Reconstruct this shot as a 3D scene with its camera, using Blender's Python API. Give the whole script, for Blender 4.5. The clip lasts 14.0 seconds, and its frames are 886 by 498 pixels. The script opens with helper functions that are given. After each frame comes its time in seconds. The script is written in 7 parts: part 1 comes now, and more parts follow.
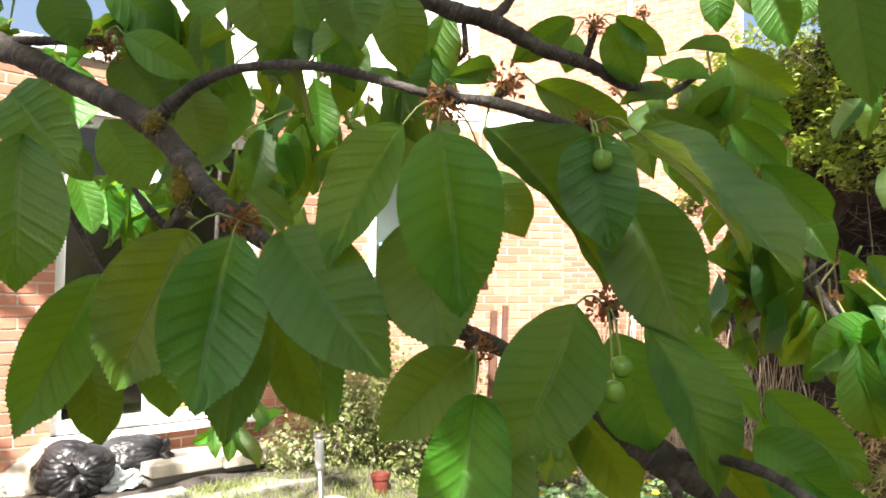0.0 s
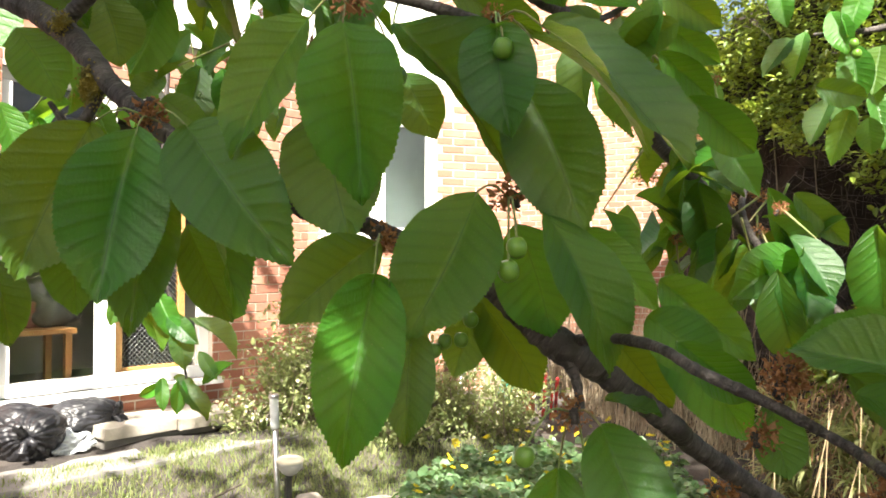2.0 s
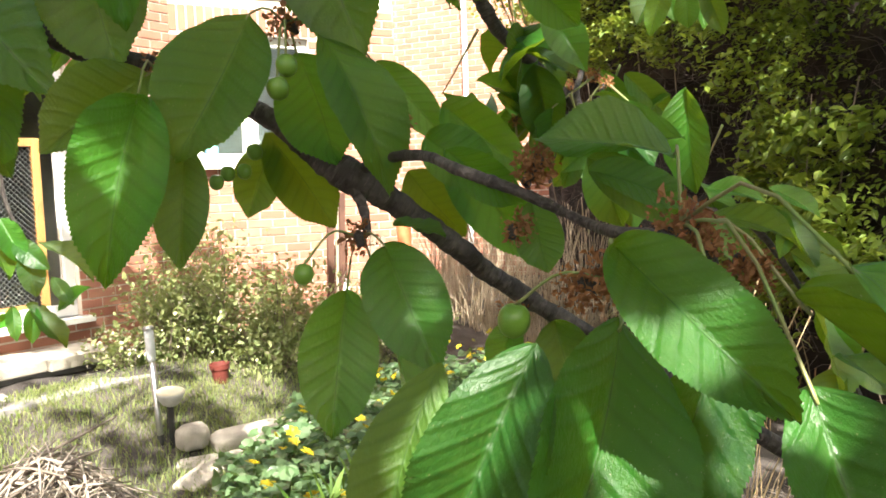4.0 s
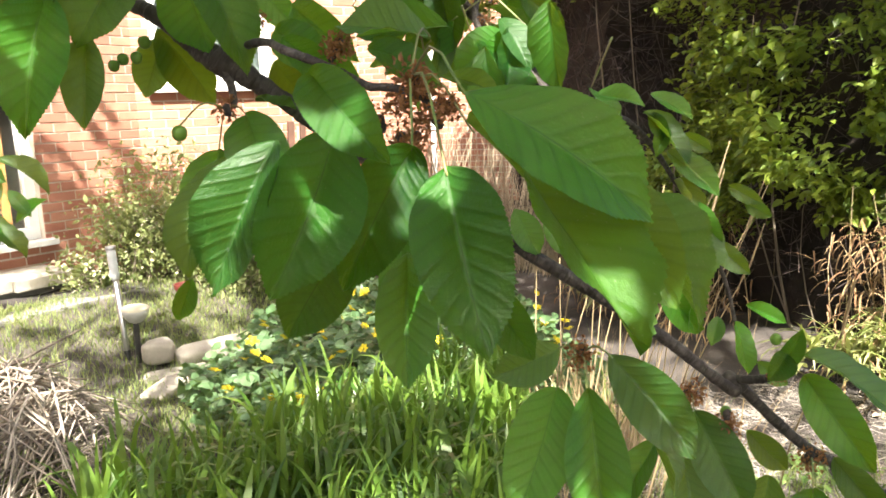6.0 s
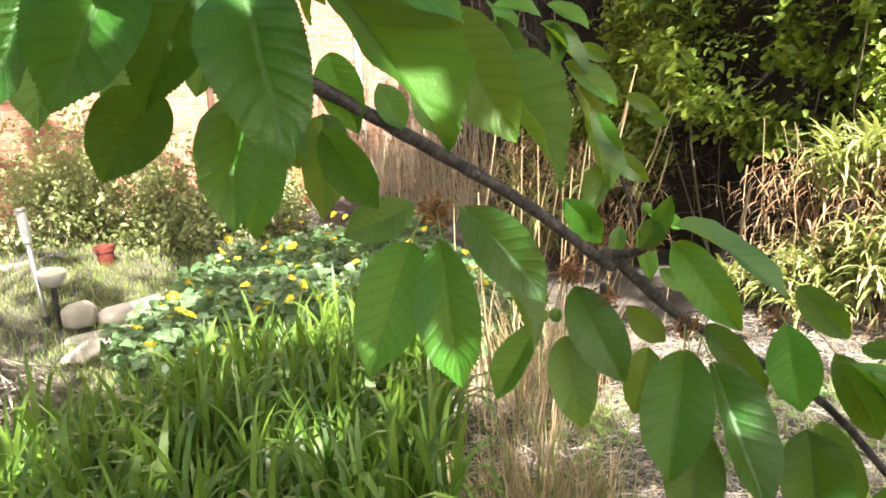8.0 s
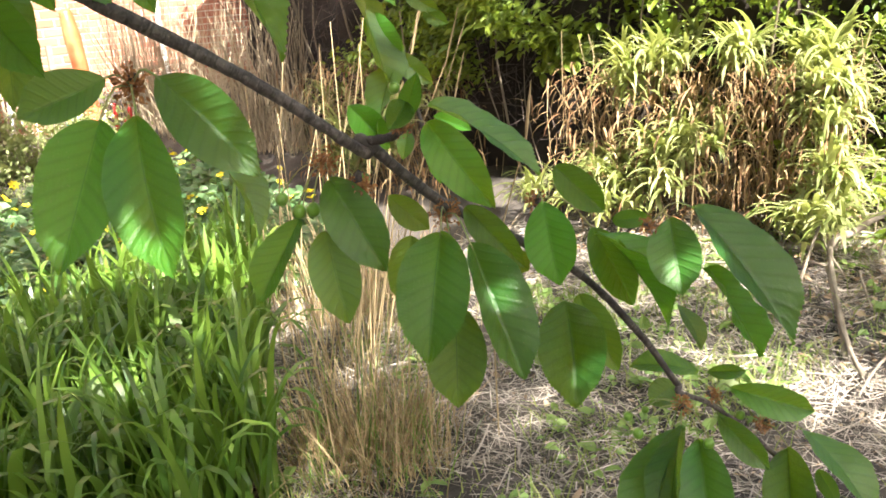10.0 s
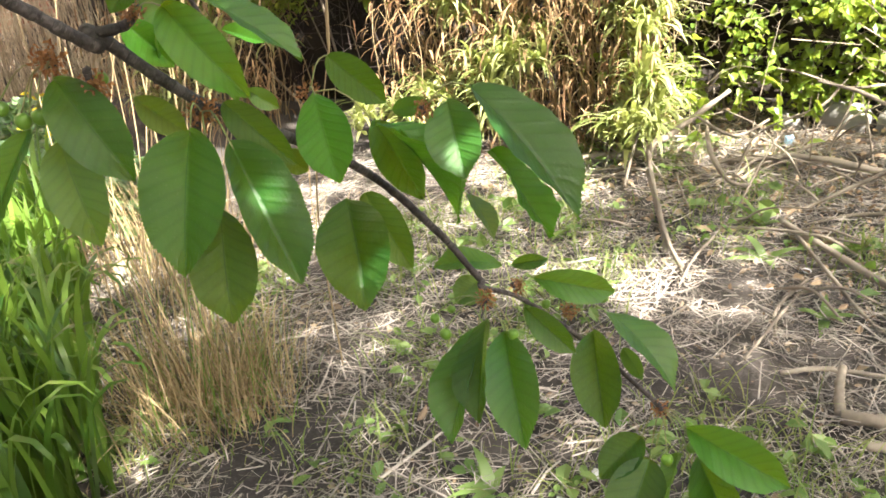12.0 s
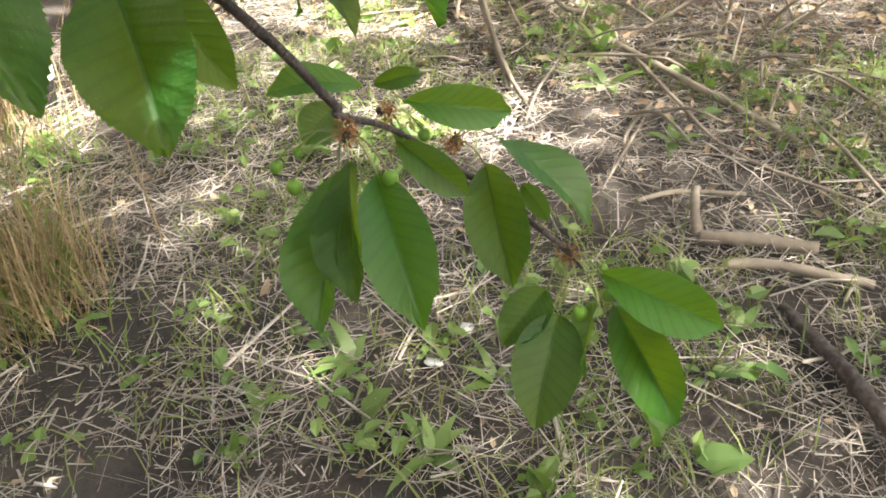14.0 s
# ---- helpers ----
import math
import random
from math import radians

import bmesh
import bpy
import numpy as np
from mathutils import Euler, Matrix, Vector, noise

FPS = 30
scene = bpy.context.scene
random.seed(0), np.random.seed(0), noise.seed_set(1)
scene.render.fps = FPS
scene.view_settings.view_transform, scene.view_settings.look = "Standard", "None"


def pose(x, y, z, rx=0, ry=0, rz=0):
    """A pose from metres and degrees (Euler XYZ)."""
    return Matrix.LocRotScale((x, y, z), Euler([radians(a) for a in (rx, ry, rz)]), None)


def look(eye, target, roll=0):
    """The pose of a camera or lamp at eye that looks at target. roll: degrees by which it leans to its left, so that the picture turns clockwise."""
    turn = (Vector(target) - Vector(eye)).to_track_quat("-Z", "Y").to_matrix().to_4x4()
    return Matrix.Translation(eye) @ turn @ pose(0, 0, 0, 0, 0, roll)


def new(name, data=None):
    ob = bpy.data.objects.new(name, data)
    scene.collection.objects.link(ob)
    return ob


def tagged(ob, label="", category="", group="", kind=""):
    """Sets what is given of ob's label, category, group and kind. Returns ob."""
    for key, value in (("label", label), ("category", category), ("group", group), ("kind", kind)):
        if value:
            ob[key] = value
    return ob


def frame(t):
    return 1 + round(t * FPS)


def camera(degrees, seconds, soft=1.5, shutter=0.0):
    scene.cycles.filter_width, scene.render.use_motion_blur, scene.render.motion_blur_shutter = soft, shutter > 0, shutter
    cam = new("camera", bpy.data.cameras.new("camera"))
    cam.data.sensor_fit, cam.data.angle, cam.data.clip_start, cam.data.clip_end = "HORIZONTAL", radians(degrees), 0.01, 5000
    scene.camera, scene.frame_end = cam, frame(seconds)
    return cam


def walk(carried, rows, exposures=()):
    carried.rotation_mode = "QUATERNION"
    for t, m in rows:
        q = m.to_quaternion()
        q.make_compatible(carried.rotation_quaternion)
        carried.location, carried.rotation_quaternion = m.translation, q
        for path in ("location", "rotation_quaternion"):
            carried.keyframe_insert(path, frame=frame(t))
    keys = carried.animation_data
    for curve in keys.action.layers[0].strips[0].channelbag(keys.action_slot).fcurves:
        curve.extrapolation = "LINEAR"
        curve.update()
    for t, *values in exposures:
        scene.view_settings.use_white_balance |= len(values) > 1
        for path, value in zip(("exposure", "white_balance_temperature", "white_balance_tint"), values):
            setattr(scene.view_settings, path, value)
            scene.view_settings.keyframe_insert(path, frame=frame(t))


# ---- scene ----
cam = camera(59.4, 14.0, soft=1.7)
PATH = [
    (0, (0.039, 0.037, 1.529), (-0.108, 2.028, 1.641), 0.2),
    (0.5, (0.045, 0.042, 1.526), (-0.106, 2.034, 1.635), 0.3),
    (1, (0.048, 0.038, 1.512), (-0.068, 2.032, 1.608), 0.1),
    (1.5, (0.056, 0.03, 1.498), (-0.023, 2.027, 1.575), -0.2),
    (2, (0.074, 0.036, 1.481), (0.027, 2.035, 1.513), 0.2),
    (2.5, (0.086, 0.043, 1.461), (0.078, 2.043, 1.435), 0.1),
    (3, (0.096, 0.038, 1.445), (0.145, 2.036, 1.368), -1.3),
    (3.5, (0.118, 0.035, 1.433), (0.256, 2.027, 1.325), -1.9),
    (4, (0.135, 0.031, 1.418), (0.373, 2.011, 1.264), -2.1),
    (4.2, (0.139, 0.027, 1.413), (0.404, 2.002, 1.237), -2.8),
    (6.3, (0.221, -0.146, 1.37), (0.527, 1.799, 1.018), -2.4),
    (6.5, (0.227, -0.145, 1.362), (0.523, 1.801, 1.005), -2.9),
    (7, (0.232, -0.146, 1.342), (0.537, 1.793, 0.961), -2.4),
    (7.5, (0.248, -0.152, 1.323), (0.572, 1.779, 0.915), -2.8),
    (8, (0.266, -0.145, 1.303), (0.712, 1.752, 0.852), -3.9),
    (8.5, (0.29, -0.141, 1.294), (0.853, 1.708, 0.783), -4.7),
    (9, (0.308, -0.145, 1.284), (0.962, 1.657, 0.716), -5.6),
    (9.2, (0.314, -0.144, 1.28), (1.0, 1.64, 0.69), -5.2),
    (11.3, (0.405, -0.143, 1.214), (1.411, 1.412, 0.459), -5.3),
    (11.5, (0.416, -0.149, 1.213), (1.444, 1.382, 0.438), -5.1),
    (12, (0.411, -0.144, 1.192), (1.499, 1.316, 0.364), -6.0),
    (12.5, (0.377, -0.069, 1.193), (1.557, 1.268, 0.288), -9.1),
    (13, (0.389, -0.021, 1.171), (1.639, 1.168, 0.159), -8.8),
    (13.5, (0.454, 0.007, 1.116), (1.72, 1.107, 0.027), -5.3),
    (14, (0.511, 0.021, 1.071), (1.749, 1.059, -0.107), -4.8),
]
walk(cam, [(t, look(eye, target, roll)) for t, eye, target, roll in PATH], [(0, 2.36), (4.2, 2.36), (6.3, 2.53), (9.2, 2.72), (12, 2.84), (13, 2.68), (14, 2.72)])

# ---- light ----
SUN_TO = Vector((0.0, -0.68, 0.80)).normalized()
sun = new("sun", bpy.data.lights.new("sun", "SUN"))
sun.data.energy, sun.data.angle, sun.data.color = 5.0, radians(0.53), (1.0, 0.94, 0.83)
sun.rotation_mode = "QUATERNION"
sun.rotation_quaternion = SUN_TO.to_track_quat("Z", "Y")
world = bpy.data.worlds.new("sky")
scene.world = world
world.use_nodes = True
sky = world.node_tree.nodes.new("ShaderNodeTexSky")
sky.sky_type, sky.sun_disc = "NISHITA", False
sky.sun_elevation = math.asin(SUN_TO.z)
sky.sun_rotation = math.atan2(SUN_TO.x, SUN_TO.y)
sky.air_density, sky.dust_density = 1.0, 8.0
world.node_tree.nodes["Background"].inputs["Strength"].default_value = 0.062
world.node_tree.links.new(sky.outputs[0], world.node_tree.nodes["Background"].inputs["Color"])
scene.view_settings.exposure = 2.75


# ---- materials ----
def tree_of(name):
    m = bpy.data.materials.new(name)
    m.use_nodes = True
    t = m.node_tree
    return m, t, t.nodes["Principled BSDF"]


def add(t, kind, **values):
    n = t.nodes.new("ShaderNode" + kind)
    for key, value in values.items():
        key = key.replace("_", " ").title() if key.islower() else key
        n.inputs[key].default_value = value
    return n


def sums(t, op, a, b=None):
    n = t.nodes.new("ShaderNodeMath")
    n.operation = op
    for k, v in enumerate((a, b)):
        if v is None:
            continue
        if isinstance(v, (int, float)):
            n.inputs[k].default_value = v
        else:
            t.links.new(v, n.inputs[k])
    return n.outputs[0]


def blend(t, fac, a, b, mode="MIX"):
    n = t.nodes.new("ShaderNodeMix")
    n.data_type, n.blend_type = "RGBA", mode
    for sock, v in ((n.inputs[0], fac), (n.inputs[6], a), (n.inputs[7], b)):
        if isinstance(v, (int, float)):
            sock.default_value = v
        elif isinstance(v, tuple):
            sock.default_value = (*v, 1) if len(v) == 3 else v
        else:
            t.links.new(v, sock)
    return n.outputs[2]


def step(t, value, low, high):
    n = t.nodes.new("ShaderNodeMapRange")
    n.interpolation_type = "SMOOTHSTEP"
    t.links.new(value, n.inputs[0])
    n.inputs[1].default_value, n.inputs[2].default_value = low, high
    return n.outputs[0]


def noise_of(t, scale, detail=4.0, where=None, rough=0.55):
    n = add(t, "TexNoise", scale=scale, detail=detail, roughness=rough)
    if where is None:
        where = t.nodes.new("ShaderNodeTexCoord").outputs["Object"]
    t.links.new(where, n.inputs["Vector"])
    return n.outputs[0]


def bumped(t, bsdf, height, strength, distance):
    n = add(t, "Bump", strength=strength, distance=distance)
    t.links.new(height, n.inputs["Height"])
    t.links.new(n.outputs[0], bsdf.inputs["Normal"])


def stuff_mat(name, a, b, c=None, big=3.0, fine=40.0, rough=0.8, relief=0.002, metal=0.0, island=False, thin=0.0, thin_colour=(0.3, 0.5, 0.05), gloss=0.5):
    """Two colours over a coarse and a fine grain, a third one by piece; thin: the share of light that comes through."""
    m, t, p = tree_of(name)
    coarse, grain = noise_of(t, big), noise_of(t, fine, 5.0)
    col = blend(t, step(t, coarse, 0.35, 0.65), a, b)
    col = blend(t, 0.35, col, blend(t, grain, (0.25, 0.25, 0.25), (1.0, 1.0, 1.0)), "MULTIPLY") if relief else col
    if c:
        if island:
            pick = t.nodes.new("ShaderNodeNewGeometry").outputs["Random Per Island"]
        else:
            pick = t.nodes.new("ShaderNodeObjectInfo").outputs["Random"]
        col = blend(t, pick, col, c)
    t.links.new(col, p.inputs["Base Color"])
    p.inputs["Roughness"].default_value, p.inputs["Metallic"].default_value = rough, metal
    p.inputs["Specular IOR Level"].default_value = gloss
    if relief:
        bumped(t, p, grain, 0.6, relief)
    if thin:
        see_through(t, p, thin, thin_colour)
    return m


def see_through(t, p, share, colour):
    glow = add(t, "BsdfTranslucent")
    if isinstance(colour, tuple):
        glow.inputs["Color"].default_value = (*colour, 1)
    else:
        t.links.new(colour, glow.inputs["Color"])
    mix = t.nodes.new("ShaderNodeMixShader")
    mix.inputs[0].default_value = share
    t.links.new(p.outputs[0], mix.inputs[1])
    t.links.new(glow.outputs[0], mix.inputs[2])
    t.links.new(mix.outputs[0], t.nodes["Material Output"].inputs["Surface"])


def leaf_mat():
    """Cherry leaf: sunk midrib and side veins that run forward, waxy gloss, light through the blade."""
    m, t, p = tree_of("cherry_leaf")
    uv = t.nodes.new("ShaderNodeSeparateXYZ")
    t.links.new(t.nodes.new("ShaderNodeUVMap").outputs[0], uv.inputs[0])
    side = sums(t, "ABSOLUTE", sums(t, "MULTIPLY", sums(t, "SUBTRACT", uv.outputs[0], 0.5), 2.0))
    run = sums(t, "SUBTRACT", sums(t, "MULTIPLY", uv.outputs[1], 10.0), sums(t, "MULTIPLY", sums(t, "POWER", side, 0.85), 1.9))
    away = sums(t, "ABSOLUTE", sums(t, "SUBTRACT", sums(t, "FRACT", run), 0.5))
    vein = step(t, away, 0.22, 0.5)
    rib = sums(t, "SUBTRACT", 1.0, step(t, side, 0.006, 0.022))
    pick = t.nodes.new("ShaderNodeObjectInfo").outputs["Random"]
    cells = add(t, "TexVoronoi", scale=170.0)
    t.links.new(t.nodes.new("ShaderNodeTexCoord").outputs["Object"], cells.inputs["Vector"])
    patch = noise_of(t, 14.0, 3.0)
    other = sums(t, "FRACT", sums(t, "MULTIPLY", pick, 7.31))
    base = blend(t, pick, (0.006, 0.040, 0.008), (0.049, 0.204, 0.017))
    # olive on some leaves: a backlit look put into the base colour
    base = blend(t, step(t, other, 0.84, 1.0), base, (0.048, 0.115, 0.010))
    base = blend(t, step(t, patch, 0.35, 0.75), base, blend(t, 0.4, base, (0.045, 0.115, 0.02)))
    base = blend(t, sums(t, "MULTIPLY", vein, 0.20), base, blend(t, 0.5, base, (0.0, 0.0, 0.0)))
    base = blend(t, sums(t, "MULTIPLY", rib, 0.2), base, (0.06, 0.115, 0.025))
    spot = step(t, noise_of(t, 75.0, 1.0), 0.735, 0.75)
    base = blend(t, sums(t, "MULTIPLY", spot, 0.7), base, (0.30, 0.26, 0.13))
    t.links.new(base, p.inputs["Base Color"])
    t.links.new(sums(t, "ADD", 0.32, sums(t, "MULTIPLY", other, 0.16)), p.inputs["Roughness"])
    t.links.new(sums(t, "ADD", 0.16, sums(t, "MULTIPLY", sums(t, "FRACT", sums(t, "MULTIPLY", pick, 3.77)), 0.70)), p.inputs["Specular IOR Level"])
    high = sums(t, "ADD", sums(t, "MULTIPLY", sums(t, "MAXIMUM", vein, rib), -0.8), sums(t, "MULTIPLY", cells.outputs[0], 0.25))
    high = sums(t, "ADD", high, sums(t, "MULTIPLY", noise_of(t, 30.0, 2.0), 0.9))
    bumped(t, p, high, 0.46, 0.0015)
    through_col = blend(t, sums(t, "MAXIMUM", sums(t, "MULTIPLY", vein, 0.22), rib), blend(t, other, (0.28, 0.53, 0.024), (0.41, 0.53, 0.016)), (0.22, 0.31, 0.018))
    see_through(t, p, 0.33, through_col)
    return m


LEAF = leaf_mat()


def bark_mat():
    """Cherry bark: grey-brown, ringed across the branch, with pale lenticels and flaking patches."""
    m, t, p = tree_of("cherry_bark")
    uv = t.nodes.new("ShaderNodeUVMap").outputs[0]

    def stretched(around, along, detail):
        k = t.nodes.new("ShaderNodeVectorMath")
        k.operation = "MULTIPLY"
        t.links.new(uv, k.inputs[0])
        k.inputs[1].default_value = (around, along, 1.0)
        return noise_of(t, 1.0, detail, k.outputs[0])
    rings, dashes, fine, patch = stretched(1.6, 260.0, 3.0), stretched(4.0, 520.0, 2.0), noise_of(t, 420.0, 5.0), noise_of(t, 55.0, 4.0)
    col = blend(t, step(t, patch, 0.35, 0.68), (0.040, 0.032, 0.028), (0.115, 0.098, 0.088))
    col = blend(t, sums(t, "MULTIPLY", step(t, dashes, 0.60, 0.70), 0.55), col, (0.21, 0.175, 0.145))
    col = blend(t, sums(t, "MULTIPLY", step(t, rings, 0.52, 0.38), 0.6), col, (0.022, 0.017, 0.015))
    col = blend(t, 0.4, col, blend(t, fine, (0.3, 0.3, 0.3), (1.0, 1.0, 1.0)), "MULTIPLY")
    t.links.new(col, p.inputs["Base Color"])
    p.inputs["Roughness"].default_value = 0.58
    p.inputs["Specular IOR Level"].default_value = 0.35
    bumped(t, p, sums(t, "ADD", rings, sums(t, "MULTIPLY", fine, 0.4)), 0.7, 0.004)
    return m


BARK = bark_mat()
SCALE = stuff_mat("bud_scale", (0.25, 0.095, 0.040), (0.12, 0.038, 0.018), (0.38, 0.20, 0.085), 30, 200, 0.8, 0.0006, island=True, thin=0.25, thin_colour=(0.5, 0.22, 0.06))
STALK = stuff_mat("leaf_stalk", (0.16, 0.24, 0.06), (0.20, 0.17, 0.07), None, 30, 200, 0.5, 0.0)
FRUIT = stuff_mat("green_cherry", (0.15, 0.28, 0.035), (0.10, 0.22, 0.022), None, 60, 400, 0.3, 0.0, thin=0.12, thin_colour=(0.4, 0.55, 0.06))
LICHEN = stuff_mat("lichen", (0.36, 0.27, 0.04), (0.22, 0.2, 0.06), None, 80, 500, 0.95, 0.002)
BRICK = stuff_mat("red_brick", (0.41, 0.18, 0.115), (0.49, 0.245, 0.165), (0.29, 0.115, 0.075), 6, 90, 0.9, 0.003)
MORTAR = stuff_mat("mortar", (0.64, 0.56, 0.47), (0.55, 0.48, 0.40), None, 5, 120, 0.95, 0.003)
UPVC = stuff_mat("white_plastic", (0.80, 0.80, 0.79), (0.74, 0.74, 0.72), None, 3, 30, 0.35, 0.0)
STONE = stuff_mat("pale_stone", (0.46, 0.42, 0.35), (0.34, 0.31, 0.26), None, 5, 60, 0.9, 0.004)
CONCRETE = stuff_mat("concrete", (0.26, 0.25, 0.235), (0.19, 0.18, 0.165), None, 3, 70, 0.9, 0.003)
SOIL = stuff_mat("soil_and_lawn", (0.040, 0.033, 0.029), (0.085, 0.071, 0.061), None, 2.5, 60, 0.95, 0.02)
GRASS = stuff_mat("lawn_grass", (0.080, 0.15, 0.032), (0.11, 0.165, 0.042), (0.21, 0.21, 0.085), 1.6, 20, 0.7, 0.0, island=True, thin=0.3, thin_colour=(0.35, 0.45, 0.08))
STRAP = stuff_mat("strap_leaf", (0.034, 0.090, 0.012), (0.013, 0.042, 0.006), (0.13, 0.21, 0.03), 5, 60, 0.40, 0.0, island=True, thin=0.28, thin_colour=(0.32, 0.55, 0.06))
STRAW = stuff_mat("dry_straw", (0.28, 0.185, 0.085), (0.14, 0.085, 0.04), (0.46, 0.36, 0.21), 6, 80, 0.8, 0.0, island=True, thin=0.1, thin_colour=(0.5, 0.4, 0.2))
TWIG = stuff_mat("dead_twig", (0.20, 0.155, 0.115), (0.12, 0.09, 0.065), (0.30, 0.245, 0.185), 6, 80, 0.9, 0.001, island=True)
HEDGE = stuff_mat("hedge_leaf", (0.085, 0.155, 0.020), (0.040, 0.085, 0.012), (0.24, 0.31, 0.04), 2, 30, 0.45, 0.0, island=True, thin=0.3, thin_colour=(0.42, 0.5, 0.05))
BAMBOO = stuff_mat("bamboo_leaf", (0.15, 0.20, 0.045), (0.08, 0.125, 0.025), (0.43, 0.44, 0.20), 3, 30, 0.5, 0.0, island=True, thin=0.3, thin_colour=(0.45, 0.5, 0.12))
# shade inside the hedge, put into the colour of its solid backing
HEDGE_SHADE = stuff_mat("hedge_shade", (0.020, 0.015, 0.012), (0.045, 0.033, 0.024), None, 4, 30, 0.95, 0.02)
MARSH = stuff_mat("marigold_leaf", (0.054, 0.112, 0.040), (0.030, 0.072, 0.026), (0.120, 0.185, 0.090), 5, 50, 0.4, 0.0, island=True, thin=0.25, thin_colour=(0.3, 0.5, 0.1))
YELLOW = stuff_mat("yellow_petal", (0.80, 0.68, 0.04), (0.72, 0.58, 0.02), None, 30, 100, 0.5, 0.0, thin=0.2, thin_colour=(0.9, 0.7, 0.05))
SHRUB = stuff_mat("shrub_leaf", (0.115, 0.155, 0.05), (0.075, 0.115, 0.035), (0.23, 0.25, 0.10), 3, 40, 0.6, 0.0, island=True, thin=0.25, thin_colour=(0.4, 0.45, 0.12))
BAG = stuff_mat("black_polythene", (0.014, 0.014, 0.016), (0.022, 0.022, 0.026), None, 6, 60, 0.42, 0.0, gloss=0.5)
CLAY = stuff_mat("terracotta", (0.14, 0.024, 0.016), (0.10, 0.02, 0.013), None, 8, 90, 0.7, 0.001)
STEEL = stuff_mat("brushed_steel", (0.55, 0.55, 0.54), (0.45, 0.45, 0.45), None, 8, 90, 0.35, 0.0, metal=1.0)
BLACK = stuff_mat("black_plastic", (0.02, 0.02, 0.02), (0.03, 0.03, 0.03), None, 8, 90, 0.5, 0.0)
CREAM = stuff_mat("cream_plastic", (0.70, 0.64, 0.48), (0.62, 0.57, 0.45), None, 8, 90, 0.4, 0.0)
WOOD = stuff_mat("orange_wood", (0.46, 0.23, 0.08), (0.36, 0.16, 0.05), None, 4, 60, 0.55, 0.001)
GREYWOOD = stuff_mat("weathered_wood", (0.30, 0.25, 0.19), (0.20, 0.16, 0.12), (0.36, 0.30, 0.22), 5, 70, 0.9, 0.002)
REED = stuff_mat("pale_reed", (0.34, 0.27, 0.18), (0.22, 0.165, 0.105), (0.48, 0.40, 0.29), 6, 60, 0.8, 0.0, island=True)
RUST = stuff_mat("rusty_dry_leaf", (0.22, 0.11, 0.05), (0.12, 0.055, 0.028), (0.36, 0.25, 0.13), 6, 60, 0.85, 0.0, island=True, thin=0.1, thin_colour=(0.5, 0.3, 0.12))
DEADWOOD = stuff_mat("dead_wood", (0.30, 0.255, 0.20), (0.18, 0.148, 0.115), None, 8, 120, 0.9, 0.002)


# ---- builders ----
def part(name, mesh, material, parent, label="", at=None):
    if isinstance(mesh, bmesh.types.BMesh):
        data = bpy.data.meshes.new(name)
        mesh.to_mesh(data)
        mesh.free()
        mesh = data
    if material and not mesh.materials:
        mesh.materials.append(material)
    ob = new(name, mesh)
    ob.parent = parent
    if at is not None:
        ob.matrix_basis = at
    return tagged(ob, label)


def thing(name, label, category, group="", kind="", at=None):
    ob = new(name)
    if at is not None:
        ob.matrix_basis = at
    ob.empty_display_size = 0.1
    return tagged(ob, label, category, group, kind)


def data_of(name, verts, faces, smooth=True):
    me = bpy.data.meshes.new(name)
    me.from_pydata([tuple(v) for v in verts], [], [tuple(f) for f in faces])
    if smooth:
        me.polygons.foreach_set("use_smooth", [True] * len(me.polygons))
    me.update()
    return me


def box_bm(size, at=(0, 0, 0), bevel=0.004, bm=None):
    own = bmesh.new()
    bmesh.ops.create_cube(own, size=1.0, matrix=Matrix.Translation(at) @ Matrix.Diagonal((*size, 1)))
    if bevel:
        bmesh.ops.bevel(own, geom=own.edges[:], offset=bevel, segments=2, affect="EDGES", profile=0.7)
    if bm is None:
        return own
    me = bpy.data.meshes.new("piece")
    own.to_mesh(me)
    own.free()
    bm.from_mesh(me)
    bpy.data.meshes.remove(me)
    return bm


def lathe(name, profile, sides=24, smooth=True):
    """A turned body from (radius, height) pairs."""
    verts, faces = [], []
    for r, z in profile:
        for k in range(sides):
            a = 2 * math.pi * k / sides
            verts.append((r * math.cos(a), r * math.sin(a), z))
    for i in range(len(profile) - 1):
        for k in range(sides):
            j = (k + 1) % sides
            faces.append((i * sides + k, i * sides + j, (i + 1) * sides + j, (i + 1) * sides + k))
    return data_of(name, verts, faces, smooth)


def smooth_line(points, n):
    """Catmull-Rom through points with any number of values each."""
    p = np.array(points, float)
    if len(p) == 2:
        return p[0] + (p[1] - p[0]) * np.linspace(0, 1, n)[:, None]
    p = np.vstack([2 * p[0] - p[1], p, 2 * p[-1] - p[-2]])
    out = []
    for s in np.linspace(0, len(p) - 3 - 1e-6, n):
        i, f = int(s), s - int(s)
        a, b, c, d = p[i], p[i + 1], p[i + 2], p[i + 3]
        out.append(0.5 * (2 * b + (c - a) * f + (2 * a - 5 * b + 4 * c - d) * f * f + (3 * b - 3 * c + d - a) * f ** 3))
    return np.array(out)


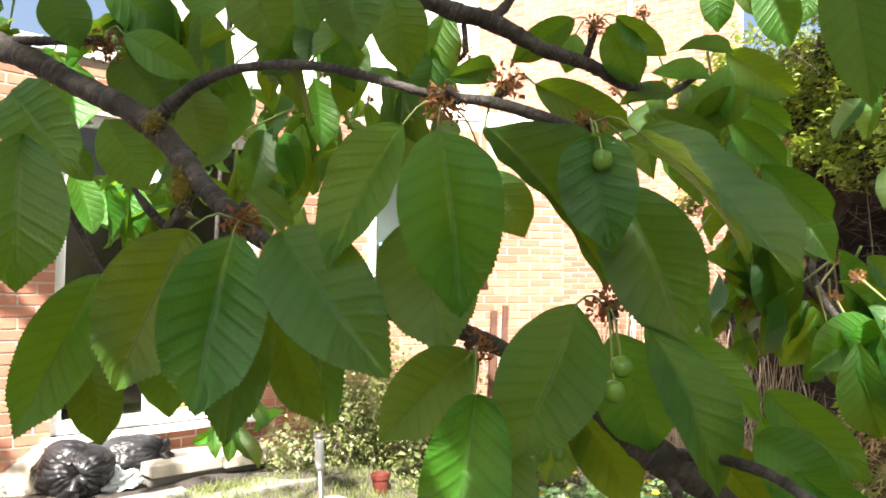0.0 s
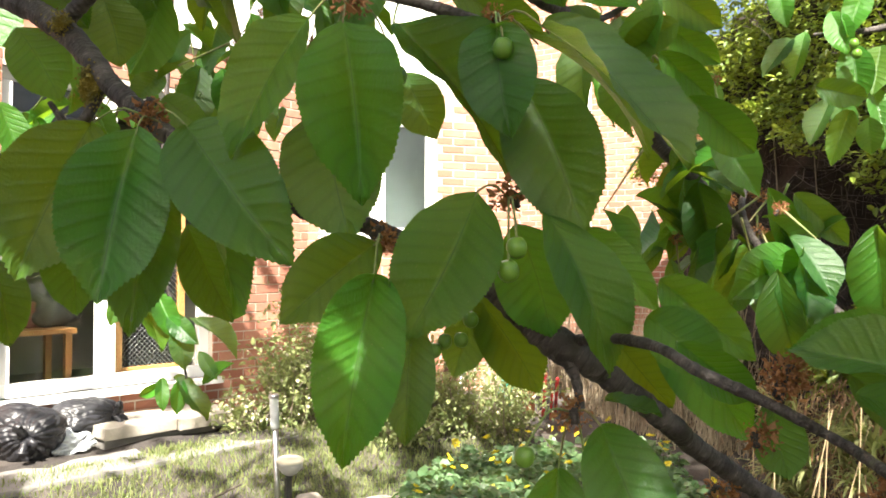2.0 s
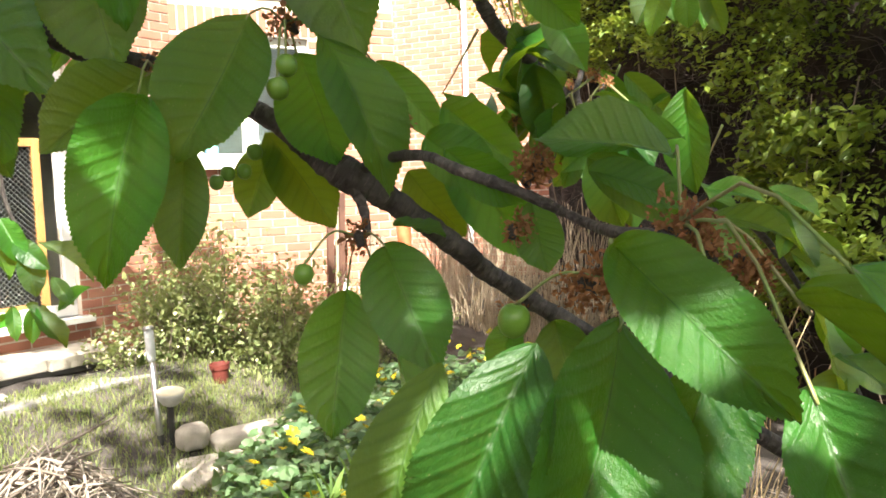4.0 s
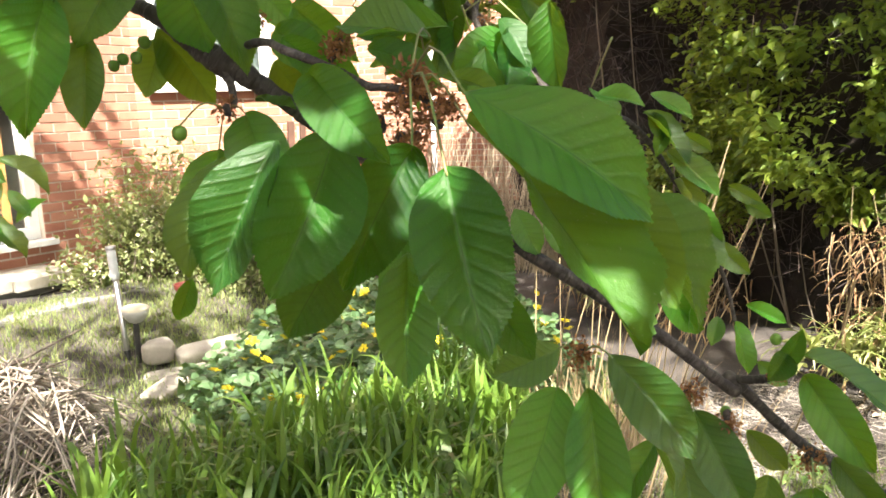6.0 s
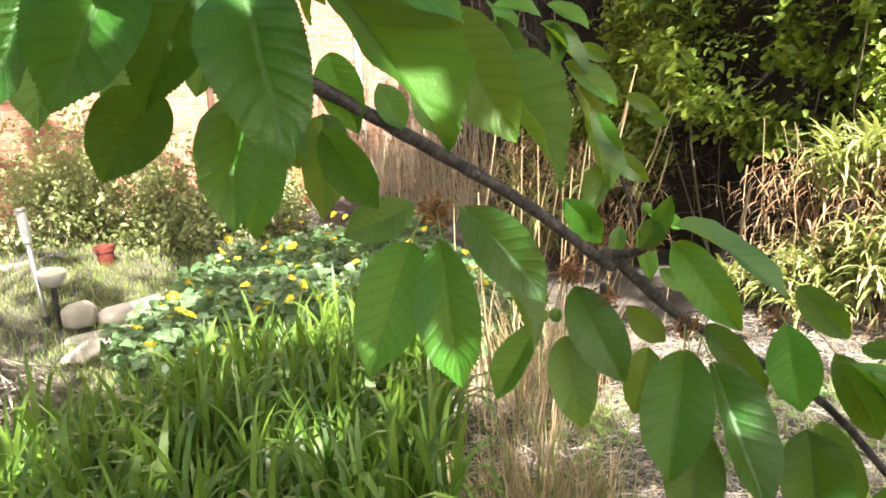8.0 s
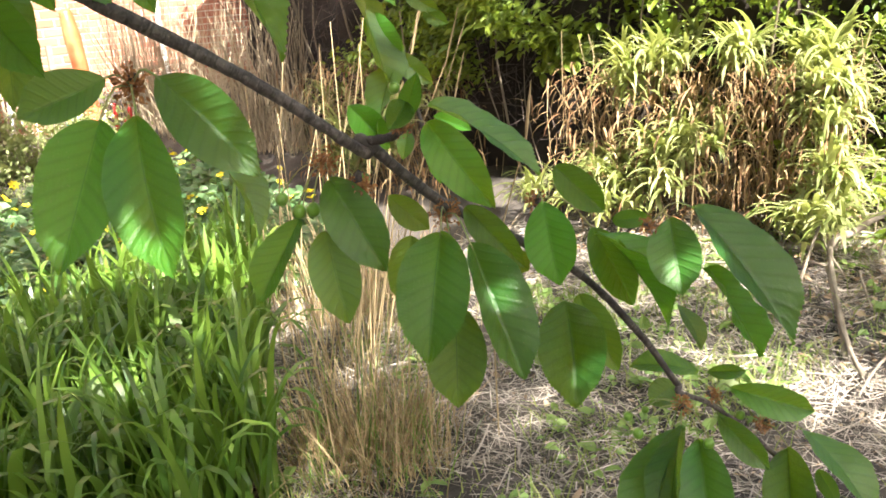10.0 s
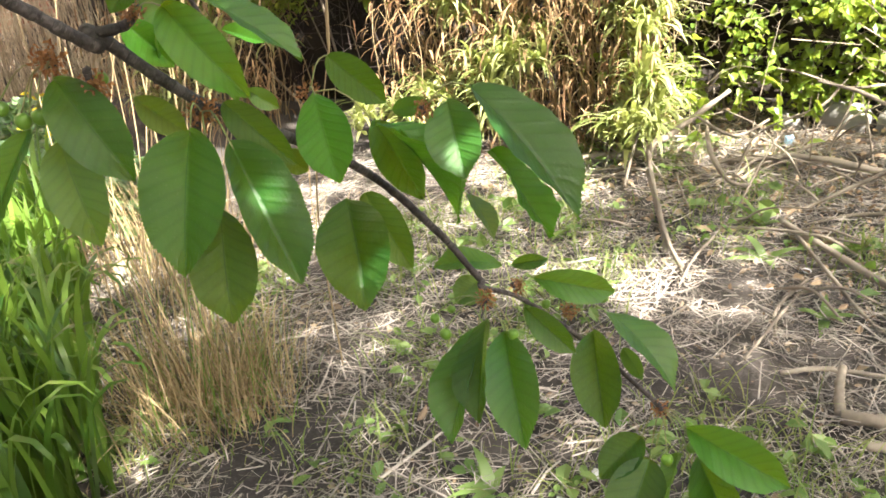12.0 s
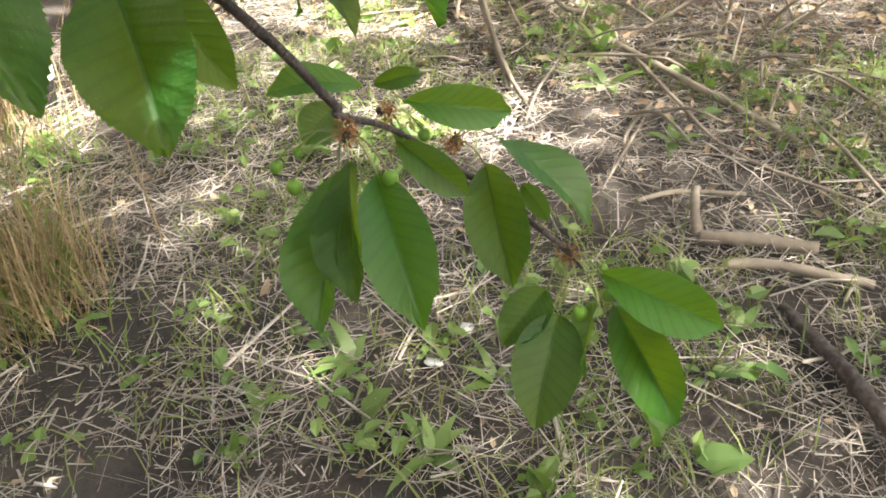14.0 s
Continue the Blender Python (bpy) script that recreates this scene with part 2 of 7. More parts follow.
def tube(name, points, n=24, sides=8, rough=0.0):
    """A round limb along points (x, y, z, radius), with rings of uneven bark."""
    line = smooth_line(points, n)
    verts, faces = [], []
    for i, row in enumerate(line):
        c, r = Vector(row[:3]), row[3]
        d = Vector(line[min(i + 1, n - 1)][:3] - line[max(i - 1, 0)][:3]).normalized()
        u = d.cross(Vector((0.3, 0.2, 1))).normalized()
        v = d.cross(u)
        for k in range(sides):
            a = 2 * math.pi * k / sides
            o = u * math.cos(a) + v * math.sin(a)
            w = r * (1 + rough * (noise.noise((c + o * r) * 60) + 0.9 * noise.noise(c * 230) + 0.5 * noise.noise((c + o * r) * 190)))
            verts.append(c + o * w)
    for i in range(n - 1):
        for k in range(sides):
            j = (k + 1) % sides
            faces.append((i * sides + k, i * sides + j, (i + 1) * sides + j, (i + 1) * sides + k))
    faces.append(tuple(range(sides))[::-1])
    faces.append(tuple((n - 1) * sides + k for k in range(sides)))
    me = data_of(name, verts, faces)
    if sides > 9:
        run = np.concatenate([[0], np.cumsum(np.linalg.norm(np.diff(line[:, :3], axis=0), axis=1))])
        layer = me.uv_layers.new(name="UVMap")
        for loop in me.loops:
            layer.data[loop.index].uv = (abs(2 * (loop.vertex_index % sides) / sides - 1), run[loop.vertex_index // sides])
    return me


RNG = np.random.default_rng(7)


def unit(v):
    return v / np.maximum(np.linalg.norm(v, axis=-1, keepdims=True), 1e-9)


def blades(name, roots, heads, lengths, widths, bend, segs=5, lift=None, taper=1.0, strap=False):
    """Many grass-like blades: roots (n,3), heads: the way each leans (n,2), bend: how far the top falls over."""
    n = len(roots)
    s = np.linspace(0, 1, segs + 1)
    h = np.column_stack([heads, np.zeros(n)])
    h = unit(h)
    sidev = np.column_stack([-h[:, 1], h[:, 0], np.zeros(n)])
    angle = bend[:, None] * s[None, :] ** (5.0 if strap else 1.3) + (0.12 if lift is None else lift[:, None])
    dz, dh = np.cos(angle), np.sin(angle)
    z = np.concatenate([np.zeros((n, 1)), np.cumsum(dz[:, 1:], 1)], 1) / segs
    r = np.concatenate([np.zeros((n, 1)), np.cumsum(dh[:, 1:], 1)], 1) / segs
    mid = roots[:, None, :] + lengths[:, None, None] * (r[..., None] * h[:, None, :] + z[..., None] * np.array([0, 0, 1.0]))
    w = widths[:, None] * (np.minimum(1, 0.6 + 2.2 * s) * (1 - s ** (4.5 if strap else 2.2)) ** taper + 0.02)[None, :]
    left, right = mid - sidev[:, None, :] * w[..., None] / 2, mid + sidev[:, None, :] * w[..., None] / 2
    verts = np.stack([left, right], 2).reshape(-1, 3)
    base = (np.arange(n) * (segs + 1) * 2)[:, None]
    k = np.arange(segs)[None, :] * 2
    q = np.stack([base + k, base + k + 1, base + k + 3, base + k + 2], -1).reshape(-1, 4)
    return fast_mesh(name, verts, q)


def fast_mesh(name, verts, quads, smooth=True):
    me = bpy.data.meshes.new(name)
    me.vertices.add(len(verts))
    me.vertices.foreach_set("co", np.asarray(verts, np.float32).ravel())
    m = quads.shape[1]
    me.loops.add(quads.size)
    me.loops.foreach_set("vertex_index", quads.astype(np.int32).ravel())
    me.polygons.add(len(quads))
    me.polygons.foreach_set("loop_start", np.arange(0, quads.size, m, dtype=np.int32))
    me.polygons.foreach_set("use_smooth", np.full(len(quads), smooth))
    me.update(calc_edges=True)
    me.validate()
    return me


def rods(name, a, b, radius, sag=0.0, segs=3, sides=4, thin=0.5):
    """Many stalks from a to b (n,3), slightly bent."""
    n = len(a)
    s = np.linspace(0, 1, segs + 1)
    d = unit(b - a)
    ref = np.where(np.abs(d[:, 2:3]) > 0.9, np.array([[1.0, 0, 0]]), np.array([[0, 0, 1.0]]))
    u = unit(np.cross(d, ref))
    v = np.cross(d, u)
    off = RNG.normal(0, 1, (n, 1)) * u + RNG.normal(0, 1, (n, 1)) * v
    length = np.linalg.norm(b - a, axis=1)[:, None]
    mid = a[:, None] + (b - a)[:, None] * s[None, :, None] + (off * length * sag)[:, None] * (np.sin(np.pi * s))[None, :, None]
    rad = radius[:, None] * (1 - (1 - thin) * s)[None, :]
    rings = []
    for k in range(sides):
        t = 2 * math.pi * k / sides
        rings.append(mid + rad[..., None] * (math.cos(t) * u + math.sin(t) * v)[:, None])
    verts = np.stack(rings, 2).reshape(-1, 3)
    base = (np.arange(n) * (segs + 1) * sides)[:, None, None]
    i, k = np.arange(segs)[None, :, None] * sides, np.arange(sides)[None, None, :]
    j = (k + 1) % sides
    q = np.stack([base + i + k, base + i + j, base + i + sides + j, base + i + sides + k], -1).reshape(-1, 4)
    return fast_mesh(name, verts, q)


def small_leaves(name, centres, axes, normals, lengths, ratio=0.5, fold=0.18, plain=False):
    """Many folded pointed leaves, each of six faces along its midrib, or of two where they are plain."""
    n = len(centres)
    x = unit(axes)
    y = unit(np.cross(normals, x))
    z = np.cross(x, y)
    shape = [(0, 0, 0), (0.32, 0.5, 1), (0.72, 0.38, 1), (1, 0, 0), (0.72, -0.38, 1), (0.32, -0.5, 1), (0.35, 0, 0.0), (0.72, 0, 0.0)][:6 if plain else 8]
    pts = []
    for s, w, f in shape:
        bendz = -0.22 * (s - 0.4) ** 2
        pts.append(centres + lengths[:, None] * ((s - 0.3) * x + w * ratio * y + (f * fold * ratio + bendz) * z))
    verts = np.stack(pts, 1).reshape(-1, 3)
    base = (np.arange(n) * len(shape))[:, None]
    quads = np.array([[0, 3, 2, 1], [0, 5, 4, 3]] if plain else [[6, 7, 2, 1], [6, 5, 4, 7]])
    tris = np.zeros((0, 3), int) if plain else np.array([[0, 6, 1], [7, 3, 2], [0, 5, 6], [7, 4, 3]])
    q = (base[..., None] + quads[None]).reshape(-1, 4)
    r = (base[..., None] + tris[None]).reshape(-1, 3)
    me = bpy.data.meshes.new(name)
    me.vertices.add(len(verts))
    me.vertices.foreach_set("co", verts.astype(np.float32).ravel())
    loops = np.concatenate([q.ravel(), r.ravel()]).astype(np.int32)
    me.loops.add(len(loops))
    me.loops.foreach_set("vertex_index", loops)
    me.polygons.add(len(q) + len(r))
    starts = np.concatenate([np.arange(len(q)) * 4, q.size + np.arange(len(r)) * 3]).astype(np.int32)
    me.polygons.foreach_set("loop_start", starts)
    me.polygons.foreach_set("use_smooth", np.full(len(q) + len(r), False))
    me.update(calc_edges=True)
    me.validate()
    return me


def scatter(n, x0, x1, y0, y1):
    return np.column_stack([RNG.uniform(x0, x1, n), RNG.uniform(y0, y1, n)])


# the house wall runs along WALL_DIR; the ground rises a little towards it
WALL_A = radians(48)
WALL_DIR = Vector((math.cos(WALL_A), math.sin(WALL_A), 0))
WALL_OUT = Vector((math.sin(WALL_A), -math.cos(WALL_A), 0))
WALL_C = 5.5


def on_wall(s, out=0.0, z=0.0):
    """A place s metres along the wall from the foot of the origin, out metres before it."""
    return WALL_OUT * (out - WALL_C) + WALL_DIR * s + Vector((0, 0, z))


WALL_POSE = Matrix.Translation(on_wall(0)) @ Matrix.Rotation(WALL_A, 4, "Z")


def ground_z(x, y):
    d = WALL_C + x * WALL_OUT.x + y * WALL_OUT.y
    rise = np.clip((2.2 - d) / 1.6, 0, 1)
    z = 0.26 * rise * rise * (3 - 2 * rise)
    z = z + 0.018 * np.sin(x * 2.3 + 1.0) * np.cos(y * 1.9) + 0.008 * np.sin(x * 7.1 + y * 5.3)
    return z


def grounded(xy, up=0.0):
    return np.column_stack([xy, ground_z(xy[:, 0], xy[:, 1]) + up])


# ---- ground ----
def ground():
    xs = np.concatenate([[-4000, -600, -120, -40, -15], np.arange(-8, 9.01, 0.12), [15, 40, 120, 600, 4000]])
    ys = np.concatenate([[-4000, -600, -120, -40, -12, -5], np.arange(-2, 12.01, 0.12), [20, 60, 200, 800, 4000]])
    gx, gy = np.meshgrid(xs, ys)
    rough = np.array([noise.noise((x * 1.7, y * 1.7, 0)) * 0.03 + noise.noise((x * 6, y * 6, 3)) * 0.012 for x, y in zip(gx.ravel(), gy.ravel())])
    rough[(np.abs(gx.ravel()) > 9) | (gy.ravel() > 12.5)] = 0
    gz = np.clip(ground_z(gx.ravel(), gy.ravel()), -0.05, 0.3) + rough
    verts = np.column_stack([gx.ravel(), gy.ravel(), gz])
    w = len(xs)
    i = (np.arange(len(ys) - 1)[:, None] * w + np.arange(w - 1)[None, :]).ravel()
    me = fast_mesh("ground", verts, np.column_stack([i, i + 1, i + w + 1, i + w]))
    me.materials.append(SOIL)
    tagged(new("ground", me), "bare brown garden soil under grass and dry litter", "ground", kind="structure")


ground()


def lawn():
    xy = scatter(120000, -4.2, 0.6, 2.6, 7.2)
    d = WALL_C + xy[:, 0] * WALL_OUT.x + xy[:, 1] * WALL_OUT.y
    patchy = np.array([noise.noise((x * 1.3, y * 1.3, 9)) for x, y in xy])
    keep = (d > 0.75) & (xy[:, 1] < 6.6) & (xy[:, 0] < np.where(xy[:, 1] > 5.0, 0.6, -0.25 + 0.1 * np.sin(xy[:, 1] * 2))) & (patchy + RNG.uniform(-0.35, 0.75, len(xy)) > -0.05)
    xy = xy[keep]
    n = len(xy)
    me = blades("lawn", grounded(xy), RNG.normal(0, 1, (n, 2)), RNG.uniform(0.025, 0.075, n), RNG.uniform(0.003, 0.006, n), RNG.uniform(0.2, 1.6, n), 3)
    me.materials.append(GRASS)
    tagged(new("lawn_grass", me), "thin patchy lawn of short dry-tipped grass", "grass", kind="stuff")


lawn()


# ---- house walls with their windows ----
# the low wall with the garden door bends at s = 4.2 into the kitchen wall; the end of a taller house stands beyond
KITCHEN_A = radians(20)
KITCHEN_POSE = Matrix.Translation(on_wall(4.2)) @ Matrix.Rotation(KITCHEN_A, 4, "Z")
FAR_POSE = Matrix.Translation((0.25, 11.1, 0)) @ Matrix.Rotation(radians(-30), 4, "Z")
GARDEN_DOOR = (1.76, 3.28, 0.57, 2.75)
KITCHEN_WINDOW = (0.154, 1.19, 1.70, 2.80)
EAVES = 3.12
# name, label, pose, from, to, top, openings
WALLS = [
    ("wall_house", "red brick house wall with pale mortar joints", WALL_POSE, -1.5, 4.2, EAVES, [GARDEN_DOOR]),
    ("wall_kitchen", "sunlit red brick kitchen wall with pale mortar joints", KITCHEN_POSE, 0.0, 2.03, EAVES, [KITCHEN_WINDOW]),
    ("wall_far_house", "pale sunlit brick wall of the taller house behind", FAR_POSE, -0.6, 3.1, 9.0, []),
]


def house(name, label, at, s0, s1, top, openings):
    wall = thing(name, label, "wall", kind="structure", at=at)
    # backing of mortar with the openings left free: (s, y into the house, z)
    bm = bmesh.new()
    cuts = sorted({s0, s1, *[o[0] for o in openings], *[o[1] for o in openings]})
    for a, b in zip(cuts, cuts[1:]):
        hole = [o for o in openings if o[0] <= a and o[1] >= b]
        spans = [(-0.3, top)] if not hole else [(-0.3, hole[0][2]), (hole[0][3], top)]
        for lo, hi in spans:
            box_bm((b - a, 0.24, hi - lo), ((a + b) / 2, 0.109, (lo + hi) / 2), 0, bm)
    part("mortar_backing", bm, MORTAR, wall)
    return wall


HOUSES = [house(*w) for w in WALLS]


def flat_roof():
    """The felted roof over the low rooms, with a white board along its edge, and the blind wall that closes them."""
    bm = bmesh.new()
    end = KITCHEN_POSE @ Vector((2.03, 0, 0))
    back = KITCHEN_POSE @ Vector((2.03, 3.2, 0))
    rim = [on_wall(-1.5, 0.05), on_wall(4.2, 0.05), end, back, on_wall(4.2, -3.4), on_wall(-1.5, -3.4)]
    lo = [bm.verts.new((v.x, v.y, EAVES + 0.004)) for v in rim]
    hi = [bm.verts.new((v.x, v.y, EAVES + 0.09)) for v in rim]
    bm.faces.new(hi)
    bm.faces.new(lo[::-1])
    for k in range(6):
        bm.faces.new((lo[k], lo[(k + 1) % 6], hi[(k + 1) % 6], hi[k]))
    tagged(part("roof_flat", bm, UPVC, None), "flat roof with a white edge board", "roof", kind="structure")
    side = part("wall_house_end", box_bm((0.24, 2.9, EAVES + 0.3), (1.9, 1.70, EAVES / 2 - 0.15), 0), MORTAR, None, at=KITCHEN_POSE)
    tagged(side, "plain end wall of the kitchen", "wall", kind="structure")


flat_roof()
# added wall that clips to white, for the glare above the low roof
white_backing = part("wall_white_backing", box_bm((9.0, 0.25, 9.3), (-4.62 - 0.5, 0.10, 4.35), 0.01), stuff_mat("backing_white", (0.80, 0.79, 0.76), (0.72, 0.71, 0.68), None, 2, 50, 0.9, 0.003), None, at=FAR_POSE)
tagged(white_backing, "white backing wall added behind the low roof for a glaring background", "wall", kind="structure")


def window(name, at, s0, s1, z0, z1, label, lights):
    """A white window: frame with sill, mullions, panes; lights: fractions of the width where mullions stand."""
    w = thing(name, label, "window", kind="structure", at=at)
    sides = [((s0 + s1) / 2, z0 + 0.045, s1 - s0, 0.09), ((s0 + s1) / 2, z1 - 0.04, s1 - s0, 0.08)]
    for x, z, a, b in sides:
        part("window_frame", box_bm((a, 0.07, b), (x, 0.075, z), 0.006), UPVC, w)
    stops = [s0 + 0.04, *[s0 + (s1 - s0) * f for f in lights], s1 - 0.04]
    for k, x in enumerate(stops):
        part("window_frame", box_bm((0.08 if k in (0, len(stops) - 1) else 0.13, 0.066, z1 - z0 - 0.17), (x, 0.075, (z0 + z1) / 2 + 0.005), 0.006), UPVC, w)
    for a, b in zip(stops, stops[1:]):
        pane = part("pane", box_bm((b - a - 0.08, 0.006, z1 - z0 - 0.17), ((a + b) / 2, 0.08, (z0 + z1) / 2), 0), GLASS, w)
        pane.visible_shadow = False
    part("window_sill", box_bm((s1 - s0 + 0.12, 0.16, 0.045), ((s0 + s1) / 2, -0.02, z0 - 0.0225), 0.008), UPVC, w)
    return w


def glass_mat():
    m, t, p = tree_of("window_glass")
    p.inputs["Base Color"].default_value = (0.9, 0.95, 0.93, 1)
    p.inputs["Roughness"].default_value = 0.02
    p.inputs["Transmission Weight"].default_value = 1.0
    p.inputs["IOR"].default_value = 1.45
    return m


GLASS = glass_mat()
window("window_1", WALL_POSE, *GARDEN_DOOR, "large white framed garden window with a low sill", [0.47])
window("window_2", KITCHEN_POSE, *KITCHEN_WINDOW, "white framed kitchen window above the brickwork", [0.48])


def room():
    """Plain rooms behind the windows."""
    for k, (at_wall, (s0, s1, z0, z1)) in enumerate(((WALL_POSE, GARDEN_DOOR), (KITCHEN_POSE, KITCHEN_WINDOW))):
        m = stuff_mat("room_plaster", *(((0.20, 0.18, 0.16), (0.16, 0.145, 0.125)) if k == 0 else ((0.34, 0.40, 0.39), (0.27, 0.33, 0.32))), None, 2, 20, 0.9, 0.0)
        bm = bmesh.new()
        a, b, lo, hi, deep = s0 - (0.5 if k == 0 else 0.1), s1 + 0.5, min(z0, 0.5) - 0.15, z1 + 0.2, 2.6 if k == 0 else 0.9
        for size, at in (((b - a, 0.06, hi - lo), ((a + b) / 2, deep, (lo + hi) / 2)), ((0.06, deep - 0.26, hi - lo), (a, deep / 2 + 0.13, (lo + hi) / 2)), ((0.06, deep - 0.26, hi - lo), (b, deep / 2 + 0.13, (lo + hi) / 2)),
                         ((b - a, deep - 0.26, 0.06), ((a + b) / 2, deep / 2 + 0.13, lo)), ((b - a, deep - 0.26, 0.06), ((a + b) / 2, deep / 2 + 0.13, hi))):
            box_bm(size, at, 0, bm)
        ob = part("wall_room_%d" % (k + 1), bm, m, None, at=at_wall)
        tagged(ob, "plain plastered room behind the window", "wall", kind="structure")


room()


def closing():
    """What stands round the garden out of sight: a boundary fence on the open sides."""
    for name, size, at in (("wall_fence_south", (16, 0.06, 1.8), (0, -5, 0.88)), ("wall_fence_west", (0.06, 14, 1.8), (-7.5, 2, 0.88))):
        tagged(part(name, box_bm(size, at, 0.01), GREYWOOD, None), "weathered wooden garden fence", "fence", kind="structure")


closing()


def along(line, u):
    """Places (n,2) at u in 0..1 along a line in plan, and the way out of the bank there, towards the garden."""
    pts = smooth_line(line, 200)
    k = np.clip((u * 198).astype(int), 0, 198)
    p = pts[k] + (pts[k + 1] - pts[k]) * (u * 198 - k)[:, None]
    d = unit(pts[k + 1] - pts[k])
    return p, np.column_stack([d[:, 1], -d[:, 0]])


HEDGE_LINE = [(1.95, 8.0), (2.12, 6.8), (2.38, 5.3), (2.78, 4.0), (3.3, 3.0), (3.8, 2.3), (4.25, 1.4), (4.5, 0.2), (4.6, -1.4)]


def hedge_top(y):
    """The hedge is tall beside the bed; its unseen top is kept low beyond the litter to let sun in."""
    return np.interp(y, [1.6, 3.4], [1.15, 3.6])


def fbm(p, scale, seed):
    return np.array([noise.noise((q[0] * scale + seed, q[1] * scale, q[2] * scale)) + 0.5 * noise.noise((q[0] * scale * 2.3, q[1] * scale * 2.3 + seed, q[2] * scale * 2.3)) for q in p])


def bank(name, line, z0, z1, count, size, ratio, material, seed, inset=0.45, gap=-0.1, droop=0.2, far=1.0):
    """Leaves over the uneven face of a bank of shrubs, in clumps with dark gaps between."""
    rng = np.random.default_rng(seed)
    u, z = rng.uniform(0, far, count), rng.uniform(z0, z1, count)
    p, out = along(line, u)
    q = np.column_stack([p, z])
    f = fbm(q, 1.3, seed)
    g = fbm(q, 4.5, seed + 7)
    keep = g + rng.uniform(-0.35, 0.35, count) > gap
    wild = fbm(q, 3.0, 77)
    hollow = ((((p[:, 1] - 5.2) / 0.75) ** 2 + ((z - 1.75) / 0.62) ** 2 + 0.5 * wild) < 1) | ((p[:, 1] > 5.25 + 0.4 * wild) & (z < 2.35 + 0.3 * wild))
    keep &= ~hollow & (z < hedge_top(p[:, 1]))
    off = f * inset + np.clip(g, 0, 1) * 0.22 + rng.normal(0, 0.07, count)
    q[:, :2] += out * off[:, None]
    q[:, 2] += rng.normal(0, 0.03, count)
    q, out = q[keep], out[keep]
    n = len(q)
    o3 = np.column_stack([out, np.full(n, -droop)])
    axes = o3 + rng.normal(0, 0.55, (n, 3))
    up = np.array([0, 0, 1.0]) + 0.5 * o3 + rng.normal(0, 0.4, (n, 3))
    return small_leaves(name, q, axes, up, rng.uniform(0.55, 1.3, n) * size, ratio)


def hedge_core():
    """The solid backing behind the leaves; its near-black colour stands for the shade inside."""
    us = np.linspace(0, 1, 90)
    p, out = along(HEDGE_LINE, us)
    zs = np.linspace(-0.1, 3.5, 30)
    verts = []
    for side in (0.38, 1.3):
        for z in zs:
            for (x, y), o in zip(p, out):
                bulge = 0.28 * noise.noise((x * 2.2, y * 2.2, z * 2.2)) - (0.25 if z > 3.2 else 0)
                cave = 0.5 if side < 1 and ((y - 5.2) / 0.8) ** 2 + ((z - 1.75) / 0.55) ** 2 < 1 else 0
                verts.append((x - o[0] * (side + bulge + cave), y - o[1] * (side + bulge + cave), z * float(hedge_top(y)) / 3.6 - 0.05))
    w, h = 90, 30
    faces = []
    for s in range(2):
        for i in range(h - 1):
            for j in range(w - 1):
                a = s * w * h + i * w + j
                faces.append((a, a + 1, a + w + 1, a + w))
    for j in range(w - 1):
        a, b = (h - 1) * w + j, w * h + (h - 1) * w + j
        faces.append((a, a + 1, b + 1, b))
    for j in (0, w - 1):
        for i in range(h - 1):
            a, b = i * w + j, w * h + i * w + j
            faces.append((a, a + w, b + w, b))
    ob = part("hedge_core", data_of("hedge_core", verts, faces), HEDGE_SHADE, None)
    tagged(ob, "solid near-black filler inside the hedge, coloured as deep shade", "hedge", kind="structure")


def hedge():
    h = thing("hedge", "tall dense hedge with small yellow-green leaves", "hedge")
    part("crown", bank("crown", HEDGE_LINE, 0.85, 3.6, 76000, 0.054, 0.52, HEDGE, 3, gap=0.0), HEDGE, h)
    part("crown", bank("crown", HEDGE_LINE[:4], 0.6, 3.6, 44000, 0.052, 0.52, HEDGE, 5, gap=-0.12), HEDGE, h)
    part("crown", bank("crown", HEDGE_LINE[2:5], 0.72, 1.75, 8500, 0.088, 0.5, HEDGE, 9, gap=0.16), HEDGE, h)
    part("crown", bank("crown", HEDGE_LINE[5:], 0.12, 1.1, 15000, 0.055, 0.55, HEDGE, 6, gap=0.05), HEDGE, h)
    rng = np.random.default_rng(8)
    u = rng.uniform(0, 1, 26)
    p, out = along(HEDGE_LINE, u)
    a = np.column_stack([p - out * 0.30, ground_z(p[:, 0], p[:, 1]) - 0.02])
    b = np.column_stack([p - out * rng.uniform(-0.3, 0.3, (26, 1)) + rng.normal(0, 0.25, (26, 2)), rng.uniform(0.3, 0.85, 26) * hedge_top(p[:, 1])])
    for k in range(26):
        part("stem", rods("stem", a[k:k + 1], b[k:k + 1], rng.uniform(0.004, 0.013, 1), 0.05, 5), TWIG, h)


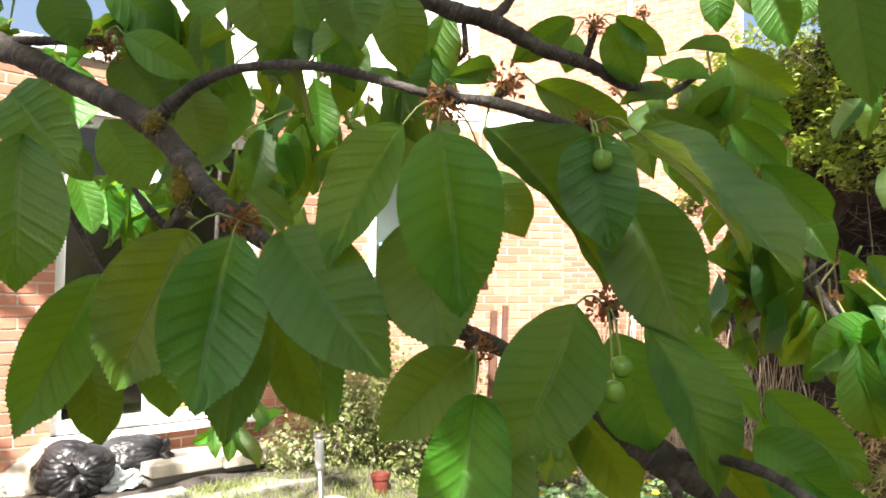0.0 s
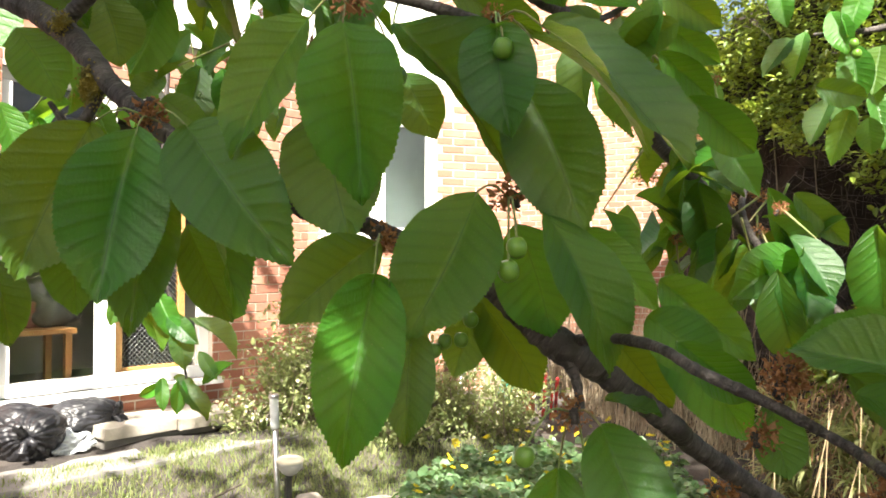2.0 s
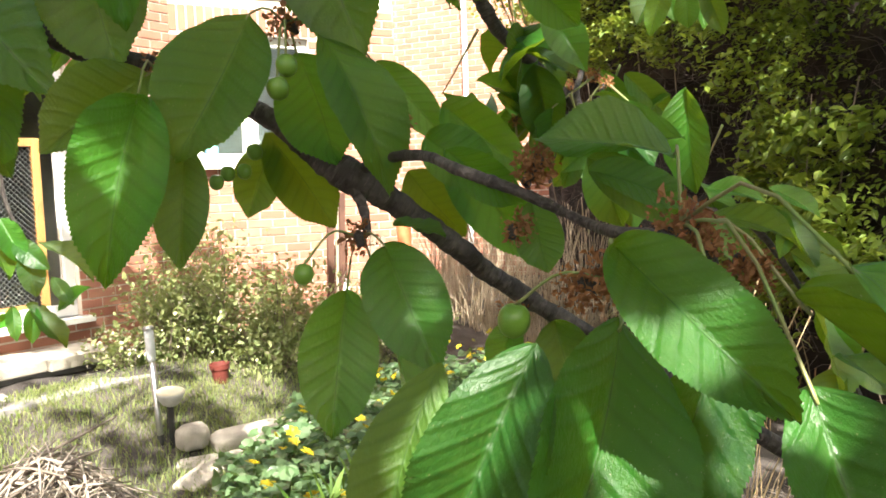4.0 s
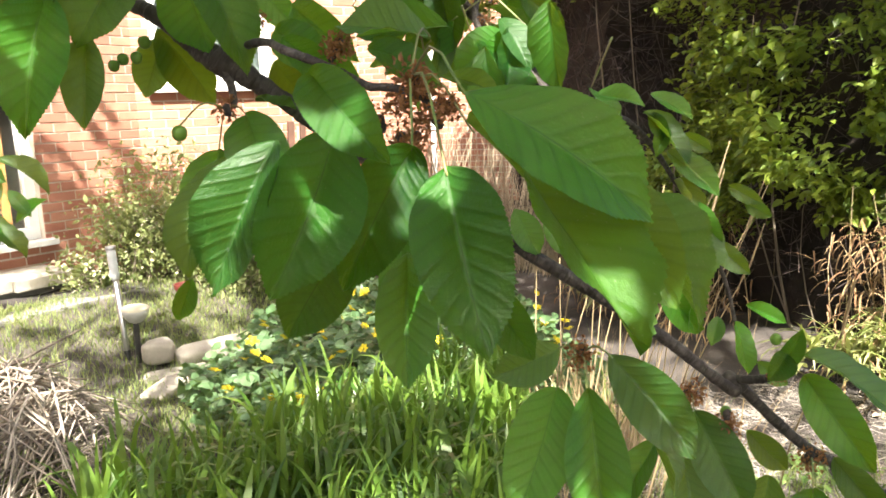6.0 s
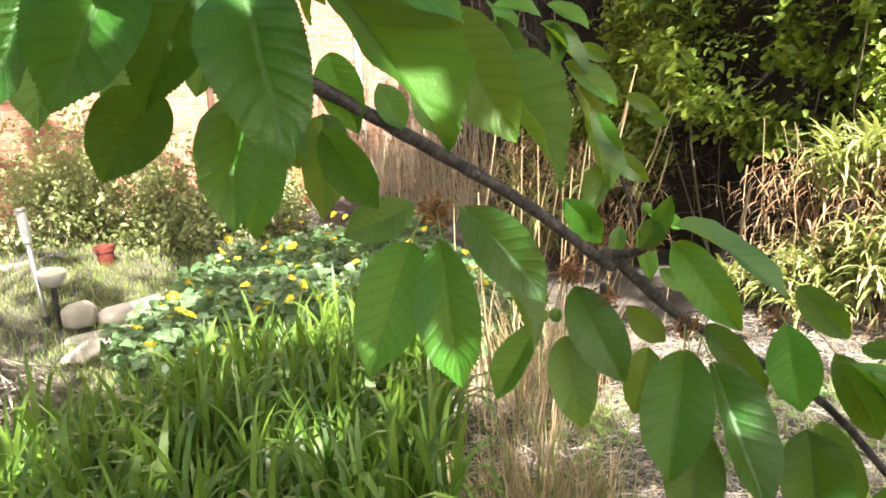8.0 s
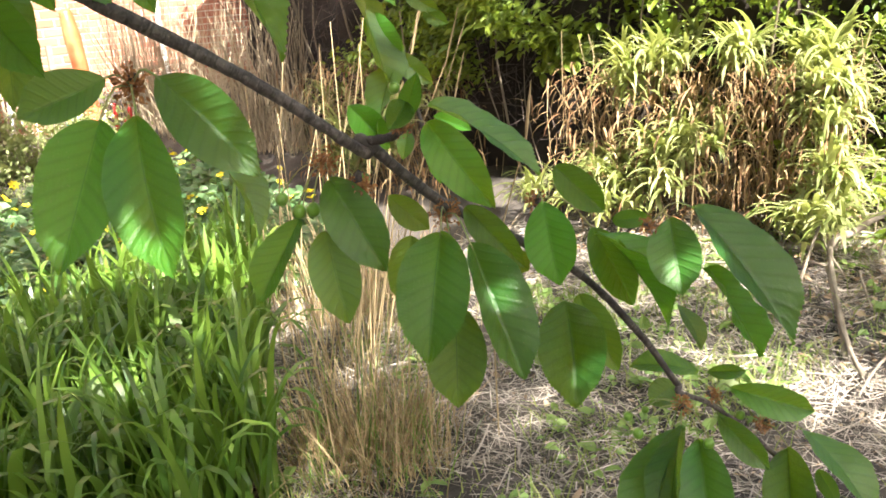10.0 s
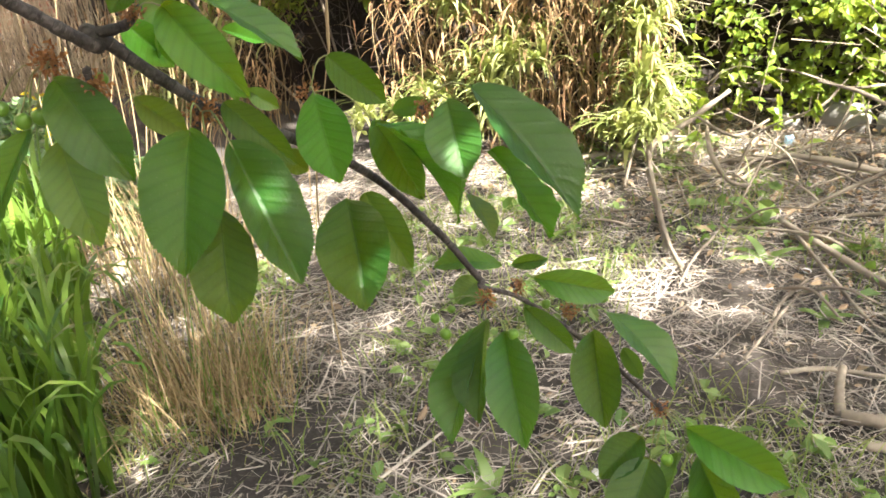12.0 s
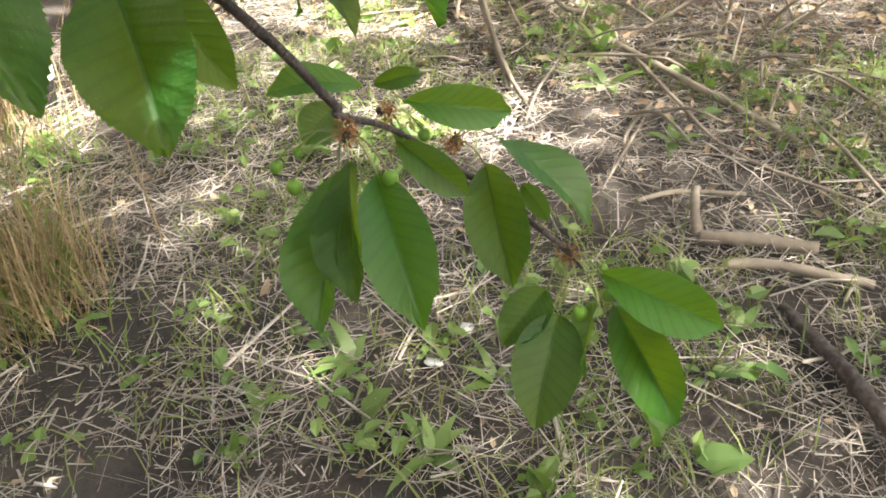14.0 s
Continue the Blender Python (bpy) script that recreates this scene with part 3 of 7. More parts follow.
def dead_tangle():
    """Bare purple-brown twigs where the hedge has died back beside the wall's end."""
    rng = np.random.default_rng(44)
    n = 2600
    u = rng.uniform(0.03, 0.42, n)
    p, out = along(HEDGE_LINE, u)
    z = rng.uniform(0.3, 2.9, n)
    a = np.column_stack([p + out * rng.normal(-0.22, 0.16, (n, 1)), z])
    b = a + np.column_stack([rng.normal(0, 0.16, (n, 2)), rng.normal(0.06, 0.16, n)])
    me = rods("dead_tangle", a, b, rng.uniform(0.001, 0.004, n), 0.08, 2, 3)
    me.materials.append(stuff_mat("purple_twig", (0.075, 0.055, 0.055), (0.040, 0.028, 0.030), (0.13, 0.10, 0.085), 4, 60, 0.9, 0.0, island=True))
    tagged(new("dead_twigs", me), "dark tangle of bare purple-brown twigs", "twigs", kind="stuff")
    n = 900
    p, out = along(HEDGE_LINE, rng.uniform(0.62, 1.0, n))
    a = np.column_stack([p + out * rng.normal(0.02, 0.2, (n, 1)), rng.uniform(0.02, 0.75, n)])
    b = a + np.column_stack([rng.normal(0, 0.14, (n, 2)), rng.normal(0.02, 0.10, n)])
    me = rods("hedge_twigs", a, b, rng.uniform(0.001, 0.004, n), 0.10, 3, 3)
    me.materials.append(TWIG)
    tagged(new("hedge_twigs", me), "bare brown twigs under the low hedge", "twigs", kind="stuff")


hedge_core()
hedge()
dead_tangle()


def bamboo():
    """Low bamboo at the foot of the hedge: arching pale leaves in sheaves and dry culms."""
    t = thing("bamboo_thicket", "low bamboo thicket with arching pale green leaves and dry culms", "bamboo")
    line = HEDGE_LINE[2:6]
    rng = np.random.default_rng(21)
    tufts = 760
    u = rng.uniform(0, 1, tufts)
    p, out = along(line, u)
    z = rng.uniform(0.08, 0.88, tufts)
    far = p[:, 1] > 4.1
    keep = (fbm(np.column_stack([p, z]), 2.6, 31) > -0.05) & (np.abs(p[:, 1] - 3.78) > 0.36) & (~far | ((z < 0.6) & (rng.uniform(0, 1, tufts) < 0.45)))
    p, out, z = p[keep], out[keep], z[keep]
    tufts = len(p)
    depth = rng.normal(0.22, 0.16, tufts) + 0.30 * (1 - z / 1.1)
    c = np.column_stack([p + out * depth[:, None], z])
    each = 18
    roots = np.repeat(c, each, 0) + rng.normal(0, 0.018, (tufts * each, 3))
    o = np.repeat(out, each, 0) + rng.normal(0, 0.9, (tufts * each, 2))
    n = len(roots)
    me = blades("bamboo_leaf", roots, o, rng.uniform(0.12, 0.30, n), rng.uniform(0.013, 0.030, n), rng.uniform(0.8, 2.3, n), 5, rng.uniform(0.1, 0.9, n))
    part("foliage", me, BAMBOO, t)
    q = 220
    u = rng.uniform(0, 1, q)
    u = u[np.abs(along(line, u)[0][:, 1] - 3.78) > 0.34]
    q = len(u)
    p, out = along(line, u)
    a = np.column_stack([p + out * rng.normal(0.2, 0.22, (q, 1)), np.zeros(q)])
    a[:, 2] = ground_z(a[:, 0], a[:, 1]) - 0.01
    b = a + np.column_stack([rng.normal(0, 0.12, (q, 2)) + out * 0.05, rng.uniform(0.25, 1.0, q)])
    for k in range(q):
        part("culm", rods("culm", a[k:k + 1], b[k:k + 1], rng.uniform(0.002, 0.0045, 1), 0.04, 4), STRAW, t)
    dry = 5200
    u = rng.uniform(0, 1, dry)
    u = u[np.abs(along(line, u)[0][:, 1] - 3.78) > 0.34]
    dry = len(u)
    p, out = along(line, u)
    a = np.column_stack([p + out * rng.normal(0.3, 0.2, (dry, 1)), rng.uniform(0.05, 0.8, dry)])
    me = blades("dry_leaf", a, rng.normal(0, 1, (dry, 2)) + out, rng.uniform(0.06, 0.2, dry), rng.uniform(0.005, 0.012, dry), rng.uniform(0.8, 2.2, dry), 4, rng.uniform(0.4, 2.4, dry))
    part("dry_foliage", me, RUST, t)


bamboo()


# ---- cherry tree ----
def leaf_mesh(k):
    """One of several cherry leaf shapes, a unit long and a unit wide: toothed rim, folded along the midrib, arched, wavy."""
    rng = random.Random(40 + k)
    fold, arch, wave, skew = rng.uniform(0.24, 0.74), rng.uniform(0.0, 0.14), rng.uniform(0.018, 0.052), rng.uniform(-0.06, 0.06)
    point = rng.uniform(0.34, 0.60)
    widest, phase = rng.uniform(0.58, 0.90), rng.uniform(0, 6)
    rows, half = 84, 4
    verts, uvs, faces = [], [], []
    peak = max((v / 400) ** widest * (1 - v / 400) ** 0.74 for v in range(401))
    for i in range(rows + 1):
        v = i / rows
        w = 0.5 * v ** widest * (1 - v) ** 0.74 / peak
        if v > 0.82:
            w *= 1 - point * ((v - 0.82) / 0.18) ** 0.9
        tooth = 0.017 * (i % 2 if 0.06 < v < 0.97 else 0) * (1.5 - v)
        for j in range(-half, half + 1):
            s = math.copysign((abs(j) / half) ** 1.6, j)
            e = w + (tooth if abs(j) == half else 0)
            y = e * s + skew * math.sin(math.pi * v)
            ripple = wave * math.sin(10 * 2 * math.pi * (v - 0.19 * abs(s)) * 0.5 + phase) * abs(s) ** 1.5 * (0.4 if abs(j) < half else 1.3)
            roll = wave * 1.6 * math.sin(2.2 * math.pi * v + phase + (1.3 if s > 0 else 0)) * abs(s)
            z = arch * 4 * v * (1 - v) + fold * (math.hypot(e * s, 0.012) - 0.012) * (1 - 0.30 * abs(s)) + ripple * 0.22 + roll
            verts.append((v + 0.012 * (1 if abs(j) == half and tooth else 0), y, z))
            uvs.append((0.5 + s / 2, v))
    cols = 2 * half + 1
    for i in range(rows):
        for j in range(cols - 1):
            a = i * cols + j
            faces.append((a, a + 1, a + cols + 1, a + cols))
    me = data_of("leaf", verts, faces)
    layer = me.uv_layers.new(name="UVMap")
    for loop in me.loops:
        layer.data[loop.index].uv = uvs[loop.vertex_index]
    me.materials.append(LEAF)
    return me


def scale_mesh(k):
    """A knot of dry brown bud scales round a short stub."""
    rng = np.random.default_rng(90 + k)
    n = 210
    d = unit(rng.normal(0, 1, (n, 3)) + np.array([0.0, 0, -0.15]))
    me = small_leaves("bud_knot", d * rng.uniform(0.1, 0.85, (n, 1)), d + rng.normal(0, 0.8, (n, 3)), rng.normal(0, 1, (n, 3)), rng.gamma(4, 0.047, n), 0.5, 0.6)
    me.materials.append(SCALE)
    return me


def fruit_mesh():
    prof = []
    for i in range(15):
        a = math.pi * i / 14
        prof.append((0.5 * math.sin(a) ** 0.9 + 0.0005, -0.54 * math.cos(a) - (0.07 * max(0, math.cos(math.pi - a)) ** 8)))
    me = lathe("cherry", prof, 20)
    me.materials.append(FRUIT)
    return me


def stub_mesh():
    """The ringed stub on which a knot of buds sits."""
    prof = [(0.30, -0.5), (0.36, -0.36), (0.28, -0.27), (0.37, -0.14), (0.30, -0.05), (0.40, 0.08), (0.32, 0.18), (0.38, 0.3), (0.2, 0.44), (0.01, 0.46)]
    me = lathe("spur_stub", prof, 10)
    for v in me.vertices:
        v.co *= 1 + 0.25 * noise.noise(v.co * 4)
    me.materials.append(BARK)
    return me


STUB_MESH = stub_mesh()
LEAVES = [leaf_mesh(k) for k in range(10)]
SCALES = [scale_mesh(k) for k in range(5)]
CHERRY = fruit_mesh()
DICE = random.Random(5)
TREE = thing("cherry_tree", "cherry tree with toothed green leaves and unripe fruit", "tree", at=Matrix.Translation((-1.5, 0.2, 0)))
HOME = TREE.matrix_basis.inverted()


def limb(name, points, rings=40, label=""):
    """A branch through points (x, y, z, radius)."""
    moved = [(x + 1.5, y - 0.2, z, r) for x, y, z, r in points]
    return part(name, tube("branch", moved, rings * 7, 14, 0.15), BARK, TREE, label)


def leaf(branch, base, tip, face, width, spur=None):
    """A leaf from base to tip whose upper side looks along face; a curved stalk joins it to its spur."""
    b, t = Vector(base), Vector(tip)
    x = t - b
    size = x.length
    x.normalize()
    z = Vector(face)
    z = (z - x * z.dot(x)).normalized()
    y = z.cross(x)
    m = Matrix((x * size, y * width, z * size)).transposed().to_4x4()
    m.translation = b
    part("leaf", LEAVES[DICE.randrange(10)], None, branch, at=HOME @ m)
    if spur:
        s = Vector(spur)
        mid = (s + b) / 2 + Vector((0, 0, 0.25 * (s - b).length))
        stalk(branch, [(*s, 0.0009), (*mid, 0.00075), (*b, 0.00075), (*(b + x * size * 0.06), 0.0006)])


def stalk(branch, points):
    moved = [(x + 1.5, y - 0.2, z, r) for x, y, z, r in points]
    part("leaf_stalk", tube("leaf_stalk", moved, 8, 5), STALK, branch)


def spur(branch, place, size=0.013):
    size *= 1.2
    m = Matrix.LocRotScale(Vector(place), Euler([DICE.uniform(0, 6) for _ in range(3)]), Vector((size,) * 3))
    part("bud_knot", SCALES[DICE.randrange(5)], None, branch, "dry brown bud scales", at=HOME @ m)
    for _ in range(1):
        o = Vector([DICE.gauss(0, 0.25) * size for _ in range(3)])
        m = Matrix.LocRotScale(Vector(place) + o, Euler([DICE.uniform(-0.9, 0.9) for _ in range(3)]), Vector((size * 0.55, size * 0.55, size * 0.7)))
        part("spur_stub", STUB_MESH, None, branch, at=HOME @ m)


def cherry(branch, place, size, hang=None):
    m = Matrix.LocRotScale(Vector(place), Euler((DICE.uniform(-0.3, 0.3), DICE.uniform(-0.3, 0.3), 0)), Vector((size, size, size * 1.02)))
    ob = part("cherry", CHERRY, None, branch, "small unripe green cherry", at=HOME @ m)
    if hang:
        h, c = Vector(hang), Vector(place) + Vector((0, 0, size * 0.42))
        mid = (h + c) / 2 + Vector((0.0, 0.0, 0.2 * (h - c).length))
        stalk(branch, [(*h, 0.0009), (*mid, 0.0007), (*c, 0.0008)])


def spray(branch, centre, reach, count, size, seed):
    """A hanging bunch of leaves a little farther off, on thin twigs."""
    rng = random.Random(seed)
    c = Vector(centre)
    for k in range(count):
        o = Vector([rng.gauss(0, 0.55) * r for r in reach])
        a = rng.uniform(0, 6.283)
        lean = rng.uniform(0.15, 1.1)
        d = Vector((math.cos(a) * math.sin(lean), math.sin(a) * math.sin(lean), -math.cos(lean)))
        n = size * rng.uniform(0.7, 1.25)
        face = Vector((rng.gauss(0, 0.6), rng.gauss(-0.5, 0.5), rng.uniform(0.1, 1.0)))
        b = c + o
        leaf(branch, b, b + d * n, face, n * rng.uniform(0.40, 0.55))
        if k % 3 == 0:
            twig = b + Vector((rng.gauss(0, 0.04), rng.gauss(0, 0.04), rng.uniform(0.04, 0.1)))
            stalk(branch, [(*twig, 0.0022), (*((twig + b) / 2), 0.0016), (*b, 0.001)])
            if k % 6 == 0:
                spur(branch, twig, 0.011)


# main branch, which comes down from the upper left
MAIN = limb("branch", [(-1.062, 0.780, 2.049, 0.0186), (-0.597, 0.716, 1.838, 0.0135), (-0.382, 0.652, 1.736, 0.0105), (-0.309, 0.639, 1.700, 0.0097), (-0.229, 0.613, 1.657, 0.0096), (-0.176, 0.584, 1.606, 0.0078), (-0.136, 0.554, 1.576, 0.0066), (-0.110, 0.547, 1.558, 0.0061), (-0.031, 0.564, 1.515, 0.0061), (0.017, 0.548, 1.503, 0.0059), (0.086, 0.530, 1.468, 0.0068), (0.135, 0.522, 1.430, 0.0106), (0.170, 0.525, 1.407, 0.0075), (0.208, 0.533, 1.377, 0.0073), (0.251, 0.546, 1.344, 0.0067), (0.469, 0.504, 1.201, 0.0056), (0.581, 0.517, 1.112, 0.0054), (0.587, 0.527, 1.119, 0.0059), (0.648, 0.511, 1.056, 0.0050), (0.696, 0.498, 1.022, 0.0048), (0.782, 0.467, 0.959, 0.0042), (0.841, 0.441, 0.883, 0.0038), (0.876, 0.418, 0.819, 0.0034)], 110, "grey-brown ringed cherry branch with lichen")
limb("branch", [(-1.692, 0.929, 1.246, 0.0437), (-1.515, 0.894, 1.750, 0.0392), (-1.364, 0.858, 2.054, 0.0311), (-1.075, 0.789, 2.055, 0.0200)], 30)
limb("branch", [(-1.693, 1.023, -0.425, 0.0946), (-1.707, 0.953, 0.810, 0.0728), (-1.692, 0.929, 1.246, 0.0582), (-1.655, 0.895, 1.900, 0.0437), (-1.619, 0.861, 2.554, 0.0291)], 40)
END = limb("branch", [(0.876, 0.418, 0.819, 0.0034), (0.874, 0.413, 0.814, 0.0032), (0.920, 0.403, 0.784, 0.0027), (0.988, 0.371, 0.709, 0.0030), (1.027, 0.337, 0.652, 0.0029), (1.040, 0.310, 0.625, 0.0027), (1.040, 0.294, 0.611, 0.0016)], 40)

# arching side branch with three spurs
ARCH = limb("branch", [(-0.235, 0.617, 1.657, 0.0070), (-0.216, 0.613, 1.671, 0.0061), (-0.188, 0.599, 1.685, 0.0047), (-0.149, 0.586, 1.693, 0.0037), (-0.095, 0.570, 1.689, 0.0036), (-0.051, 0.554, 1.676, 0.0035), (-0.007, 0.534, 1.658, 0.0033), (0.037, 0.542, 1.653, 0.0041), (0.080, 0.531, 1.636, 0.0040), (0.096, 0.533, 1.632, 0.0025)], 60)
UPPER = limb("branch", [(-0.116, 0.759, 1.876, 0.0109), (-0.051, 0.767, 1.822, 0.0093), (-0.013, 0.771, 1.803, 0.0093), (0.031, 0.775, 1.790, 0.0093), (0.080, 0.790, 1.768, 0.0077), (0.127, 0.814, 1.758, 0.0068), (0.170, 0.838, 1.744, 0.0070), (0.221, 0.892, 1.748, 0.0043), (0.277, 0.944, 1.787, 0.0033)], 50)
limb("branch", [(0.029, 0.775, 1.792, 0.0065), (0.044, 0.775, 1.805, 0.0049), (0.061, 0.775, 1.833, 0.0049)], 10)
UPPER3 = limb("branch", [(0.003, 0.773, 1.795, 0.0033), (0.005, 0.774, 1.779, 0.0027), (0.006, 0.775, 1.761, 0.0038)], 8)
UPPER4 = limb("branch", [(0.124, 0.814, 1.761, 0.0034), (0.128, 0.803, 1.775, 0.0039), (0.130, 0.793, 1.785, 0.0044)], 8)
STUB = limb("branch", [(-0.369, 0.648, 1.738, 0.0043), (-0.326, 0.641, 1.735, 0.0037), (-0.283, 0.634, 1.732, 0.0041)], 16)
limb("branch", [(-0.186, 0.593, 1.611, 0.0042), (-0.191, 0.589, 1.594, 0.0037), (-0.198, 0.589, 1.583, 0.0041), (-0.207, 0.589, 1.573, 0.0029)], 12)
limb("branch", [(-0.355, 0.603, 1.671, 0.0022), (-0.332, 0.626, 1.640, 0.0027), (-0.316, 0.650, 1.597, 0.0028), (-0.299, 0.674, 1.546, 0.0024), (-0.287, 0.675, 1.551, 0.0014)], 20)
limb("branch", [(-0.315, 0.758, 1.630, 0.0027), (-0.300, 0.761, 1.609, 0.0049), (-0.280, 0.763, 1.587, 0.0038)], 10)

# twig that comes towards the eye
TWIG_E = limb("branch", [(0.142, 0.527, 1.431, 0.0039), (0.160, 0.487, 1.437, 0.0033), (0.178, 0.451, 1.436, 0.0030), (0.192, 0.420, 1.427, 0.0031), (0.218, 0.399, 1.415, 0.0027), (0.243, 0.383, 1.401, 0.0025), (0.243, 0.341, 1.398, 0.0024), (0.258, 0.329, 1.396, 0.0025), (0.273, 0.311, 1.388, 0.0017)], 50)
HANG = limb("branch", [(0.133, 0.522, 1.430, 0.0049), (0.141, 0.516, 1.417, 0.0042), (0.145, 0.511, 1.405, 0.0031), (0.146, 0.505, 1.392, 0.0027)], 16)
limb("branch", [(0.131, 0.517, 1.432, 0.0035), (0.130, 0.517, 1.421, 0.0021)], 6)
FARB = limb("branch", [(0.301, 1.205, 1.805, 0.0117), (0.361, 1.237, 1.689, 0.0113), (0.413, 1.245, 1.629, 0.0107), (0.636, 1.182, 1.396, 0.0088), (0.769, 1.203, 1.347, 0.0061), (0.851, 1.167, 1.218, 0.0041), (0.911, 1.132, 1.075, 0.0041), (0.932, 1.105, 0.943, 0.0031)], 50)
FARC = limb("branch", [(0.559, 1.036, 1.412, 0.0062), (0.519, 1.051, 1.452, 0.0064), (0.470, 1.075, 1.500, 0.0058), (0.482, 1.173, 1.553, 0.0048), (0.522, 1.274, 1.599, 0.0044)], 24)
FORKTWIG = limb("branch", [(0.587, 0.527, 1.118, 0.0043), (0.609, 0.509, 1.122, 0.0042), (0.617, 0.488, 1.136, 0.0021)], 10)

# spurs
spur(ARCH, (0.003, 0.530, 1.651), 0.015)
spur(ARCH, (0.043, 0.567, 1.671), 0.015)
spur(ARCH, (0.095, 0.532, 1.635), 0.012)
spur(MAIN, (-0.133, 0.544, 1.575), 0.015)
spur(MAIN, (0.103, 0.514, 1.520), 0.014)
spur(TWIG_E, (0.228, 0.405, 1.429), 0.012)
spur(MAIN, (0.242, 0.541, 1.332), 0.012)
spur(HANG, (0.141, 0.505, 1.391), 0.012)
spur(TWIG_E, (0.265, 0.323, 1.401), 0.015)
spur(TWIG_E, (0.268, 0.312, 1.394), 0.012)
spur(TWIG_E, (0.241, 0.344, 1.378), 0.014)
spur(TWIG_E, (0.283, 0.299, 1.383), 0.009)
spur(TWIG_E, (0.260, 0.330, 1.358), 0.014)
spur(STUB, (-0.281, 0.635, 1.730), 0.016)
spur(UPPER4, (0.131, 0.792, 1.789), 0.012)
spur(UPPER3, (0.005, 0.775, 1.760), 0.010)
spur(MAIN, (0.165, 0.507, 1.458))
spur(MAIN, (0.025, 0.520, 1.494), 0.012)
spur(MAIN, (0.385, 0.375, 1.207), 0.014)
spur(MAIN, (0.646, 0.486, 1.046), 0.016)
spur(MAIN, (0.553, 0.541, 1.102), 0.016)
spur(MAIN, (0.752, 0.493, 1.037))
spur(MAIN, (0.794, 0.374, 1.031), 0.010)
spur(FORKTWIG, (0.611, 0.489, 1.132), 0.010)
spur(MAIN, (0.575, 0.507, 1.082), 0.014)
spur(END, (0.870, 0.407, 0.804), 0.012)
spur(END, (0.916, 0.406, 0.801), 0.010)
spur(END, (0.984, 0.397, 0.746), 0.011)
spur(END, (1.039, 0.308, 0.623), 0.012)
spur(FARB, (0.820, 1.197, 1.355), 0.012)
spur(FARC, (0.531, 1.275, 1.595), 0.014)
spur(FARB, (0.469, 1.216, 1.618), 0.012)

# leaves of the arching branch
leaf(ARCH, (-0.024, 0.528, 1.636), (-0.066, 0.506, 1.542), (-0.10, -0.96, 0.28), 0.044, (0.003, 0.530, 1.651))
leaf(ARCH, (-0.000, 0.515, 1.632), (0.015, 0.493, 1.515), (0.03, -0.98, 0.19), 0.059, (0.003, 0.530, 1.651))
leaf(ARCH, (-0.016, 0.537, 1.576), (0.007, 0.509, 1.490), (0.01, -0.95, 0.32), 0.061, (0.003, 0.530, 1.651))
leaf(ARCH, (0.029, 0.542, 1.639), (0.107, 0.529, 1.534), (0.27, -0.91, 0.32), 0.054, (0.043, 0.567, 1.671))
leaf(ARCH, (0.032, 0.594, 1.618), (0.056, 0.588, 1.568), (-0.10, -0.99, 0.06), 0.036)
leaf(ARCH, (0.095, 0.503, 1.622), (0.103, 0.487, 1.551), (-0.17, -0.97, 0.19), 0.045, (0.095, 0.532, 1.635))
leaf(ARCH, (0.123, 0.515, 1.627), (0.206, 0.491, 1.534), (0.42, -0.71, 0.56), 0.052, (0.095, 0.532, 1.635))
leaf(ARCH, (0.109, 0.525, 1.599), (0.148, 0.504, 1.498), (-0.24, -0.96, 0.11), 0.057, (0.095, 0.532, 1.635))
leaf(ARCH, (0.063, 0.593, 1.680), (0.134, 0.620, 1.653), (0.21, -0.91, -0.36), 0.032, (0.043, 0.567, 1.671))
leaf(ARCH, (0.119, 0.540, 1.627), (0.194, 0.540, 1.547), (0.53, -0.69, 0.49), 0.045, (0.095, 0.532, 1.635))
leaf(ARCH, (0.000, 0.588, 1.683), (0.037, 0.610, 1.697), (0.55, -0.83, -0.13), 0.020)
cherry(ARCH, (0.098, 0.489, 1.606), 0.0121, (0.095, 0.532, 1.635))
cherry(ARCH, (0.030, 0.564, 1.608), 0.0131, (0.003, 0.530, 1.651))

# leaves of the main branch, first half
leaf(MAIN, (-0.134, 0.529, 1.567), (-0.143, 0.495, 1.454), (0.37, -0.90, 0.24), 0.062, (-0.133, 0.544, 1.575))
leaf(MAIN, (-0.166, 0.532, 1.569), (-0.196, 0.500, 1.468), (0.46, -0.88, 0.14), 0.065, (-0.133, 0.544, 1.575))
leaf(MAIN, (-0.224, 0.534, 1.541), (-0.258, 0.497, 1.438), (0.52, -0.84, 0.13), 0.044)
leaf(MAIN, (-0.131, 0.551, 1.547), (-0.133, 0.517, 1.432), (0.33, -0.91, 0.26), 0.047, (-0.133, 0.544, 1.575))
leaf(MAIN, (-0.103, 0.532, 1.567), (-0.027, 0.499, 1.477), (-0.03, -0.95, 0.32), 0.063, (-0.133, 0.544, 1.575))
leaf(MAIN, (-0.116, 0.541, 1.554), (-0.066, 0.536, 1.446), (0.84, -0.35, 0.41), 0.049, (-0.133, 0.544, 1.575))
leaf(MAIN, (-0.123, 0.589, 1.507), (-0.091, 0.595, 1.436), (0.28, -0.96, 0.04), 0.037)
leaf(MAIN, (-0.260, 0.580, 1.483), (-0.243, 0.575, 1.420), (0.45, -0.87, 0.20), 0.036)
leaf(MAIN, (-0.198, 0.563, 1.512), (-0.186, 0.557, 1.443), (0.39, -0.91, 0.14), 0.041)
leaf(MAIN, (-0.307, 0.556, 1.672), (-0.248, 0.544, 1.609), (0.14, -0.94, 0.31), 0.047)
leaf(MAIN, (-0.274, 0.520, 1.632), (-0.272, 0.516, 1.528), (0.54, -0.84, 0.05), 0.060)
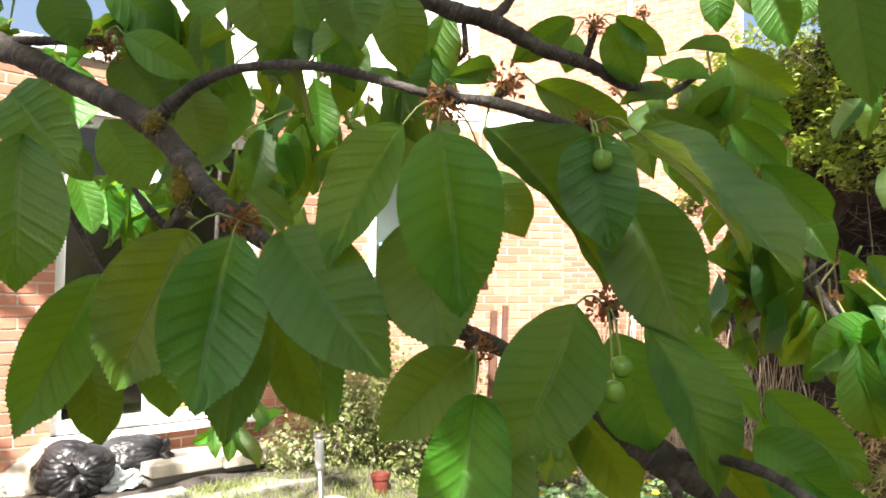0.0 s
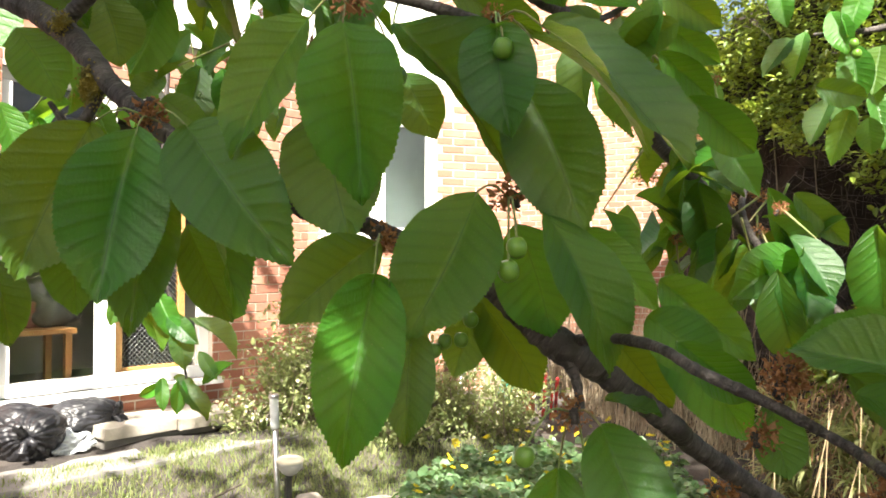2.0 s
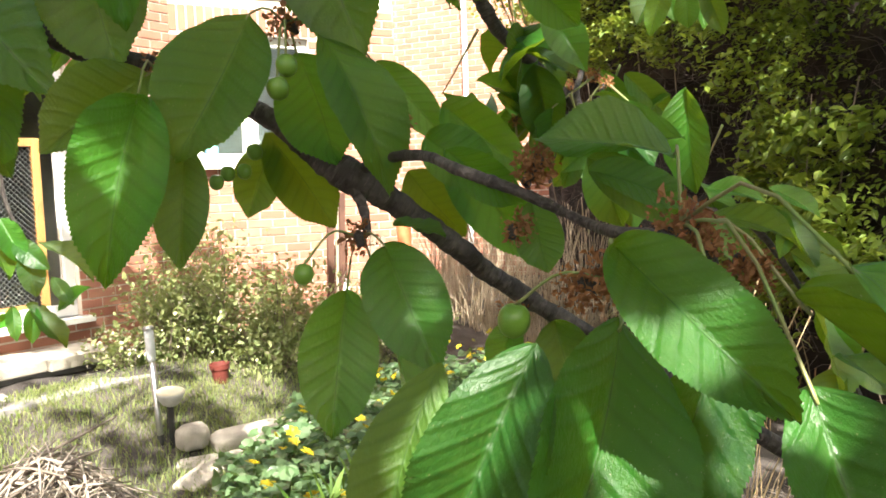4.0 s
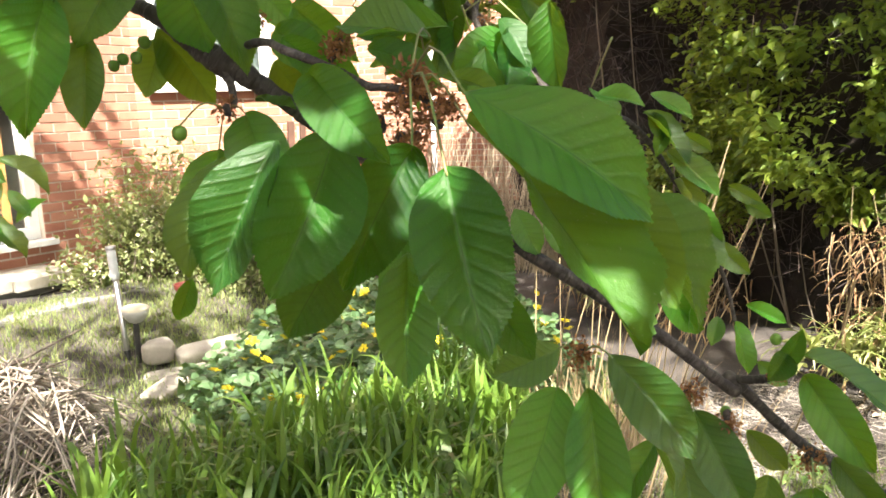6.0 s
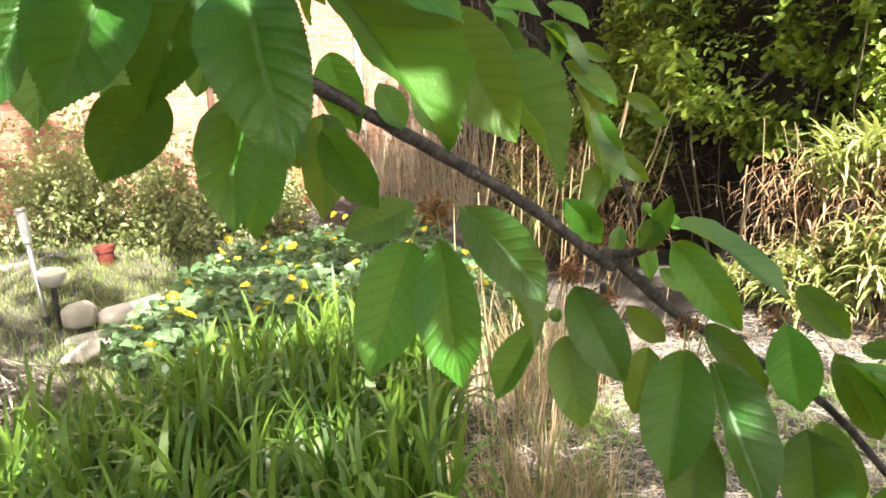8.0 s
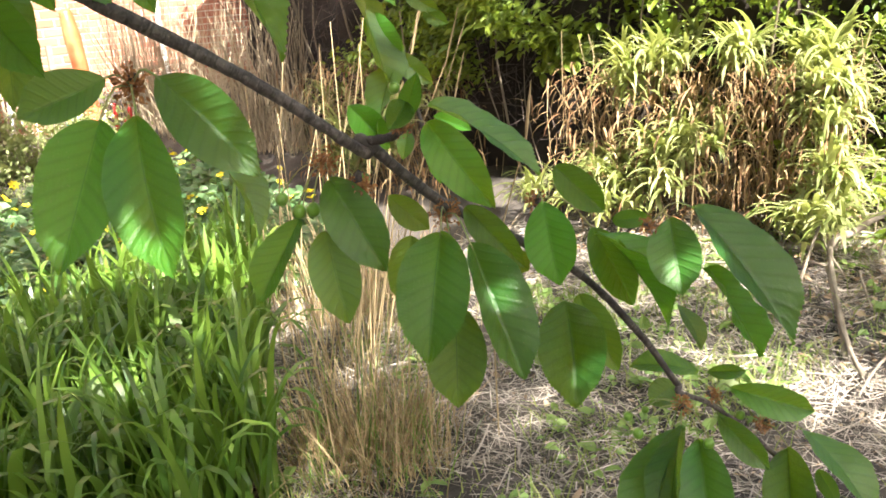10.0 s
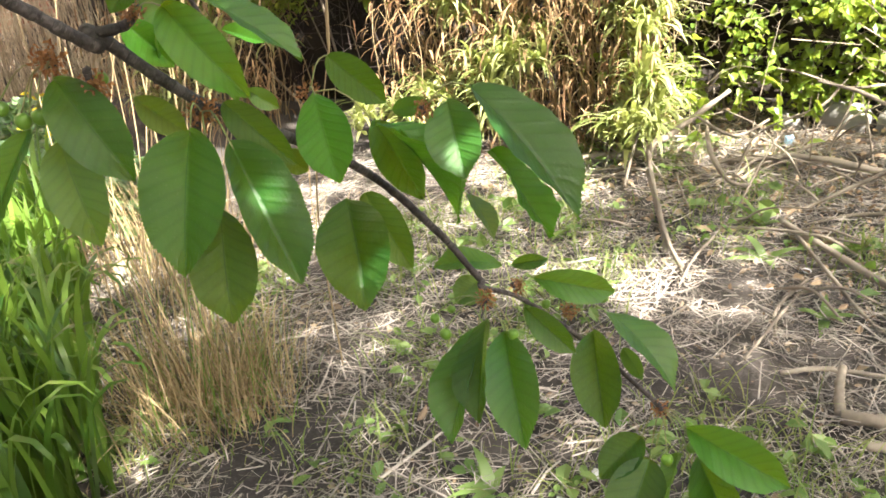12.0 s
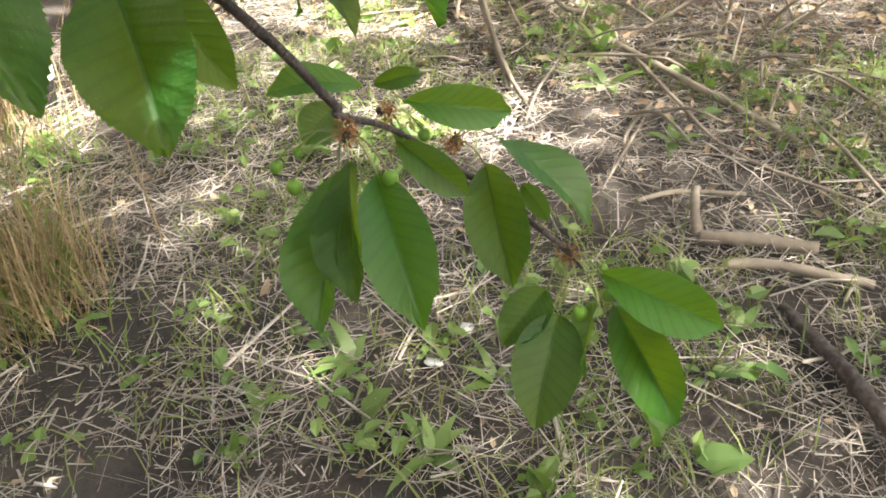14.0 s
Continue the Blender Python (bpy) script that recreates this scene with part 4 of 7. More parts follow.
leaf(MAIN, (-0.306, 0.686, 1.680), (-0.270, 0.692, 1.617), (0.32, -0.94, 0.09), 0.049)
leaf(MAIN, (-0.251, 0.607, 1.728), (-0.191, 0.613, 1.694), (0.05, -0.99, -0.09), 0.030, (-0.281, 0.635, 1.730))
leaf(MAIN, (-0.287, 0.684, 1.739), (-0.245, 0.691, 1.678), (0.23, -0.97, 0.05), 0.056, (-0.281, 0.635, 1.730))
leaf(MAIN, (-0.243, 0.709, 1.715), (-0.228, 0.713, 1.652), (0.33, -0.95, 0.01), 0.053)
leaf(MAIN, (-0.305, 0.608, 1.645), (-0.275, 0.612, 1.614), (0.25, -0.96, 0.12), 0.025)
leaf(MAIN, (-0.314, 0.620, 1.770), (-0.296, 0.624, 1.721), (0.38, -0.92, 0.06), 0.039)
leaf(MAIN, (-0.161, 0.640, 1.609), (-0.125, 0.645, 1.582), (0.13, -0.99, 0.02), 0.026)
leaf(MAIN, (-0.146, 0.573, 1.756), (-0.121, 0.578, 1.704), (0.14, -0.99, -0.02), 0.046)
leaf(MAIN, (-0.069, 0.539, 1.747), (-0.051, 0.524, 1.686), (0.03, -0.97, 0.25), 0.042)
leaf(MAIN, (-0.049, 0.640, 1.771), (-0.034, 0.645, 1.701), (0.07, -1.00, -0.06), 0.043)
leaf(MAIN, (-0.190, 0.609, 1.776), (-0.185, 0.611, 1.737), (0.33, -0.94, -0.02), 0.037)
leaf(MAIN, (-0.146, 0.711, 1.807), (-0.126, 0.715, 1.762), (0.11, -0.99, -0.04), 0.034)
leaf(MAIN, (0.084, 0.498, 1.523), (0.044, 0.464, 1.438), (0.05, -0.94, 0.34), 0.057, (0.103, 0.514, 1.520))
leaf(MAIN, (0.108, 0.520, 1.505), (0.129, 0.511, 1.435), (-0.15, -0.98, 0.09), 0.050, (0.103, 0.514, 1.520))
leaf(MAIN, (0.123, 0.501, 1.513), (0.160, 0.484, 1.415), (0.34, -0.90, 0.28), 0.043, (0.103, 0.514, 1.520))
leaf(MAIN, (0.157, 0.559, 1.503), (0.203, 0.546, 1.449), (-0.22, -0.97, 0.05), 0.028, (0.103, 0.514, 1.520))
leaf(MAIN, (0.083, 0.559, 1.460), (0.126, 0.546, 1.395), (-0.09, -0.99, 0.15), 0.039)
leaf(MAIN, (0.087, 0.569, 1.454), (0.069, 0.558, 1.403), (0.09, -0.98, 0.19), 0.031)
leaf(MAIN, (0.025, 0.471, 1.472), (0.012, 0.438, 1.373), (0.22, -0.93, 0.29), 0.047, (0.025, 0.520, 1.494))
leaf(MAIN, (0.045, 0.490, 1.446), (0.043, 0.467, 1.378), (0.13, -0.94, 0.31), 0.030)
leaf(MAIN, (0.023, 0.515, 1.493), (-0.030, 0.479, 1.444), (0.31, -0.89, 0.33), 0.041, (0.025, 0.520, 1.494))
cherry(MAIN, (0.105, 0.471, 1.489), 0.0117, (0.103, 0.514, 1.520))
cherry(MAIN, (0.100, 0.466, 1.476), 0.0122, (0.103, 0.514, 1.520))
cherry(MAIN, (-0.019, 0.517, 1.461), 0.0131, (0.025, 0.520, 1.494))
cherry(MAIN, (0.058, 0.509, 1.427), 0.0089)
cherry(MAIN, (0.064, 0.514, 1.432), 0.0090)
cherry(MAIN, (0.074, 0.514, 1.433), 0.0090)
cherry(MAIN, (0.080, 0.519, 1.445), 0.0098)
cherry(HANG, (0.109, 0.465, 1.374), 0.0113, (0.141, 0.505, 1.391))
leaf(HANG, (0.132, 0.499, 1.359), (0.120, 0.468, 1.278), (0.05, -0.93, 0.35), 0.045, (0.141, 0.505, 1.391))
leaf(HANG, (0.156, 0.493, 1.385), (0.181, 0.448, 1.316), (-0.19, -0.85, 0.49), 0.046, (0.141, 0.505, 1.391))
leaf(HANG, (0.150, 0.517, 1.362), (0.160, 0.486, 1.255), (0.89, -0.41, 0.20), 0.046, (0.141, 0.505, 1.391))
leaf(MAIN, (0.206, 0.556, 1.449), (0.258, 0.532, 1.368), (-0.28, -0.95, 0.11), 0.042)
leaf(MAIN, (0.177, 0.566, 1.431), (0.214, 0.553, 1.385), (-0.21, -0.97, 0.10), 0.040)
leaf(MAIN, (0.243, 0.531, 1.332), (0.227, 0.529, 1.293), (-0.31, -0.94, 0.15), 0.024, (0.242, 0.541, 1.332))
leaf(MAIN, (0.162, 0.515, 1.396), (0.194, 0.504, 1.388), (0.03, -0.51, 0.86), 0.014)

# leaves of the twig towards the eye
leaf(TWIG_E, (0.303, 0.403, 1.439), (0.239, 0.435, 1.436), (-0.39, -0.75, 0.53), 0.030)
leaf(TWIG_E, (0.250, 0.394, 1.431), (0.294, 0.382, 1.397), (-0.30, -0.95, -0.04), 0.022)
leaf(TWIG_E, (0.195, 0.514, 1.471), (0.245, 0.490, 1.424), (-0.32, -0.94, 0.13), 0.031)
leaf(TWIG_E, (0.183, 0.494, 1.449), (0.223, 0.478, 1.422), (-0.27, -0.95, 0.15), 0.034)
leaf(TWIG_E, (0.285, 0.374, 1.430), (0.225, 0.403, 1.441), (-0.24, -0.73, 0.64), 0.028, (0.265, 0.323, 1.401))
leaf(TWIG_E, (0.188, 0.448, 1.439), (0.231, 0.450, 1.408), (-0.04, -0.99, -0.11), 0.023)
leaf(TWIG_E, (0.245, 0.378, 1.424), (0.287, 0.361, 1.405), (-0.14, -0.87, 0.48), 0.020)
leaf(TWIG_E, (0.283, 0.341, 1.403), (0.323, 0.334, 1.387), (0.21, -0.62, 0.76), 0.018, (0.265, 0.323, 1.401))
leaf(TWIG_E, (0.209, 0.241, 1.400), (0.241, 0.203, 1.358), (-0.38, -0.82, 0.43), 0.028)
leaf(TWIG_E, (0.219, 0.265, 1.376), (0.182, 0.232, 1.296), (0.16, -0.94, 0.31), 0.049, (0.241, 0.344, 1.378))
leaf(TWIG_E, (0.189, 0.255, 1.371), (0.152, 0.252, 1.295), (-0.26, -0.95, 0.16), 0.035)
leaf(TWIG_E, (0.162, 0.273, 1.363), (0.140, 0.261, 1.304), (-0.44, -0.83, 0.33), 0.027)
leaf(TWIG_E, (0.218, 0.330, 1.300), (0.184, 0.312, 1.254), (0.11, -0.95, 0.30), 0.042)
leaf(TWIG_E, (0.259, 0.279, 1.363), (0.217, 0.262, 1.291), (0.02, -0.98, 0.21), 0.040, (0.265, 0.323, 1.401))
leaf(TWIG_E, (0.271, 0.247, 1.355), (0.282, 0.206, 1.265), (-0.18, -0.90, 0.40), 0.046, (0.265, 0.323, 1.401))
leaf(TWIG_E, (0.259, 0.328, 1.298), (0.252, 0.295, 1.222), (-0.06, -0.91, 0.41), 0.036)
leaf(TWIG_E, (0.281, 0.244, 1.391), (0.369, 0.218, 1.324), (0.00, -0.93, 0.36), 0.047, (0.265, 0.323, 1.401))
leaf(TWIG_E, (0.390, 0.336, 1.338), (0.419, 0.296, 1.257), (-0.42, -0.87, 0.27), 0.047)
leaf(TWIG_E, (0.290, 0.287, 1.376), (0.350, 0.190, 1.266), (0.40, -0.57, 0.72), 0.065, (0.265, 0.323, 1.401))
leaf(TWIG_E, (0.131, 0.327, 1.291), (0.121, 0.324, 1.267), (0.14, -0.99, 0.06), 0.013)
leaf(TWIG_E, (0.310, 0.357, 1.271), (0.339, 0.333, 1.220), (-0.24, -0.92, 0.30), 0.028)
leaf(TWIG_E, (0.233, 0.440, 1.411), (0.240, 0.435, 1.371), (-0.23, -0.97, 0.07), 0.026)
cherry(TWIG_E, (0.202, 0.348, 1.362), 0.0139, (0.241, 0.344, 1.378))

# leaves of the main branch, second half
leaf(MAIN, (0.371, 0.378, 1.213), (0.319, 0.373, 1.197), (-0.02, -0.93, 0.36), 0.030, (0.385, 0.375, 1.207))
leaf(MAIN, (0.362, 0.360, 1.190), (0.322, 0.326, 1.112), (-0.19, -0.86, 0.47), 0.046, (0.385, 0.375, 1.207))
leaf(MAIN, (0.382, 0.352, 1.191), (0.381, 0.315, 1.099), (-0.29, -0.89, 0.36), 0.041, (0.385, 0.375, 1.207))
leaf(MAIN, (0.397, 0.353, 1.213), (0.438, 0.305, 1.153), (-0.40, -0.83, 0.40), 0.038, (0.385, 0.375, 1.207))
leaf(MAIN, (0.424, 0.371, 1.163), (0.440, 0.337, 1.106), (0.65, -0.56, 0.51), 0.028)
leaf(MAIN, (0.327, 0.522, 1.274), (0.316, 0.476, 1.191), (0.04, -0.88, 0.48), 0.039)
leaf(MAIN, (0.268, 0.459, 1.288), (0.261, 0.408, 1.193), (0.12, -0.88, 0.46), 0.044)
leaf(MAIN, (0.282, 0.521, 1.287), (0.302, 0.495, 1.231), (-0.10, -0.91, 0.40), 0.032)
leaf(MAIN, (0.378, 0.531, 1.295), (0.394, 0.512, 1.254), (-0.24, -0.91, 0.34), 0.026)
leaf(MAIN, (0.420, 0.454, 1.313), (0.489, 0.394, 1.212), (0.27, -0.74, 0.62), 0.056)
leaf(MAIN, (0.417, 0.559, 1.288), (0.429, 0.540, 1.245), (-0.25, -0.91, 0.33), 0.023)
leaf(MAIN, (0.552, 0.531, 1.088), (0.576, 0.472, 1.008), (-0.39, -0.80, 0.46), 0.049, (0.553, 0.541, 1.102))
leaf(MAIN, (0.543, 0.535, 1.039), (0.542, 0.497, 0.957), (-0.30, -0.86, 0.40), 0.046, (0.553, 0.541, 1.102))
leaf(MAIN, (0.528, 0.561, 1.050), (0.473, 0.547, 0.979), (-0.57, -0.61, 0.55), 0.037, (0.553, 0.541, 1.102))
cherry(MAIN, (0.523, 0.544, 1.060), 0.0131, (0.553, 0.541, 1.102))
cherry(MAIN, (0.534, 0.535, 1.062), 0.0130, (0.553, 0.541, 1.102))
cherry(MAIN, (0.513, 0.562, 1.070), 0.0122, (0.553, 0.541, 1.102))
cherry(MAIN, (0.588, 0.537, 1.081), 0.0111)
cherry(MAIN, (0.690, 0.482, 0.999), 0.0101)
leaf(MAIN, (0.615, 0.436, 1.046), (0.567, 0.380, 0.956), (-0.32, -0.72, 0.62), 0.060, (0.646, 0.486, 1.046))
leaf(MAIN, (0.624, 0.434, 0.980), (0.598, 0.394, 0.899), (-0.41, -0.77, 0.50), 0.052, (0.646, 0.486, 1.046))
leaf(MAIN, (0.646, 0.441, 1.029), (0.648, 0.362, 0.926), (-0.03, -0.79, 0.61), 0.053, (0.646, 0.486, 1.046))
leaf(MAIN, (0.618, 0.507, 1.025), (0.596, 0.495, 0.963), (-0.41, -0.86, 0.31), 0.037)
leaf(MAIN, (0.731, 0.419, 0.959), (0.699, 0.361, 0.881), (-0.47, -0.60, 0.64), 0.060)
leaf(MAIN, (0.767, 0.446, 0.946), (0.777, 0.397, 0.878), (-0.56, -0.71, 0.43), 0.038)
leaf(MAIN, (0.744, 0.470, 1.043), (0.732, 0.428, 0.970), (-0.53, -0.69, 0.49), 0.048, (0.752, 0.493, 1.037))
leaf(FORKTWIG, (0.633, 0.481, 1.133), (0.664, 0.423, 1.061), (-0.53, -0.76, 0.38), 0.040, (0.611, 0.489, 1.132))
leaf(FORKTWIG, (0.662, 0.476, 1.052), (0.697, 0.433, 0.996), (-0.48, -0.81, 0.33), 0.030)
leaf(FORKTWIG, (0.640, 0.494, 1.147), (0.721, 0.440, 1.077), (0.32, -0.53, 0.79), 0.049, (0.611, 0.489, 1.132))
leaf(MAIN, (0.781, 0.502, 1.066), (0.820, 0.471, 1.016), (-0.49, -0.86, 0.16), 0.034, (0.752, 0.493, 1.037))
leaf(MAIN, (0.798, 0.465, 1.006), (0.810, 0.414, 0.933), (-0.60, -0.70, 0.39), 0.038, (0.752, 0.493, 1.037))
leaf(MAIN, (0.787, 0.437, 1.011), (0.819, 0.372, 0.918), (0.48, -0.64, 0.61), 0.048)
leaf(MAIN, (0.820, 0.376, 1.032), (0.803, 0.339, 0.971), (-0.63, -0.58, 0.52), 0.046, (0.794, 0.374, 1.031))
leaf(MAIN, (0.840, 0.370, 1.039), (0.871, 0.276, 0.927), (0.01, -0.76, 0.64), 0.061, (0.794, 0.374, 1.031))
leaf(MAIN, (0.846, 0.360, 0.980), (0.871, 0.312, 0.900), (0.17, -0.82, 0.54), 0.040)
leaf(FORKTWIG, (0.612, 0.475, 1.158), (0.588, 0.466, 1.137), (-0.12, -0.85, 0.51), 0.023)
leaf(FORKTWIG, (0.611, 0.481, 1.143), (0.621, 0.468, 1.181), (-0.55, -0.82, -0.15), 0.019)
cherry(FORKTWIG, (0.604, 0.482, 1.169), 0.0100)
leaf(MAIN, (0.807, 0.442, 1.016), (0.832, 0.412, 1.020), (-0.76, -0.58, 0.31), 0.018)
leaf(MAIN, (0.837, 0.383, 0.939), (0.843, 0.355, 0.895), (0.07, -0.83, 0.55), 0.021)
leaf(MAIN, (0.609, 0.534, 1.061), (0.639, 0.510, 1.026), (-0.37, -0.89, 0.27), 0.027)
leaf(MAIN, (0.707, 0.485, 0.995), (0.726, 0.471, 0.974), (-0.39, -0.89, 0.25), 0.022)

# leaves of the branch end
leaf(END, (0.865, 0.416, 0.772), (0.782, 0.377, 0.684), (-0.72, -0.02, 0.69), 0.052, (0.870, 0.407, 0.804))
leaf(END, (0.859, 0.396, 0.790), (0.797, 0.347, 0.717), (-0.78, 0.03, 0.63), 0.044, (0.870, 0.407, 0.804))
leaf(END, (0.871, 0.381, 0.774), (0.817, 0.301, 0.697), (-0.49, -0.41, 0.77), 0.052, (0.870, 0.407, 0.804))
leaf(END, (0.926, 0.409, 0.771), (0.943, 0.349, 0.727), (-0.66, -0.55, 0.51), 0.030, (0.916, 0.406, 0.801))
leaf(END, (0.992, 0.368, 0.728), (0.936, 0.303, 0.655), (-0.58, -0.34, 0.74), 0.052, (0.984, 0.397, 0.746))
leaf(END, (1.017, 0.372, 0.741), (1.022, 0.277, 0.670), (0.05, -0.59, 0.80), 0.049, (0.984, 0.397, 0.746))
leaf(END, (0.915, 0.429, 0.820), (0.860, 0.479, 0.823), (-0.30, -0.38, 0.87), 0.031)
leaf(END, (0.950, 0.417, 0.795), (1.014, 0.354, 0.773), (-0.57, -0.72, 0.39), 0.036, (0.916, 0.406, 0.801))
leaf(END, (0.893, 0.441, 0.807), (0.858, 0.444, 0.790), (-0.35, -0.73, 0.58), 0.033)
leaf(END, (1.029, 0.327, 0.578), (0.962, 0.336, 0.549), (-0.40, -0.45, 0.80), 0.045, (1.039, 0.308, 0.623))
leaf(END, (1.017, 0.306, 0.564), (0.932, 0.280, 0.494), (-0.53, -0.34, 0.78), 0.065, (1.039, 0.308, 0.623))
leaf(END, (1.045, 0.277, 0.610), (1.077, 0.165, 0.571), (-0.69, -0.41, 0.59), 0.053, (1.039, 0.308, 0.623))
leaf(END, (1.048, 0.263, 0.575), (1.007, 0.172, 0.495), (-0.69, -0.29, 0.67), 0.054, (1.039, 0.308, 0.623))
leaf(END, (1.050, 0.268, 0.548), (1.002, 0.189, 0.461), (0.18, -0.77, 0.61), 0.052, (1.039, 0.308, 0.623))
leaf(END, (1.035, 0.273, 0.580), (0.987, 0.256, 0.531), (-0.67, 0.58, 0.45), 0.029, (1.039, 0.308, 0.623))
leaf(END, (1.017, 0.346, 0.701), (1.015, 0.316, 0.672), (-0.72, -0.45, 0.53), 0.019)
leaf(END, (0.934, 0.435, 0.811), (0.963, 0.405, 0.816), (-0.68, -0.61, 0.40), 0.017)
cherry(END, (1.029, 0.385, 0.748), 0.0122, (0.984, 0.397, 0.746))
cherry(END, (0.928, 0.403, 0.777), 0.0110, (0.916, 0.406, 0.801))
cherry(END, (0.952, 0.401, 0.766), 0.0104, (0.916, 0.406, 0.801))
cherry(END, (0.867, 0.364, 0.780), 0.0116, (0.870, 0.407, 0.804))
cherry(END, (1.017, 0.282, 0.577), 0.0145, (1.039, 0.308, 0.623))
cherry(END, (1.042, 0.266, 0.589), 0.0135, (1.039, 0.308, 0.623))
cherry(END, (1.051, 0.277, 0.609), 0.0097, (1.039, 0.308, 0.623))
cherry(END, (0.853, 0.445, 0.785), 0.0087, (0.870, 0.407, 0.804))
cherry(END, (0.837, 0.455, 0.777), 0.0105, (0.870, 0.407, 0.804))
cherry(END, (0.832, 0.432, 0.769), 0.0120, (0.870, 0.407, 0.804))

# bunches farther off
leaf(UPPER, (0.112, 0.800, 1.800), (0.050, 0.808, 1.760), (0.04, -0.97, -0.25), 0.032, (0.131, 0.792, 1.789))
leaf(UPPER, (0.149, 0.813, 1.798), (0.178, 0.819, 1.738), (-0.20, -0.96, -0.18), 0.043, (0.131, 0.792, 1.789))
leaf(UPPER, (0.153, 0.803, 1.803), (0.202, 0.799, 1.761), (-0.27, -0.94, -0.22), 0.026, (0.131, 0.792, 1.789))
leaf(UPPER, (0.117, 0.831, 1.796), (0.106, 0.833, 1.755), (-0.01, -1.00, -0.03), 0.028, (0.131, 0.792, 1.789))
leaf(UPPER, (0.220, 0.862, 1.740), (0.161, 0.839, 1.723), (0.21, -0.87, 0.45), 0.027)
leaf(UPPER, (0.309, 0.975, 1.818), (0.390, 0.984, 1.767), (-0.13, -0.92, -0.37), 0.046)
leaf(UPPER, (0.311, 0.997, 1.784), (0.395, 1.006, 1.728), (-0.13, -0.93, -0.35), 0.039)
leaf(UPPER, (0.214, 0.922, 1.736), (0.288, 0.931, 1.679), (-0.11, -0.95, -0.29), 0.049)
leaf(UPPER, (0.318, 1.000, 1.743), (0.388, 1.008, 1.684), (-0.15, -0.94, -0.32), 0.043)
leaf(UPPER, (0.349, 0.985, 1.684), (0.434, 0.995, 1.616), (-0.14, -0.94, -0.30), 0.053)
leaf(UPPER, (0.208, 0.919, 1.778), (0.282, 0.925, 1.769), (0.13, -0.89, 0.44), 0.030)
leaf(UPPER, (0.245, 0.940, 1.809), (0.310, 0.945, 1.804), (0.10, -0.88, 0.46), 0.027)
leaf(UPPER, (0.270, 0.994, 1.784), (0.284, 0.999, 1.708), (-0.25, -0.96, -0.11), 0.039)
leaf(UPPER, (0.212, 0.658, 1.786), (0.212, 0.661, 1.737), (-0.26, -0.96, -0.05), 0.026)
leaf(UPPER, (0.239, 0.640, 1.777), (0.262, 0.645, 1.719), (-0.36, -0.91, -0.22), 0.033)
leaf(UPPER, (0.253, 0.523, 1.738), (0.259, 0.509, 1.638), (-0.45, -0.89, 0.10), 0.042)
leaf(UPPER, (0.235, 0.689, 1.803), (0.254, 0.693, 1.760), (-0.34, -0.91, -0.23), 0.022)
leaf(UPPER, (0.285, 0.644, 1.782), (0.272, 0.645, 1.738), (-0.25, -0.97, 0.04), 0.029)
leaf(UPPER, (0.544, 0.986, 1.665), (0.520, 0.984, 1.597), (-0.32, -0.94, 0.14), 0.030)
leaf(UPPER, (0.593, 0.985, 1.668), (0.619, 0.982, 1.600), (-0.48, -0.87, -0.14), 0.029)
leaf(UPPER, (0.593, 1.035, 1.666), (0.595, 1.033, 1.618), (-0.46, -0.89, 0.01), 0.032)
leaf(UPPER, (0.561, 0.937, 1.682), (0.616, 0.934, 1.658), (-0.19, -0.91, -0.36), 0.034)
leaf(UPPER, (0.503, 0.989, 1.697), (0.565, 0.987, 1.682), (-0.11, -0.94, -0.32), 0.033)
spray(FARC, (0.504, 1.277, 1.512), (0.11, 0.12, 0.08), 20, 0.100, 11)
spray(UPPER, (0.317, 1.100, 1.750), (0.08, 0.12, 0.05), 14, 0.100, 12)
spray(FARC, (0.426, 1.264, 1.651), (0.08, 0.12, 0.05), 10, 0.100, 13)
spray(MAIN, (-0.343, 1.297, 1.838), (0.09, 0.12, 0.07), 26, 0.100, 21)
spray(MAIN, (-0.523, 1.192, 1.691), (0.10, 0.12, 0.06), 26, 0.095, 22)
spray(UPPER, (-0.185, 0.956, 1.865), (0.13, 0.12, 0.03), 20, 0.100, 23)
spray(MAIN, (-0.470, 0.837, 1.823), (0.06, 0.12, 0.03), 10, 0.100, 24)
spray(MAIN, (-0.490, 1.593, 1.746), (0.13, 0.12, 0.08), 22, 0.100, 25)
spray(UPPER, (-0.095, 1.015, 1.825), (0.04, 0.12, 0.04), 9, 0.100, 26)
spray(MAIN, (-0.289, 0.801, 1.806), (0.07, 0.12, 0.03), 12, 0.100, 27)
spray(MAIN, (-0.271, 1.501, 1.875), (0.07, 0.12, 0.08), 12, 0.100, 28)
leaf(FARB, (0.665, 1.207, 1.391), (0.667, 1.178, 1.344), (-0.38, -0.79, 0.48), 0.028)
leaf(FARB, (0.704, 1.200, 1.384), (0.745, 1.154, 1.279), (-0.44, -0.87, 0.21), 0.052)
leaf(FARB, (0.696, 1.205, 1.404), (0.777, 1.167, 1.381), (-0.16, -0.75, 0.64), 0.038)
leaf(FARB, (0.793, 1.183, 1.371), (0.810, 1.150, 1.315), (-0.52, -0.79, 0.32), 0.030)
leaf(FARB, (0.795, 1.188, 1.400), (0.857, 1.149, 1.352), (-0.03, -0.79, 0.61), 0.036)
leaf(FARB, (0.783, 1.185, 1.371), (0.846, 1.138, 1.278), (0.31, -0.74, 0.59), 0.050)
leaf(FARB, (0.817, 1.167, 1.300), (0.893, 1.119, 1.218), (-0.06, -0.89, 0.46), 0.050)
